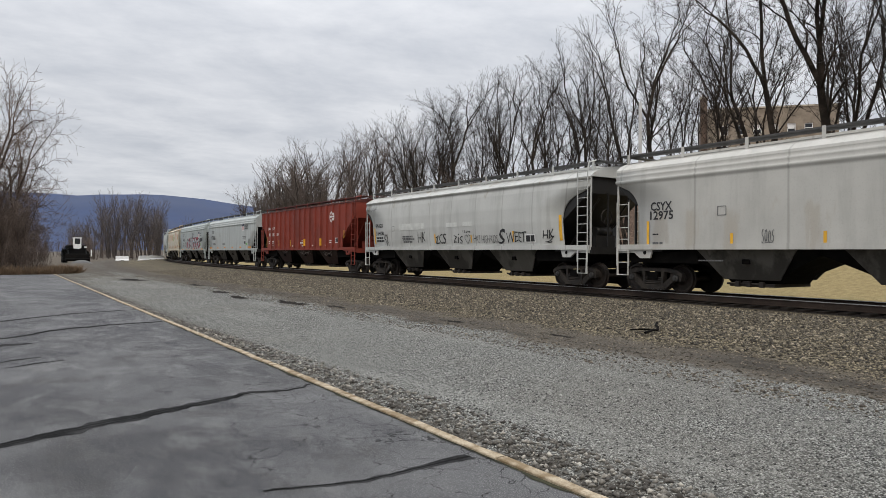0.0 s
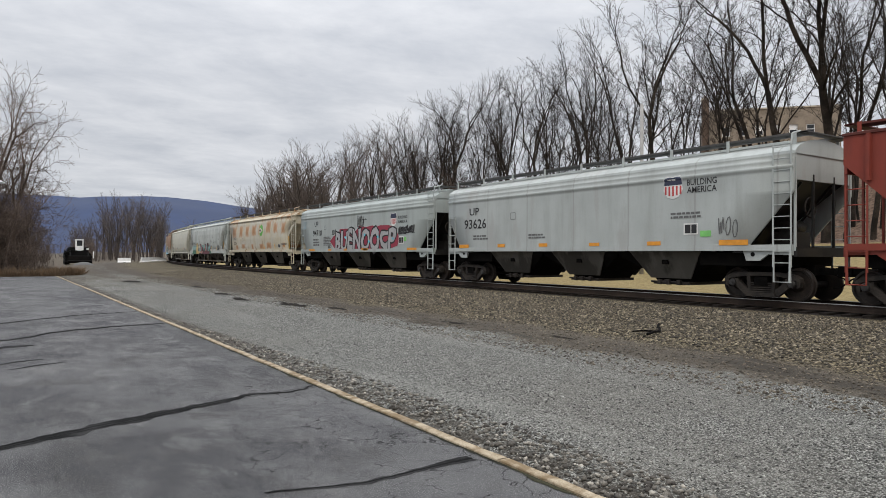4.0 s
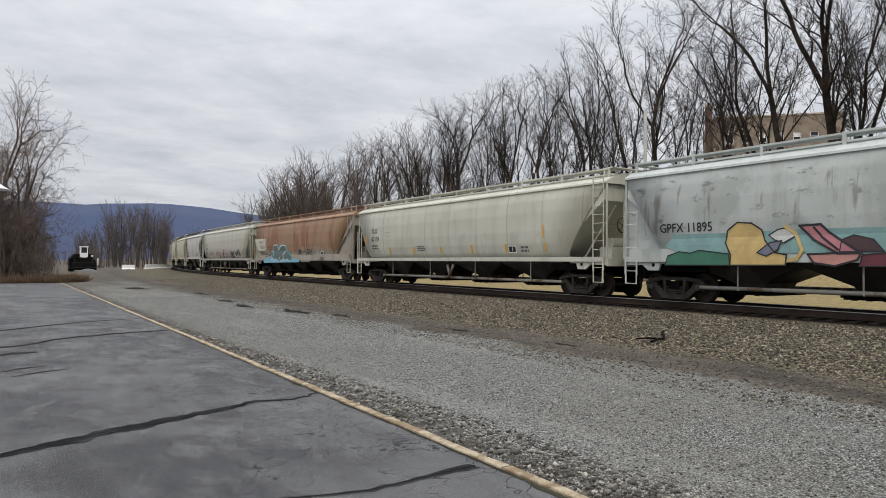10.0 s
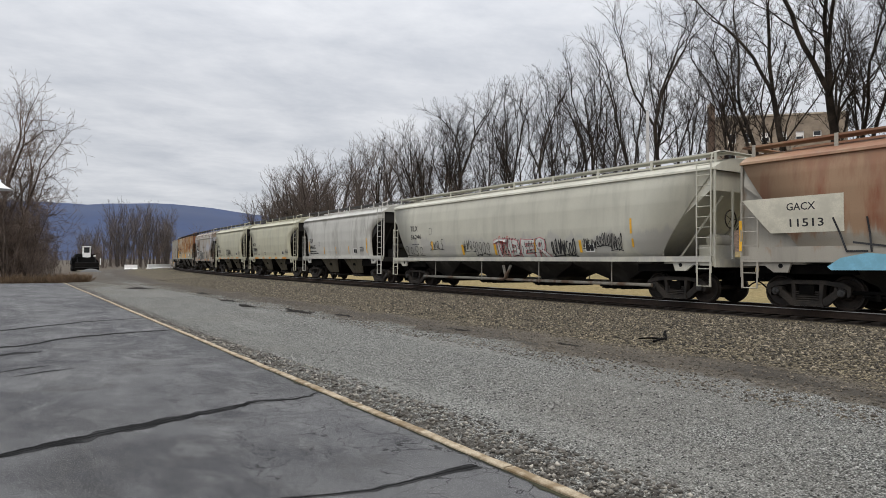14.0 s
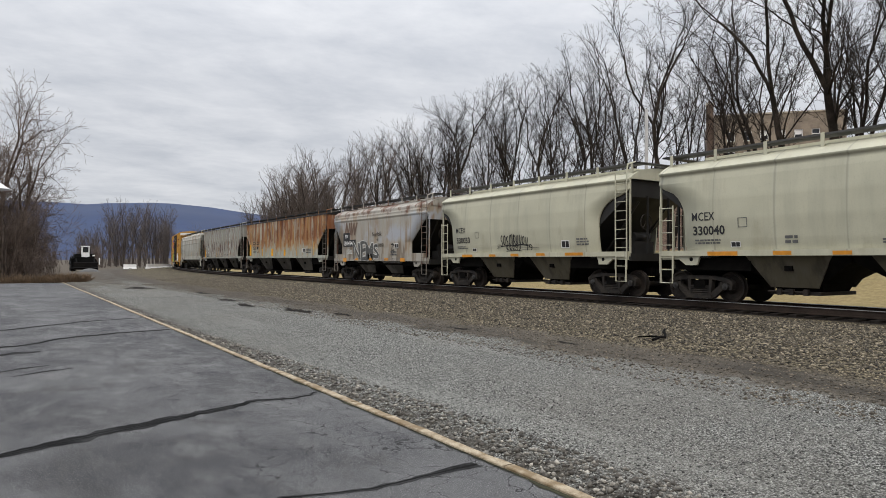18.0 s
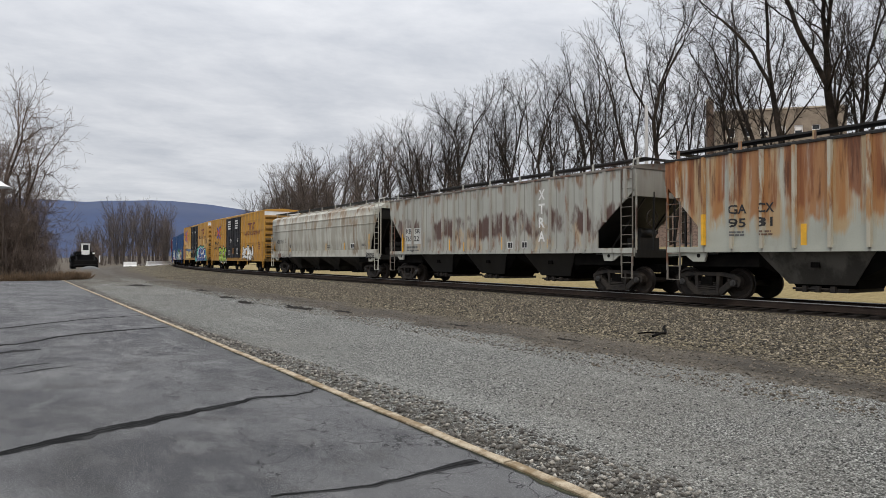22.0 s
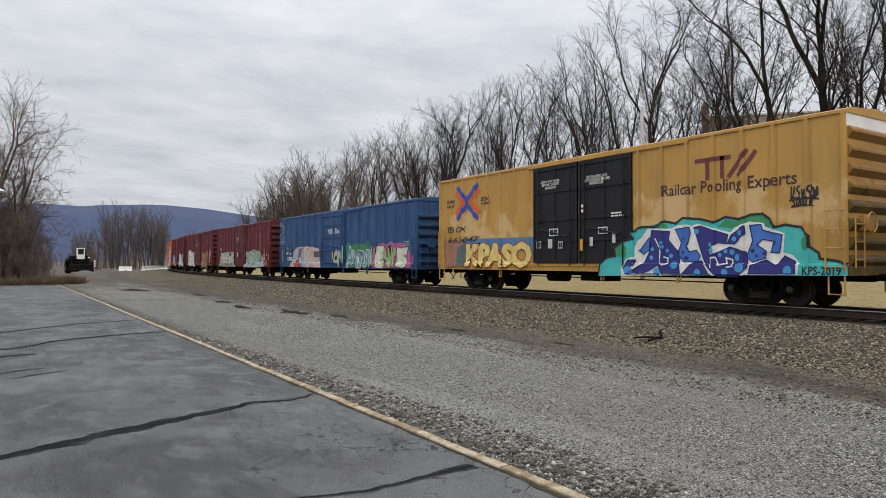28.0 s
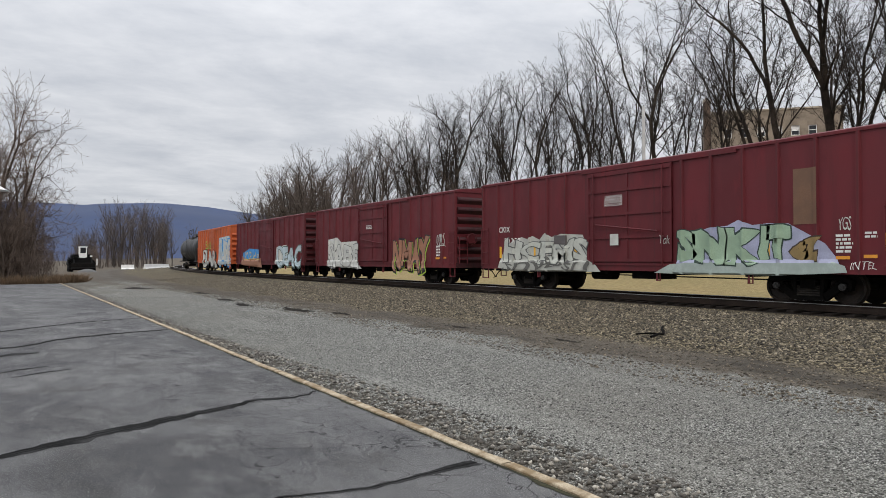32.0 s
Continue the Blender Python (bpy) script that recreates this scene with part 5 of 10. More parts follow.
P_TAN = paint("rusting_tan_paint", (0.535, 0.482, 0.362), [((0.36, 0.19, 0.08), 0.34, 1.1, 0.5, 3.75, 4.7, 7), (RUST, 0.16, 1.6, 0.7, 1.3, 2.2, 8), ((0.53, 0.51, 0.44), 0.5, 0.8, 0.8, 1.5, 4.0, 9)], dirt=0.25, panel=1.85, patches=[(m - TAN_MID, z, a, b) for m, z, a, b in TAN_RUST])
P_HOPE = paint("washed_grey_paint", (0.469, 0.501, 0.480), [((0.36, 0.39, 0.37), 0.35, 0.7, 0.5, 1.6, 3.9, 10), ((0.2, 0.21, 0.2), 0.1, 1.6, 3.5, 2.0, 4.0, 44), ((0.24, 0.23, 0.2), 0.14, 2.4, 0.3, 2.2, 3.6, 45)], dirt=0.3)
P_CLEANWHITE = paint("clean_off_white_paint", (0.533, 0.528, 0.451), [((0.45, 0.44, 0.39), 0.25, 0.9, 0.25, 1.3, 2.4, 11)], dirt=0.2, panel=2.2)
P_HOPC = paint("faded_brown_over_grey_paint", (0.265, 0.14, 0.085), [((0.33, 0.31, 0.26), 1.3, 0.25, 0.1, 0.9, 2.02, 12), ((0.23, 0.085, 0.045), 0.34, 0.8, 0.35, 2.2, 3.4, 13), ((0.32, 0.21, 0.13), 0.5, 0.9, 0.15, 1.9, 4.6, 14)], grime=(0.17, 0.125, 0.09))
P_HOPS = paint("grey_end_paint", (0.36, 0.335, 0.285), [((0.3, 0.2, 0.13), 0.2, 1.2, 0.5, 1.6, 4, 15)])
P_DUSTYWHITE = paint("dusty_off_white_paint", (0.502, 0.492, 0.417), [((0.4, 0.39, 0.36), 0.5, 0.9, 0.5, 1.3, 2.25, 16)], dirt=0.22)
P_PALEHOP = paint("pale_grey_hopper_paint", (0.513, 0.508, 0.470), [((0.36, 0.35, 0.32), 0.3, 0.8, 0.3, 1.4, 4, 17)], dirt=0.2, panel=2.1)
P_HOPF = paint("khaki_cream_paint", (0.492, 0.481, 0.369), [((0.42, 0.4, 0.3), 0.25, 1.0, 0.3, 1.4, 4, 18)], dirt=0.2, panel=1.9)
P_HOPG = paint("weathered_grey_paint", (0.39, 0.368, 0.322), [((0.33, 0.27, 0.2), 0.34, 1.4, 0.22, 1.4, 4.1, 19), ((0.4, 0.42, 0.46), 0.34, 0.5, 0.4, 2.3, 3.7, 36), ((0.2, 0.155, 0.11), 0.3, 2.2, 0.25, 1.2, 2.1, 46), ((0.27, 0.19, 0.12), 0.22, 2.4, 0.12, 1.9, 3.5, 52), (RUST2, 0.35, 1.5, 0.6, 3.9, 4.7, 20)])
P_HOPD = paint("rust_streaked_grey_paint", (0.4, 0.41, 0.355), [((0.42, 0.29, 0.15), 0.48, 1.6, 0.16, 1.95, 4.8, 22), ((0.34, 0.15, 0.05), 0.5, 2.0, 0.16, 2.3, 4.8, 21), ((0.22, 0.08, 0.032), 0.42, 2.6, 0.2, 2.7, 4.8, 34), ((0.11, 0.042, 0.022), 0.25, 3.4, 0.3, 2.9, 4.8, 47)], dirt=0.3, panel=0.929, line_dark=0.5)
P_RUSTGREY = paint("grey_paint_with_rust_patches", (0.395, 0.4, 0.36), [((0.46, 0.36, 0.24), 0.34, 0.9, 0.4, 1.6, 2.5, 24), ((0.2, 0.1, 0.055), 0.2, 2.2, 0.5, 1.5, 2.2, 40), ((0.075, 0.028, 0.021), 0.42, 0.75, 0.3, 2.15, 3.05, 23), ((0.2, 0.11, 0.06), 0.36, 2.0, 0.3, 3.95, 4.4, 29)], panel=0.95, line_dark=0.6)
P_RIBRUST = paint("rusty_cream_rib_paint", (0.44, 0.41, 0.33), [((0.36, 0.19, 0.07), 0.5, 3.0, 0.5, 2.2, 4.6, 63), ((0.2, 0.08, 0.035), 0.3, 3.0, 0.7, 2.6, 4.6, 64)], dirt=0.3)
P_RIBGREY = paint("scuffed_grey_rib_paint", (0.36, 0.352, 0.322), [((0.24, 0.15, 0.1), 0.3, 2.2, 0.6, 1.5, 3.4, 61)], dirt=0.3)
P_MOTTLED = paint("mottled_grey_green_paint", (0.475, 0.475, 0.42), [((0.33, 0.315, 0.265), 0.4, 1.7, 0.3, 1.4, 4.2, 25), ((0.27, 0.2, 0.13), 0.3, 1.1, 0.5, 3.2, 4.7, 42), ((0.22, 0.165, 0.11), 0.14, 1.6, 0.2, 1.4, 4.1, 43), ((0.17, 0.1, 0.055), 0.2, 1.6, 0.4, 3.9, 4.7, 26)], dirt=0.4, panel=1.9)
P_YEL = paint("golden_yellow_paint", (0.497, 0.271, 0.051), [((0.44, 0.235, 0.055), 0.4, 0.7, 0.3, 0.8, 5.1, 27)], grime=(0.24, 0.15, 0.055), dirt=0.4, panel=0.943, line_dark=0.45)
P_YEL2 = paint("faded_yellow_paint", (0.477, 0.270, 0.068), [((0.6, 0.42, 0.2), 0.45, 0.6, 0.5, 2.2, 3.4, 28)], grime=(0.25, 0.16, 0.07), dirt=0.4, panel=0.943, line_dark=0.45)
# Yellow ends: soot and the corrugations' shading are both in this colour.
P_YELEND = paint("sooty_shaded_yellow_paint", (0.27, 0.145, 0.035), [((0.1, 0.07, 0.03), 0.7, 0.9, 0.6, 0.8, 3.0, 29)], grime=(0.1, 0.07, 0.035), dirt=0.5)
P_DOOR = paint("black_door_paint", (0.011, 0.011, 0.013), [], grime=(0.022, 0.022, 0.025), dirt=0.4)
P_BLUE = paint("blue_paint", (0.026, 0.078, 0.205), [((0.035, 0.09, 0.21), 0.4, 0.6, 0.4, 2, 4.5, 30), ((0.03, 0.035, 0.04), 0.14, 2.8, 0.16, 1.5, 4.5, 37)], grime=(0.02, 0.035, 0.07), dirt=0.45, panel=1.103, line_dark=0.45)
# Darker copy of the blue side paint, for the ends.
P_BLUEEND = paint("dark_blue_end_paint", (0.016, 0.045, 0.11), [], grime=(0.008, 0.012, 0.02), dirt=0.7)
P_MAR = paint("maroon_paint", (0.13, 0.019, 0.025), [((0.1, 0.016, 0.021), 0.4, 0.8, 0.3, 0.8, 4.5, 31)], grime=(0.06, 0.016, 0.018), dirt=0.4, panel=1.035, line_dark=0.4)
# Darker copy of the maroon side paint, for the ends.
P_MAREND = paint("dark_maroon_end_paint", (0.05, 0.013, 0.016), [], grime=(0.012, 0.009, 0.009), dirt=0.7)
P_ORG = paint("orange_paint", (0.5, 0.11, 0.035), [], grime=(0.2, 0.07, 0.04), dirt=0.35)
P_TANK = paint("black_tank_paint", (0.025, 0.025, 0.026), [], grime=(0.06, 0.055, 0.05), dirt=0.4)
# Dark grey for roofs and walkways; in end recesses it paints in their shade.
P_DARKSHADE = paint("dark_grey_paint_and_end_shade", (0.02, 0.019, 0.018), [], grime=(0.007, 0.0065, 0.006), dirt=0.5)
P_REDROOF = paint("dark_red_roof_paint", (0.1, 0.026, 0.02), [], grime=(0.05, 0.018, 0.014), dirt=0.4)
# Red outlet plates, blackened in colour for the shade they hang in.
P_REDBAY = paint("shaded_red_bay", (0.022, 0.009, 0.008), [], grime=(0.014, 0.009, 0.008), dirt=0.6)
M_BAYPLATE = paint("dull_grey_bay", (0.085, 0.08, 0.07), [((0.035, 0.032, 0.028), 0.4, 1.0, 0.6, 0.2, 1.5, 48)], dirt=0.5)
# Bay grime on a colour darkened for the shade under the cars.
M_DKBAY = paint("grimy_shaded_bay", (0.036, 0.032, 0.028), [((0.012, 0.011, 0.0095), 0.5, 0.6, 0.5, 0.2, 1.4, 33)])

P_PIPE = paint("dusty_galvanised_pipe", (0.27, 0.26, 0.225), [((0.12, 0.07, 0.045), 0.3, 1.2, 0.6, 0.2, 1.4, 71)], dirt=0.5)
P_LADDER = paint("grimy_grey_ladder_paint", (0.16, 0.145, 0.125), [(RUST2, 0.3, 1.5, 0.6, 1.0, 4.7, 35)], dirt=0.5)

M_LTBAY = paint("dusty_grey_bay", (0.1, 0.088, 0.06), [((0.055, 0.048, 0.036), 0.35, 1.2, 0.3, 0.2, 1.4, 41)], dirt=0.4)

CARS = []
# rear end of each car on the moving scale of the train, whose zero passes the camera at 0 s
ENDS = [15.95, 34.75, 53.0, 70.75, 89.3, 107.5, 126.87, 147.5, 167.2, 187.9, 201.25, 214.12, 227.05, 239.7, 258.68, 277.08, 296.7, 317.4, 338.05, 360.15, 379.1, 397.9, 416.6, 434.6, 452.0]
G, Q = 1.15, 0.75


def fr(i, gap=G):
    return ENDS[i - 1] + gap


CARS.append(hopper("covered_hopper", "pale grey curved-side covered hopper with orange side marks", ENDS[0], -2.0, "stripe", P_PALEGREY, P_DARKSHADE, bays=3))
CARS.append(hopper("covered_hopper", "pale grey round-sided covered hopper with black tags along its foot", ENDS[1], fr(1), "round", P_HOPB, P_DARKSHADE, bays=3, bay_mat=M_DKBAY))
CARS.append(hopper("covered_hopper", "dull red ribbed covered hopper", ENDS[2], fr(2), "rib", P_RED, P_RED, cut="bevel", depth=1.9, ribs=18, rib_at=43.87, bays=3, grating=P_REDROOF, roof_mat=P_REDROOF, end_mat=P_RED, bay_mat=P_REDBAY))
CARS.append(hopper("covered_hopper", "light blue-grey covered hopper with a shield emblem", ENDS[3], fr(3), "stripe", P_HOPH, P_DARKSHADE, cut="corner", depth=1.25, bays=3, end_mat=P_HOPH))
CARS.append(hopper("covered_hopper", "light grey covered hopper with large silver graffiti on red", ENDS[4], fr(4), "stripe", P_HOPI, P_DARKSHADE, cut="corner", depth=1.3, bays=3, end_mat=P_HOPI))
CARS.append(hopper("covered_hopper", "tan covered hopper streaked with rust patches", ENDS[5], fr(5), "round", P_TAN, P_TAN, bays=3, bay_mat=M_DKBAY))
CARS.append(hopper("pellet_hopper", "long washed-out grey pellet hopper with coloured graffiti", ENDS[6], fr(6, Q), "pellet", P_HOPE, P_HOPE, cut="slant", depth=2.2, bays=4, pipes=True, skirt=True, gusset=True, truck_in=1.75))
CARS.append(hopper("pellet_hopper", "long clean off-white pellet hopper", ENDS[7], fr(7, Q), "pellet", P_CLEANWHITE, P_CLEANWHITE, cut="slant", depth=2.0, bays=4, pipes=True, truck_in=1.75))
CARS.append(hopper("pellet_hopper", "long faded brown pellet hopper with a grey lower side", ENDS[8], fr(8, Q), "pellet", P_HOPC, P_HOPS, cut="slant", depth=2.4, bays=5, sill=P_HOPS, pipes="low", skirt=True, gusset=True, truck_in=1.75))
CARS.append(hopper("pellet_hopper", "long dusty off-white pellet hopper with tags along its foot", ENDS[9], fr(9, Q), "pellet", P_DUSTYWHITE, P_DUSTYWHITE, cut="slant", depth=2.0, bays=4, pipes=True, truck_in=1.75))
CARS.append(hopper("covered_hopper", "short pale grey round-sided covered hopper", ENDS[10], fr(10), "round", P_PALEHOP, P_DARKSHADE, bays=2, posts=8, bay_mat=M_LTBAY))
CARS.append(hopper("covered_hopper", "short khaki-cream round-sided covered hopper", ENDS[11], fr(11), "round", P_HOPF, P_DARKSHADE, bays=2, posts=8, bay_mat=M_LTBAY))
CARS.append(hopper("covered_hopper", "short khaki-cream covered hopper with a black tag", ENDS[12], fr(12), "round", P_HOPF, P_DARKSHADE, bays=2, posts=8, bay_mat=M_LTBAY))
CARS.append(hopper("covered_hopper", "short weathered grey covered hopper with a black number panel", ENDS[13], fr(13), "stripe", P_HOPG, P_DARKSHADE, cut="bevel", depth=1.6, bays=2, posts=8, low=1.2, skirt=True, fittings=P_LADDER, grating=P_DARKSHADE, end_mat=P_HOPG))
CARS.append(hopper("covered_hopper", "ribbed grey covered hopper streaked with orange rust", ENDS[14], fr(14), "rib", P_HOPD, P_DARKSHADE, cut="bevel", depth=1.6, ribs=19, bays=3, fittings=P_LADDER, grating=P_DARKSHADE, roof_mat=P_DARKSHADE, bay_mat=M_DKBAY, end_mat=P_HOPD, rib_mat=P_RIBRUST))
CARS.append(hopper("covered_hopper", "ribbed grey covered hopper with dark rust patches", ENDS[15], fr(15), "rib", P_RUSTGREY, P_DARKSHADE, cut="bevel", depth=1.7, ribs=18, rib_at=274.5, bays=3, bay_mat=P_DARKSHADE, fittings=P_LADDER, grating=P_DARKSHADE, roof_mat=P_LADDER, end_mat=P_RUSTGREY, rib_mat=P_RIBGREY))
CARS.append(hopper("pellet_hopper", "mottled grey-green covered hopper with a rusty roof edge", ENDS[16], fr(16), "stave", P_MOTTLED, P_DARKSHADE, cut="slant", depth=1.3, bays=4, grating=P_DARKSHADE, skirt=True, truck_in=1.75))
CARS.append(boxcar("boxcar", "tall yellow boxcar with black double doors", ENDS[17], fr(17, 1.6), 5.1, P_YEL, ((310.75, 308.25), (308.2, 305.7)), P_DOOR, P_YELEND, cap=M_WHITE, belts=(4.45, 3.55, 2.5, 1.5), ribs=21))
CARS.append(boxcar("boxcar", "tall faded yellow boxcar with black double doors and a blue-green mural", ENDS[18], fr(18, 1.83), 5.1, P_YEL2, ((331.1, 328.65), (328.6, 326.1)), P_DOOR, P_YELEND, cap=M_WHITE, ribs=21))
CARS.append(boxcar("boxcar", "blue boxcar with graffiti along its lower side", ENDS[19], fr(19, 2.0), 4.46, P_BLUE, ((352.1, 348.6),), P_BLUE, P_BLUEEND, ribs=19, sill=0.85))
for i, lab in ((20, "maroon boxcar with pale silver graffiti"), (21, "maroon boxcar with pink and white graffiti"), (22, "maroon boxcar with blue and white graffiti")):
    a = ENDS[i] - 6.45
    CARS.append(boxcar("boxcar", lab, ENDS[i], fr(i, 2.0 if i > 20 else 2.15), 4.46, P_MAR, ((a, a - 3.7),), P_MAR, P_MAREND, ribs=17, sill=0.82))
CARS.append(boxcar("boxcar", "orange boxcar covered in pale graffiti", ENDS[23], fr(23, 2.0), 4.46, P_ORG, ((ENDS[23] - 6, ENDS[23] - 9.5),), P_ORG, P_ORG, ribs=15, sill=0.85))


def tank_car(rear, front):
    c = Car("tank_car", "black tank car with a domed end and roof platform", rear, front, [(1.5, 1), (1.5, 4)])
    H = c.half
    bm, prev, n = B(), None, 24
    for y, r in [(-H + 0.3, 0.35), (-H + 0.4, 0.85), (-H + 0.6, 1.25), (-H + 0.9, 1.48), (-H + 1.2, 1.52), (H - 1.2, 1.52), (H - 0.9, 1.48), (H - 0.6, 1.25), (H - 0.4, 0.85), (H - 0.3, 0.35)]:
        ring = [bm.verts.new((r * math.cos(2 * math.pi * k / n), y, 2.62 + r * math.sin(2 * math.pi * k / n))) for k in range(n)]
        if prev:
            for k in range(n):
                bm.faces.new((prev[k], prev[(k + 1) % n], ring[(k + 1) % n], ring[k])).smooth = True
        else:
            bm.faces.new(ring[::-1])
        prev = ring
    bm.faces.new(prev)
    bmesh.ops.recalc_face_normals(bm, faces=bm.faces)
    part("tank", bm, P_TANK, c.root)
    part("dome", rod(B(), (0, 0, 4.05), (0, 0, 4.55), 0.5, 14), P_TANK, c.root)
    bm = B()
    for s in (-1, 1):
        pipe(bm, [(s * 1.0, -1.6, 3.9), (s * 1.0, -1.6, 5.0), (s * 1.0, 1.6, 5.0), (s * 1.0, 1.6, 3.9)], 0.03, 5)
        pipe(bm, [(s * 1.0, -1.6, 4.5), (s * 1.0, 1.6, 4.5)], 0.025, 5)
    part("platform_rail", bm, P_TANK, c.root)
    for s in (-1, 1):
        part("platform", box(B(), s * 0.55, s * 1.05, -1.7, 1.7, 4.0, 4.06), M_GALV, c.root)
        ladder(c.root, s * 1.6, -0.25, 0.25, 1.0, 4.0, 9, P_TANK)
    for e in (-1, 1):
        part("end_platform", box(B(), -1.5, 1.5, e * (H - 0.05), e * (H - 1.9), 1.0, 1.12), P_TANK, c.root)
        part("cradle", box(B(), -1.3, 1.3, e * (H - 1.6), e * (H - 2.1), 1.1, 1.75), P_TANK, c.root)
    add_common(c, H - 1.75)
    return c


CARS.append(tank_car(ENDS[24], fr(24, 1.4)))

# ---- bare trees ----
class Wood:
    """Collects tapered tubes for one tree: thick wood apart from twigs."""
    def __init__(self):
        self.v, self.f = {"wood": [], "twig": []}, {"wood": [], "twig": []}

    def tube(self, kind, pts, radii, n):
        V, F = self.v[kind], self.f[kind]
        base = len(V)
        for i, p in enumerate(pts):
            d = (pts[min(i + 1, len(pts) - 1)] - pts[max(i - 1, 0)]).normalized()
            a = d.orthogonal().normalized()
            b = d.cross(a)
            for k in range(n):
                w = 2 * math.pi * k / n
                V.append(p + (a * math.cos(w) + b * math.sin(w)) * radii[i])
        for i in range(len(pts) - 1):
            for k in range(n):
                F.append((base + i * n + k, base + i * n + (k + 1) % n, base + (i + 1) * n + (k + 1) % n, base + (i + 1) * n + k))

    def mesh(self, kind, name, mat):
        me = mesh_from(name, self.v[kind], self.f[kind], True)
        me.materials.append(mat)
        return me


def grow(w, r, p, d, length, rad, level, form):
    """One limb from p along d: side shoots on its way, then it divides at its tip."""
    top, crook, rise, wide = form["top"], form["crook"], form["rise"], form["wide"]
    left = top - level
    steps = (9, 6, 4, 3, 2, 1)[level] if left else 1
    pts, rads = [p.copy()], [rad]
    for i in range(steps):
        k = crook * (0.8, 1.5, 2.4, 3.4, 3.8, 4.0)[level]
        d = (d + Vector((r.gauss(0, k), r.gauss(0, k), r.gauss(0, k * 0.6) + rise))).normalized()
        p = p + d * (length / steps)
        pts.append(p.copy())
        rads.append(max(form["tip"], rad * (1 - (0.36 if left else 0.6) * (i + 1) / steps)))
    w.tube("wood" if level < 2 else "twig", pts, rads, (8, 6, 4, 3, 3, 3)[level])
    if not left:
        return
    n = 2 + (r.random() < 0.35)
    spin = r.random() * 6.283
    for k in range(n):
        ang = r.uniform(0.7, 1.15) * wide * (1 if level else 0.8)
        side = d.orthogonal().normalized()
        side.rotate(Matrix.Rotation(spin + 6.283 * k / n + r.uniform(-0.5, 0.5), 3, d))
        grow(w, r, p, (d * math.cos(ang) + side * math.sin(ang)).normalized(), length * r.uniform(0.5, 0.68) * form["short"], rads[-1] * r.uniform(0.66, 0.86), level + 1, form)
    kids = form["kids"][level]
    low = form["low"] if level == 0 else 0.2
    for k in range(kids):
        u = low + (0.97 - low) * (k + r.random()) / kids
        i = min(int(u * steps), steps - 1)
        q = pts[i].lerp(pts[i + 1], u * steps - i)
        along = (pts[i + 1] - pts[i]).normalized()
        side = along.orthogonal().normalized()
        side.rotate(Matrix.Rotation(r.random() * 6.283, 3, along))
        ang = r.uniform(0.45, 0.95) * (0.75 + 0.6 * wide)
        grow(w, r, q, (along * math.cos(ang) + side * math.sin(ang)).normalized(), length * r.uniform(0.22, 0.44) * (1.25 - 0.45 * u) * form["short"], rads[i] * r.uniform(0.3, 0.5), level + 1, form)


def tree_meshes(seed, height, rad, stems=1, lean=0.06, twig=M_TWIG, bark=M_BARK, top=4, crook=0.05, rise=0.03, wide=0.36, kids=(3, 3, 4, 4), low=0.7, tip=0.007, trunk=0.5, short=0.95):
    """Bare tree with high forks; trunk: the share of its height below the first fork."""
    r, w = random.Random(seed), Wood()
    form = dict(top=top, crook=crook, rise=rise, wide=wide, kids=kids, low=low, tip=tip, short=short)
    for k in range(stems):
        a = r.random() * 6.283
        tilt = lean * (0.5 + r.random()) * (1 if stems == 1 else 2.2)
        d = Vector((math.cos(a) * tilt, math.sin(a) * tilt, 1)).normalized()
        off = 0.25 * (stems > 1)
        grow(w, r, Vector((math.cos(a) * off, math.sin(a) * off, -0.4)), d, height * trunk * (1 if k == 0 else r.uniform(0.65, 0.95)), rad * (1 if k == 0 else r.uniform(0.55, 0.85)), 0, form)
    # bring the crown's top to the height asked for
    peak = max(v.z for v in w.v["twig"])
    for kind in w.v:
        for v in w.v[kind]:
            v.z *= height / peak
    return w.mesh("wood", "trunk", bark), w.mesh("twig", "crown", twig)


def plant(name, label, group, meshes, x, y, turn, size, z=None, category="tree", tilt=0.0):
    """tilt: radians by which the whole tree leans along the track, towards +y."""
    e = new(name)
    tagged(e, label, category, group)
    e.matrix_basis = Matrix.Translation((x, y, ground_z(x, y) if z is None else z)) @ Matrix.Rotation(-tilt, 4, (0.8, 0.6, 0)) @ Matrix.Rotation(turn, 4, "Z") @ Matrix.Diagonal((size, size, size, 1))
    for nm, me in zip(("trunk", "crown"), meshes):
        part(nm, me, None, e)
    return e


def straw_mesh(seed):
    """A clump of thin dry blades leaning outwards."""
    r, V, F = random.Random(seed + 500), [], []
    for k in range(90):
        a, d = r.random() * 6.283, r.random() ** 0.6 * 0.55
        h, o = r.uniform(0.5, 1.25), r.uniform(0.1, 0.5)
        p = Vector((d * math.cos(a), d * math.sin(a), -0.05))
        q = p + Vector((o * math.cos(a + r.uniform(-1, 1)), o * math.sin(a), h))
        w = Vector((math.sin(a), -math.cos(a), 0)) * 0.012
        V += [p - w, p + w, p.lerp(q, 0.6) + w * 0.7 + Vector((0, 0, 0.1)), q, p.lerp(q, 0.6) - w * 0.7 + Vector((0, 0, 0.1))]
        F.append(tuple(range(5 * k, 5 * k + 5)))
    me = mesh_from("straw_tuft", V, F)
    me.materials.append(M_STRAW)
    return me


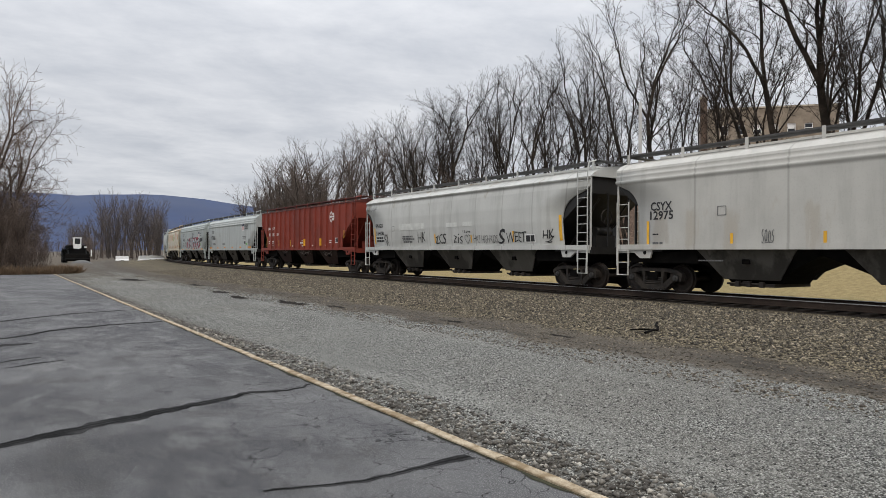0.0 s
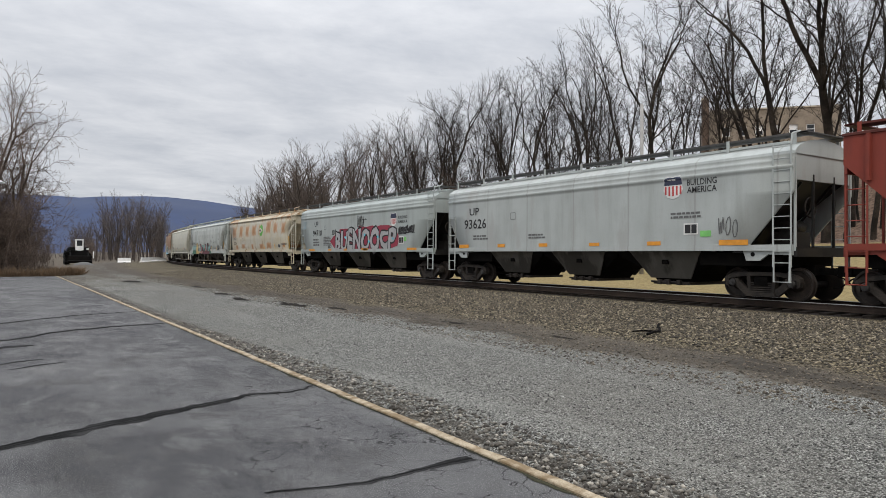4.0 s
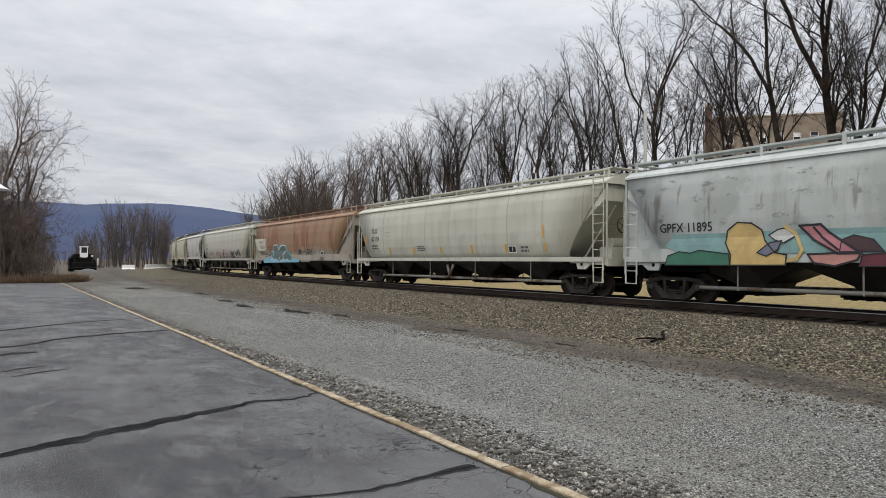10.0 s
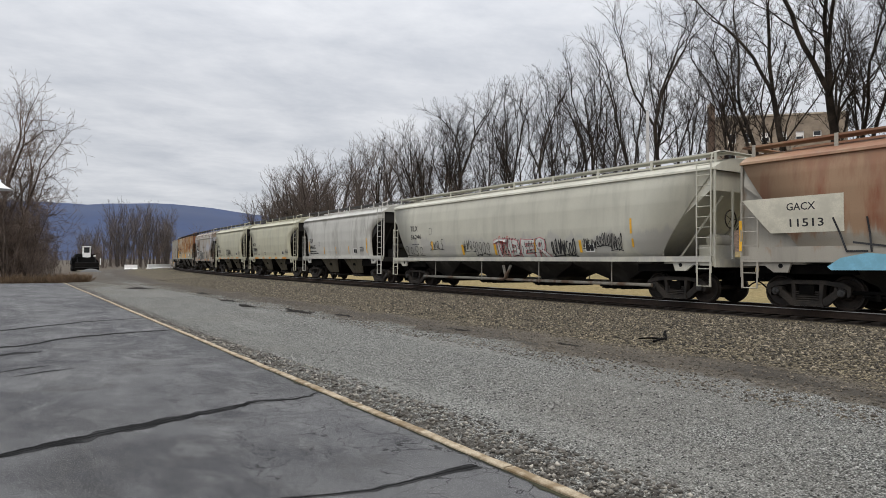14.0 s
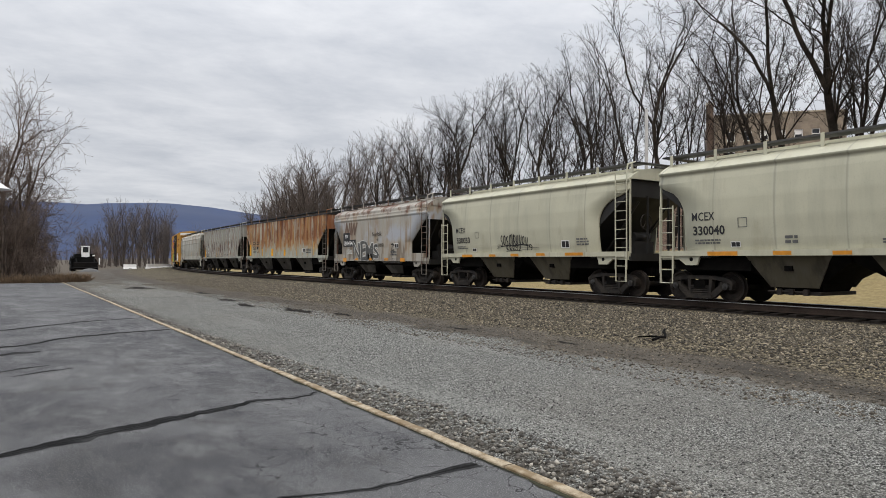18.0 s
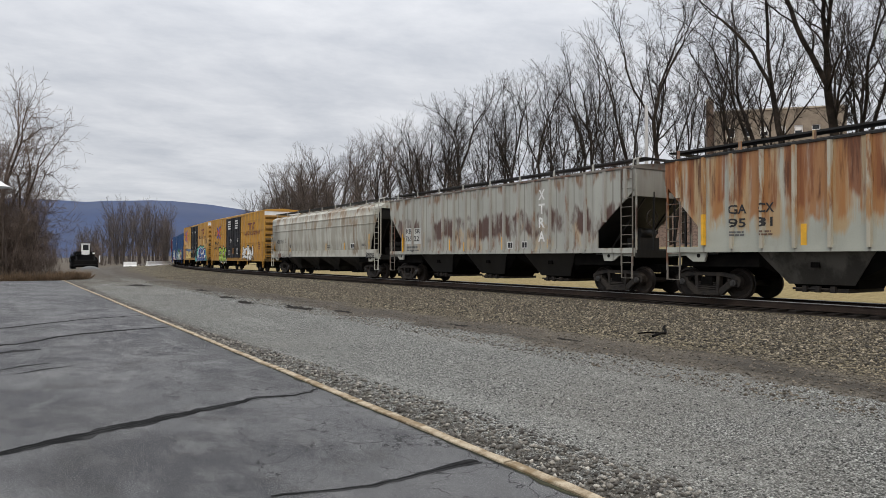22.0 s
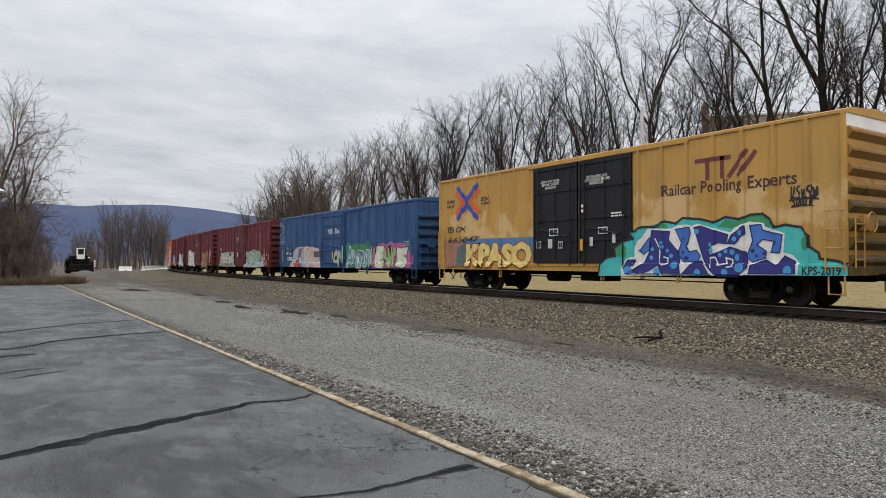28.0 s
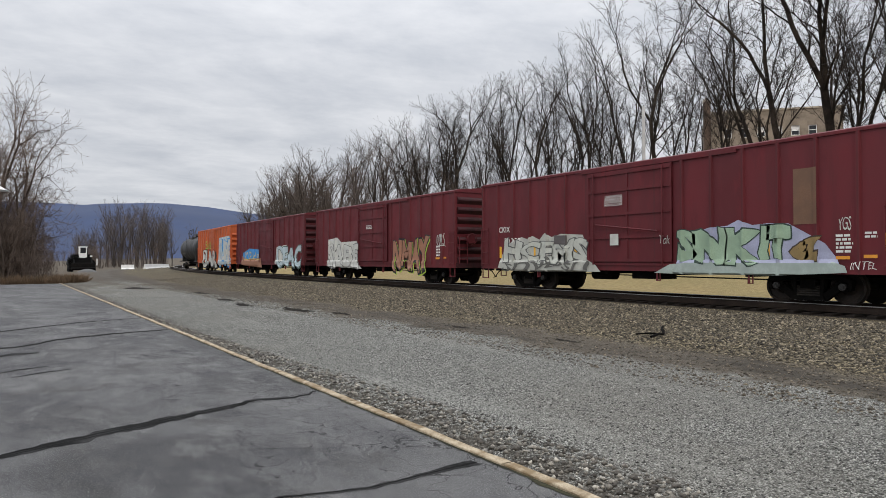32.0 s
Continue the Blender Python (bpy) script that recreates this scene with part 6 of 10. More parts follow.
def cedar_mesh(seed):
    """Small evergreen: short sprays of needles round a hidden stem, in an uneven cone."""
    r, V, F = random.Random(seed), [], []
    for k in range(700):
        h = r.random() ** 1.3
        rad = (1 - h) ** 0.7 * r.uniform(0.45, 1.0) * (0.8 + 0.35 * noise.noise((h * 6, seed, 1)))
        a = r.random() * 6.283
        p = Vector((1.7 * rad * math.cos(a), 1.7 * rad * math.sin(a), 0.2 + 5.0 * h))
        d = Vector((math.cos(a), math.sin(a), r.uniform(-0.2, 0.7))).normalized()
        s = d.cross(Vector((0, 0, 1))).normalized() * r.uniform(0.07, 0.14)
        q = p + d * r.uniform(0.3, 0.6)
        i = len(V)
        V += [p - s * 0.4, p + s * 0.4, p.lerp(q, 0.55) + s, q, p.lerp(q, 0.55) - s]
        F.append((i, i + 1, i + 2, i + 3, i + 4))
    me = mesh_from("foliage", V, F)
    me.materials.append(M_CEDAR)
    stem = to_mesh("trunk", rod(B(), (0, 0, -0.2), (0, 0, 4.6), 0.1, 7, 0.02), M_BARK)
    return stem, me


# the tallest trees along the bank: x, y, height, lean along the track (radians), stem thickness class
FRONT_TREES = (
    (20.0, 17.4, 18.5, 0.0, 1), (22.0, 19.0, 19.5, 0.0, 0), (19.5, 19.6, 21.5, 0.03, 2), (19.2, 20.4, 19.5, 0.2, 2), (21.0, 23.9, 18.4, 0.07, 1),
    (23.0, 27.8, 15.6, 0.05, 0), (24.0, 30.2, 14.4, 0.02, 0), (20.2, 31.1, 18.6, 0.0, 1), (22.0, 33.8, 18.4, 0.03, 1), (22.0, 35.8, 17.3, 0.0, 0),
    (21.0, 38.0, 16.8, 0.02, 1), (23.0, 41.7, 16.5, -0.02, 0), (21.0, 42.4, 16.4, 0.05, 1), (22.5, 46.8, 16.5, 0.02, 1), (21.0, 48.0, 16.7, 0.06, 1),
    (22.0, 52.3, 17.3, 0.02, 1), (21.0, 54.9, 15.2, 0.0, 0), (20.6, 57.5, 19.2, 0.03, 2), (22.1, 62.4, 16.8, 0.06, 1), (21.0, 64.1, 15.8, 0.16, 1),
    (22.4, 69.4, 16.6, 0.0, 0), (22.2, 75.6, 15.3, 0.05, 3), (22.0, 80.3, 17.0, 0.0, 3), (23.2, 88.6, 17.6, 0.0, 3), (23.4, 96.0, 18.3, 0.07, 3),
    (26.4, 111.4, 19.2, 0.05, 3), (27.0, 121.2, 20.5, 0.03, 3), (27.3, 128.0, 19.0, 0.03, 3), (31.8, 150.0, 19.3, 0.05, 3), (28.1, 150.0, 16.2, 0.05, 3))


def sightline_top(x, y):
    """Height at which a tree at x, y would stand as high over the train as the front row."""
    a = math.atan2(x - EYE[0], y)
    rows = sorted((math.atan2(tx - EYE[0], ty), (ground_z(tx, ty) + h - EYE[2]) / math.hypot(tx - EYE[0], ty)) for tx, ty, h, _l, _k in FRONT_TREES)
    k = float(np.interp(a, [q[0] for q in rows], [q[1] for q in rows]))
    return EYE[2] + k * math.hypot(x - EYE[0], y)


def make_woods():
    stout = [tree_meshes(10 + k, 18.0, 0.21 + 0.03 * k, stems=1 + k % 2, lean=0.04, trunk=0.5, top=5, kids=(4, 3, 3, 3, 3), wide=0.27, low=0.6, short=0.98, crook=0.07, rise=0.06) for k in range(3)]
    mid = [tree_meshes(20 + k, 17.0, 0.14 + 0.02 * (k % 3), stems=(1, 2, 2, 1, 3)[k], lean=0.035, trunk=(0.56, 0.52, 0.6, 0.55, 0.58)[k], top=5, kids=(3, 3, 3, 3, 2), wide=0.25 + 0.03 * (k % 3), crook=0.07, short=0.9, rise=0.06, low=0.75) for k in range(5)]
    slim = [tree_meshes(30 + k, 15.0, 0.08 + 0.014 * k, stems=1 + k % 2, lean=0.04, trunk=0.64, kids=(4, 3, 3, 4), wide=0.25, low=0.6, crook=0.075, short=0.88, rise=0.06) for k in range(5)]
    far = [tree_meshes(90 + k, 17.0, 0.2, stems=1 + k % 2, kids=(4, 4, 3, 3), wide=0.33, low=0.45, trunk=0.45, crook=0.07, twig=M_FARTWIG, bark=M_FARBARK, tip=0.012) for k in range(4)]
    kinds, built = (slim, mid, stout, far), (15.0, 17.0, 18.0, 17.0)
    label = "tall bare deciduous tree on the wooded bank behind the track"
    young = "slender young bare tree among the taller ones"
    group = "woods along the track"
    r = random.Random(77)
    for i, (x, y, h, tilt, k) in enumerate(FRONT_TREES):
        plant("bare_tree" if k else "slim_tree", label if k else young, group, kinds[k][i % len(kinds[k])], x, y, r.random() * 6.28, h / built[k], tilt=tilt)
    # trees deeper in the wood, none standing above the front row
    for i in range(150):
        y = 15 + 150 * ((i + r.random()) / 150) ** 1.15
        u = r.choice((19.6, 21.5, 23.5, 26.5, 30.0)) + r.uniform(-1, 1)
        x = u + track_x(y) * 0.92
        if (u > 25 and 28 < y < 62 and i % 2) or (y < 21 and i % 3 == 0) or (21 <= y < 36 and i % 2) or (36 < y < 74 and i % 5 == 1) or (74 <= y < 130 and i % 5 < 2):
            continue
        h = (sightline_top(x, y) - ground_z(x, y)) * r.uniform(0.6, 0.95)
        if h < 6:
            continue
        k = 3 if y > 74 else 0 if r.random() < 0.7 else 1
        plant("bare_tree" if k else "slim_tree", label if k else young, group, kinds[k][i % len(kinds[k])], x, y, r.random() * 6.28, h / built[k], tilt=r.uniform(-0.06, 0.1))
    # brushy edge where the wood meets the bend
    brush = [tree_meshes(40 + k, 7.0, 0.05, stems=5, lean=0.2, top=3, trunk=0.36, kids=(3, 3, 2), wide=0.4, low=0.2, crook=0.08, tip=0.008, twig=M_BRUSH, bark=M_BRUSHBARK) for k in range(3)]
    for i in range(44):
        yy = 55 + 135 * r.random()
        x = 16.5 + 7 * r.random() + track_x(yy) * 0.9
        plant("brush", "tangled leafless brush at the wood's edge", "brush along the wood", brush[i % 3], x, yy, r.random() * 6.28, r.uniform(0.6, 1.3), category="shrub")
    cedar = [cedar_mesh(k) for k in range(2)]
    for i, (yy, u, s) in enumerate(((126, 17.5, 1.3), (133, 17.0, 1.0), (141, 16.0, 1.2), (150, 15.0, 1.1))):
        x = u + track_x(yy)
        plant("cedar", "dark green small evergreen at the wood's edge", "evergreens at the bend", cedar[i % 2], x, yy, i * 2.0, s)
    # spreading trees and thicket at the far end of the car park
    spread_tree = [tree_meshes(60 + k, 15.5, 0.2, stems=2 + k % 2, lean=0.12, top=5, trunk=0.3, kids=(5, 3, 3, 3, 2), wide=0.6, low=0.25, crook=0.06, rise=0.006, tip=0.009, short=1.12, twig=M_BRUSH, bark=M_BRUSHBARK) for k in range(3)]
    wide_label = "wide leafless tree over the thicket at the asphalt's end"
    for i, (x, yy, h) in enumerate(((-23.0, 61.5, 18.2), (-20.6, 63.0, 17.4), (-19.2, 64.0, 15.0), (-22.6, 66.0, 16.5), (-18.6, 67.0, 11.5), (-18.0, 62.0, 9.0))):
        plant("spreading_tree", wide_label, "thicket past the car park", spread_tree[i % 3], x, yy, 1.3 + 2.2 * i, h / 15.5)
    thick = [tree_meshes(70 + k, 9.0, 0.08, stems=4, lean=0.14, top=4, trunk=0.34, kids=(4, 3, 2, 2), wide=0.42, low=0.2, crook=0.08, tip=0.009, twig=M_BRUSH, bark=M_BRUSHBARK) for k in range(3)]
    for i in range(34):
        yy = 60.5 + 26 * r.random() ** 1.3
        x = -17.2 + 0.055 * (yy - 60) - 9 * r.random() ** 1.2
        plant("thicket_tree", "dense leafless thicket tree at the end of the asphalt", "thicket past the car park", thick[i % 3], x, yy, r.random() * 6.28, r.uniform(0.6, 1.0) * (1.0 - 0.3 * ease(x, -19.5, -17)), category="shrub")
    for i in range(34):
        yy = 59.5 + 9 * r.random()
        x = -15.3 - 15 * r.random() ** 0.9
        plant("brush", "tangled brown dry brush at the asphalt's end", "brush past the car park", brush[i % 3], x, yy, r.random() * 6.28, r.uniform(0.28, 0.5) + 0.25 * ease(-x, 16.5, 19), category="shrub")
    # straw at the end of the asphalt and along the foot of the thicket
    tuft = [straw_mesh(k) for k in range(3)]
    for i in range(60):
        x, yy = -14.2 - 9 * r.random() ** 1.5, 58.2 + 3.2 * r.random()
        e = new("straw_tuft", tuft[i % 3])
        tagged(e, "tuft of dead tan grass at the asphalt's end", "grass", "dead grass tufts")
        e.matrix_basis = Matrix.Translation((x, yy, ground_z(x, yy))) @ Matrix.Rotation(r.random() * 6.28, 4, "Z") @ Matrix.Diagonal((1, 1, r.uniform(0.3, 0.8), 1))
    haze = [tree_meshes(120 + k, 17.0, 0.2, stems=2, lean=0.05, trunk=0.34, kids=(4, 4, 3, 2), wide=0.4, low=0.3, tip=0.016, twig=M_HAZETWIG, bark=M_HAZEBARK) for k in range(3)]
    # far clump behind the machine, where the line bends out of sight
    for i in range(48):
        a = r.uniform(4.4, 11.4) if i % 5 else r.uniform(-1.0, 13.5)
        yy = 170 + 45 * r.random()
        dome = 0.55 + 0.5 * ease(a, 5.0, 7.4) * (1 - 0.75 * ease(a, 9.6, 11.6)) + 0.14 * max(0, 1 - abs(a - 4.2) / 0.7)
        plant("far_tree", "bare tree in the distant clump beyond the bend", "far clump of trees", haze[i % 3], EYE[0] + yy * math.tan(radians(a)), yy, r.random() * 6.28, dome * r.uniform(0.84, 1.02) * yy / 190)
    for i in range(60):
        yy = 140 + 90 * r.random()
        a = radians(r.uniform(-1.5, 11.8))
        plant("far_brush", "brown brush on waste ground in the distance", "far brush", brush[i % 3], EYE[0] + yy * math.tan(a), yy, r.random() * 6.28, r.uniform(0.5, 0.85), category="shrub")


make_woods()


def make_ridge():
    """The long wooded mountain on the skyline."""
    crest = [(-40, 150), (-20, 232), (-6, 224), (0, 228), (5, 224), (9, 238), (11, 240), (14, 226), (18, 198), (24, 190), (34, 140), (50, 80)]
    V, n = [], 60
    for i in range(n + 1):
        deg = -40 + 90 * i / n
        for (a, h0), (b, h1) in zip(crest, crest[1:]):
            if a <= deg <= b:
                h = h0 + (h1 - h0) * (deg - a) / (b - a)
        h += 5 * noise.noise((deg * 0.5, 1, 1)) + 2.5 * noise.noise((deg * 2.3, 4, 1))
        w = radians(deg)
        for d, k in ((2200, -0.02), (2500, 0.28), (2800, 0.7), (3050, 1.0), (3600, 0.6)):
            V.append((EYE[0] + d * math.sin(w), d * math.cos(w), h * k + (9 * noise.noise((deg, d * 0.01, 7)) if 0 < k < 1 else 0)))
    F = [(i * 5 + k, i * 5 + k + 1, i * 5 + k + 6, i * 5 + k + 5) for i in range(n) for k in range(4)]
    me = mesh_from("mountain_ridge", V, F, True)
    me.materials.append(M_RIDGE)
    tagged(new("mountain_ridge", me), "long wooded mountain ridge on the skyline, tinted blue for haze", "mountain", kind="structure")


make_ridge()


# ---- things round the track ----
def make_building():
    """Tan brick block with a flat roof on top of the bank, its front along the track."""
    z0, z1 = 8.2, 20.75
    b = thing("brick_building", "tan brick hilltop building with flat roof and chimney", "building")
    b.matrix_basis = pose(71.0, 43.8, z0, 0, 0, 42.2)
    W, D, Ht = 15.8, 11.0, z1 - z0
    rows = ((0.9, 2.3), (3.6, 5.0), (6.3, 7.7), (9.1, 10.4))
    cols = [1.0 + 2.05 * k for k in range(7)]
    # front wall in courses of piers and bands, so that the openings go through it
    bm = B()
    zs = [0] + [v for r in rows for v in r] + [Ht]
    for i in range(0, len(zs), 2):
        box(bm, 0, 0.35, 0, W, zs[i], zs[i + 1])
    for a, c in rows:
        edges = [0] + [v for k in cols for v in (k, k + 1.0)] + [W]
        for i in range(0, len(edges), 2):
            box(bm, 0, 0.35, edges[i], edges[i + 1], a, c)
    part("front_wall", bm, M_BRICK, b)
    bm = B()
    box(bm, 0.35, D, 0, 0.35, 0, Ht)
    box(bm, 0.35, D, W - 0.35, W, 0, Ht)
    box(bm, D - 0.35, D, 0.35, W - 0.35, 0, Ht)
    part("side_wall", bm, M_BRICK, b)
    part("roof", box(B(), 0.3, D - 0.3, 0.3, W - 0.3, Ht - 0.35, Ht - 0.1), M_ASPHALT, b)
    part("coping", box(B(), -0.12, 0.5, -0.1, W + 0.1, Ht + 0.003, Ht + 0.2), M_STONE, b, "pale stone coping")
    for a, c in rows:
        for k in cols:
            w = part("window", box(B(), 0.16, 0.19, k, k + 1.0, a, c), M_GLASS_DARK, b)
            bm = B()
            for p in (k + 0.003, k + 0.917):
                box(bm, 0.08, 0.159, p, p + 0.08, a + 0.003, c - 0.003)
            box(bm, 0.08, 0.158, k + 0.083, k + 0.917, a + 0.003, a + 0.09)
            box(bm, 0.08, 0.158, k + 0.083, k + 0.917, c - 0.09, c - 0.003)
            box(bm, 0.09, 0.157, k + 0.083, k + 0.917, (a + c) / 2 - 0.035, (a + c) / 2 + 0.035)
            part("window_frame", bm, M_WHITE, w)
            part("window_sill", box(B(), -0.08, 0.1, k - 0.08, k + 1.08, a - 0.12, a - 0.003), M_STONE, w)
            if (int(k * 7) + int(a)) % 3:
                part("blind", box(B(), 0.163 - 0.01, 0.159, k + 0.09, k + 0.91, (a + c) / 2 + 0.04, c - 0.095), M_WHITE, w)
    ch = part("chimney", box(B(), 1.2, 2.3, W + 0.004, W + 0.85, 0, Ht + 1.9), M_CHIM, b, "dark brick chimney")
    part("chimney_cap", box(B(), 1.1, 2.4, W - 0.06, W + 0.95, Ht + 1.903, Ht + 2.1), M_STONE, ch)
    part("flue", rod(B(), (1.75, W + 0.43, Ht + 2.104), (1.75, W + 0.43, Ht + 2.5), 0.22, 12), M_CHIM, ch)


M_STONE = plain("pale_stone", (0.42, 0.37, 0.29), 0.85, 0, 0.12, 2, 25, 0.2)
M_CHIM = plain("dark_brick", (0.14, 0.1, 0.075), 0.9, 0, 0.25, 1.2, 18, 0.4)
M_POLE = plain("pale_grey_pole", (0.36, 0.35, 0.335), 0.8, 0, 0.15, 1.5, 25, 0.2)
make_building()


def make_pole():
    x, y = 10.0, 24.6
    p = thing("utility_pole", "slim pale grey utility pole in the grass behind the track", "pole", at=(x, y, ground_z(x, y)))
    h = 9.55 - ground_z(x, y)
    part("shaft", rod(B(), (0, 0, -0.3), (0, 0, h), 0.12, 12, 0.085), M_POLE, p)
    w = thing("overhead_wire", "thin pale overhead cable running through the trees", "cable", at=(0, 0, 0))
    for k in (-0.6, 0.6):
        pts = []
        for i in range(15):
            u = i / 14
            pts.append((x + 4 * u, y + k - 48 * u, 9.6 + 2.2 * u - 4 * 0.5 * u * (1 - u)))
        part("strand", pipe(B(), pts, 0.006, 4), M_GALV, w)


make_pole()


def make_lamp():
    """Gooseneck lamp at the edge of the car park; its post stands just out of view."""
    x, y = -19.4, 16.7
    l = thing("gooseneck_lamp", "white enamelled lamp shade on a dark gooseneck post", "lamp", at=(x, y, -0.5))
    bm, n, prev = B(), 20, None
    for r, z in ((0.03, 3.4), (0.045, 3.38), (0.06, 3.32), (0.12, 3.27), (0.22, 3.205), (0.27, 3.185), (0.27, 3.17), (0.255, 3.178), (0.1, 3.25)):
        ring = [bm.verts.new((r * math.cos(2 * math.pi * i / n), r * math.sin(2 * math.pi * i / n), z)) for i in range(n)]
        if prev:
            for i in range(n):
                bm.faces.new((prev[i], prev[(i + 1) % n], ring[(i + 1) % n], ring[i])).smooth = True
        prev = ring
    part("shade", bm, M_WHITE, l)
    part("bulb", rod(B(), (0, 0, 3.2), (0, 0, 3.29), 0.035, 10), M_WHITE, l)
    pts = [(0, 0, 3.4)] + [(-0.35 + 0.35 * math.cos(a), 0.0, 3.66 + 0.32 * math.sin(a)) for a in [math.pi * k / 10 for k in range(11)]] + [(-0.72, 0, 3.1)]
    part("neck", pipe(B(), pts, 0.022, 8), M_FRAME, l)
    part("post", rod(B(), (-0.72, 0, 0), (-0.72, 0, 3.3), 0.05, 12, 0.04), M_FRAME, l)
    part("base", rod(B(), (-0.72, 0, 0), (-0.72, 0, 0.12), 0.12, 12), M_POLE, l)


make_lamp()


def make_machine():
    """Track machine parked on the gravel far down the line."""
    x, y = -9.6, 112.0
    z = ground_z(x, y) + 0.05
    m = thing("track_loader", "black tracked loader with a white cab on gravel", "loader", at=(x, y, z))
    for s in (-1, 1):
        bm = B()
        prism(bm, [(-1.7, 0.35), (-1.4, 0.0), (1.4, 0.0), (1.7, 0.35), (1.4, 0.8), (-1.4, 0.8)], "x", s * 1.45 - 0.3, s * 1.45 + 0.3)
        tr = part("crawler", bm, M_BLACKPAINT, m)
        for k in range(4):
            part("roller", rod(B(), (s * 1.45 - 0.32, -1.05 + 0.7 * k, 0.32), (s * 1.45 + 0.32, -1.05 + 0.7 * k, 0.32), 0.22, 10), M_STEEL, tr)
    bm = B()
    prism(bm, [(-1.6, 0.7), (-1.85, 1.1), (-1.7, 1.75), (-0.9, 2.1), (0.2, 2.0), (0.9, 2.15), (1.5, 1.6), (1.75, 1.1), (1.5, 0.7)], "y", -1.8, 1.8)
    part("body", bm, M_BLACKPAINT, m)
    for k in range(3):
        part("hose", pipe(B(), [(-1.7 + 0.2 * k, -1.85, 1.2), (-1.9, -2.1, 1.6 + 0.2 * k), (-1.2, -2.2, 2.1 + 0.1 * k), (-0.4, -1.9, 2.0)], 0.05, 5), M_BLACKPAINT, m)
    part("work_light", box(B(), 0.95, 1.25, -1.95, -1.8, 2.15, 2.35), M_WHITE, m)
    bm = box(B(), -1.3, 1.35, -0.9, 1.8, 2.0, 2.5)
    bmesh.ops.bevel(bm, geom=bm.edges[:], offset=0.12, segments=2, affect="EDGES")
    part("engine_cover", bm, M_BLACKPAINT, m)
    cab = part("cab", box(B(), -0.4, 0.6, -1.5, -0.3, 2.0, 2.7), M_WHITE, m, "white cab")
    for a in (-0.33, 0.53):
        for b in (-1.42, -0.38):
            part("cab_post", box(B(), a - 0.07, a + 0.07, b - 0.06, b + 0.06, 2.7, 3.5), M_WHITE, cab)
    part("cab_roof", box(B(), -0.45, 0.65, -1.55, -0.25, 3.5, 3.66), M_WHITE, cab)
    part("windscreen", box(B(), -0.26, 0.46, -1.44, -1.42, 2.7, 3.5), M_GLASS_DARK, cab)
    part("seat_back", box(B(), -0.1, 0.3, -0.8, -0.7, 2.7, 3.2), M_WHITE, cab)
    part("exhaust", rod(B(), (0.9, 1.2, 2.5), (0.9, 1.2, 3.3), 0.07, 8), M_STEEL, m)
    for s in (-1, 1):
        part("lift_arm", pipe(B(), [(s * 1.0, 0.6, 2.0), (s * 1.15, -1.6, 1.9), (s * 1.15, -2.6, 0.9)], 0.13, 6), M_BLACKPAINT, m)
    bm = B()
    prism(bm, [(-2.6, 0.2), (-3.3, 0.25), (-3.4, 0.5), (-2.9, 0.6), (-2.75, 1.2), (-2.6, 1.3)], "x", -1.5, 1.5)
    part("bucket", bm, M_STEEL, m)
    part("side_marker", box(B(), 1.8, 1.95, -1.9, -1.6, 0.9, 1.9), M_WHITE, m, "white marker board")
    h = B()
    n = 14
    rings = []
    for r, zz in ((1.1, -0.05), (0.8, 0.2), (0.45, 0.36), (0.15, 0.42)):
        rings.append([h.verts.new((x + 0.3 + r * 1.25 * math.cos(2 * math.pi * i / n) * (1 + 0.15 * noise.noise((i, r, 1))), y - 5.2 + r * 0.7 * math.sin(2 * math.pi * i / n), z + zz)) for i in range(n)])
    for a, b in zip(rings, rings[1:]):
        for i in range(n):
            h.faces.new((a[i], a[(i + 1) % n], b[(i + 1) % n], b[i]))
    h.faces.new(rings[-1])
    tagged(part("gravel_heap", h, M_HEAP, None), "small heap of grey gravel before the loader", "heap")


M_HEAP = stone_material("heap_gravel", (0.07, 0.07, 0.07), (0.13, 0.13, 0.13))
make_machine()


def make_barriers():
    def barrier(x0, y0, x1, y1, h):
        a, b = Vector((x0, y0, 0)), Vector((x1, y1, 0))
        L = (b - a).length
        t = thing("concrete_barrier", "white concrete road barrier beside the bend", "barrier", "white barriers by the track")
        m = (a + b) / 2
        t.matrix_basis = Matrix.Translation((m.x, m.y, ground_z(m.x, m.y))) @ Matrix.Rotation(math.atan2(b.y - a.y, b.x - a.x), 4, "Z")
        bm = B()
        out = [(-0.3, 0), (-0.3, 0.08), (-0.13, 0.32 * h), (-0.08, h), (0.08, h), (0.13, 0.32 * h), (0.3, 0.08), (0.3, 0)]
        lo = [bm.verts.new((-L / 2 + 0.02, p, q)) for p, q in out]
        hi = [bm.verts.new((L / 2 - 0.02, p, q)) for p, q in out]
        for i in range(len(out)):
            bm.faces.new((lo[i], lo[(i + 1) % 8], hi[(i + 1) % 8], hi[i]))
        bm.faces.new(lo[::-1]); bm.faces.new(hi)
        bmesh.ops.recalc_face_normals(bm, faces=bm.faces)
        part("block", bm, M_WHITE, t)
        # dark plate set on the face as the slot, its inner shade in the colour
        part("lifting_slot_plate", box(B(), -0.25, 0.25, -0.31, -0.302, 0.02, 0.1), M_STEEL, t)
    barrier(-0.95, 137, 1.3, 137, 0.85)
    for k in range(4):
        barrier(2.1 + 1.6 * k, 131 + 3.0 * k, 3.7 + 1.6 * k, 134 + 3.0 * k, 0.86 - 0.06 * k)


make_barriers()


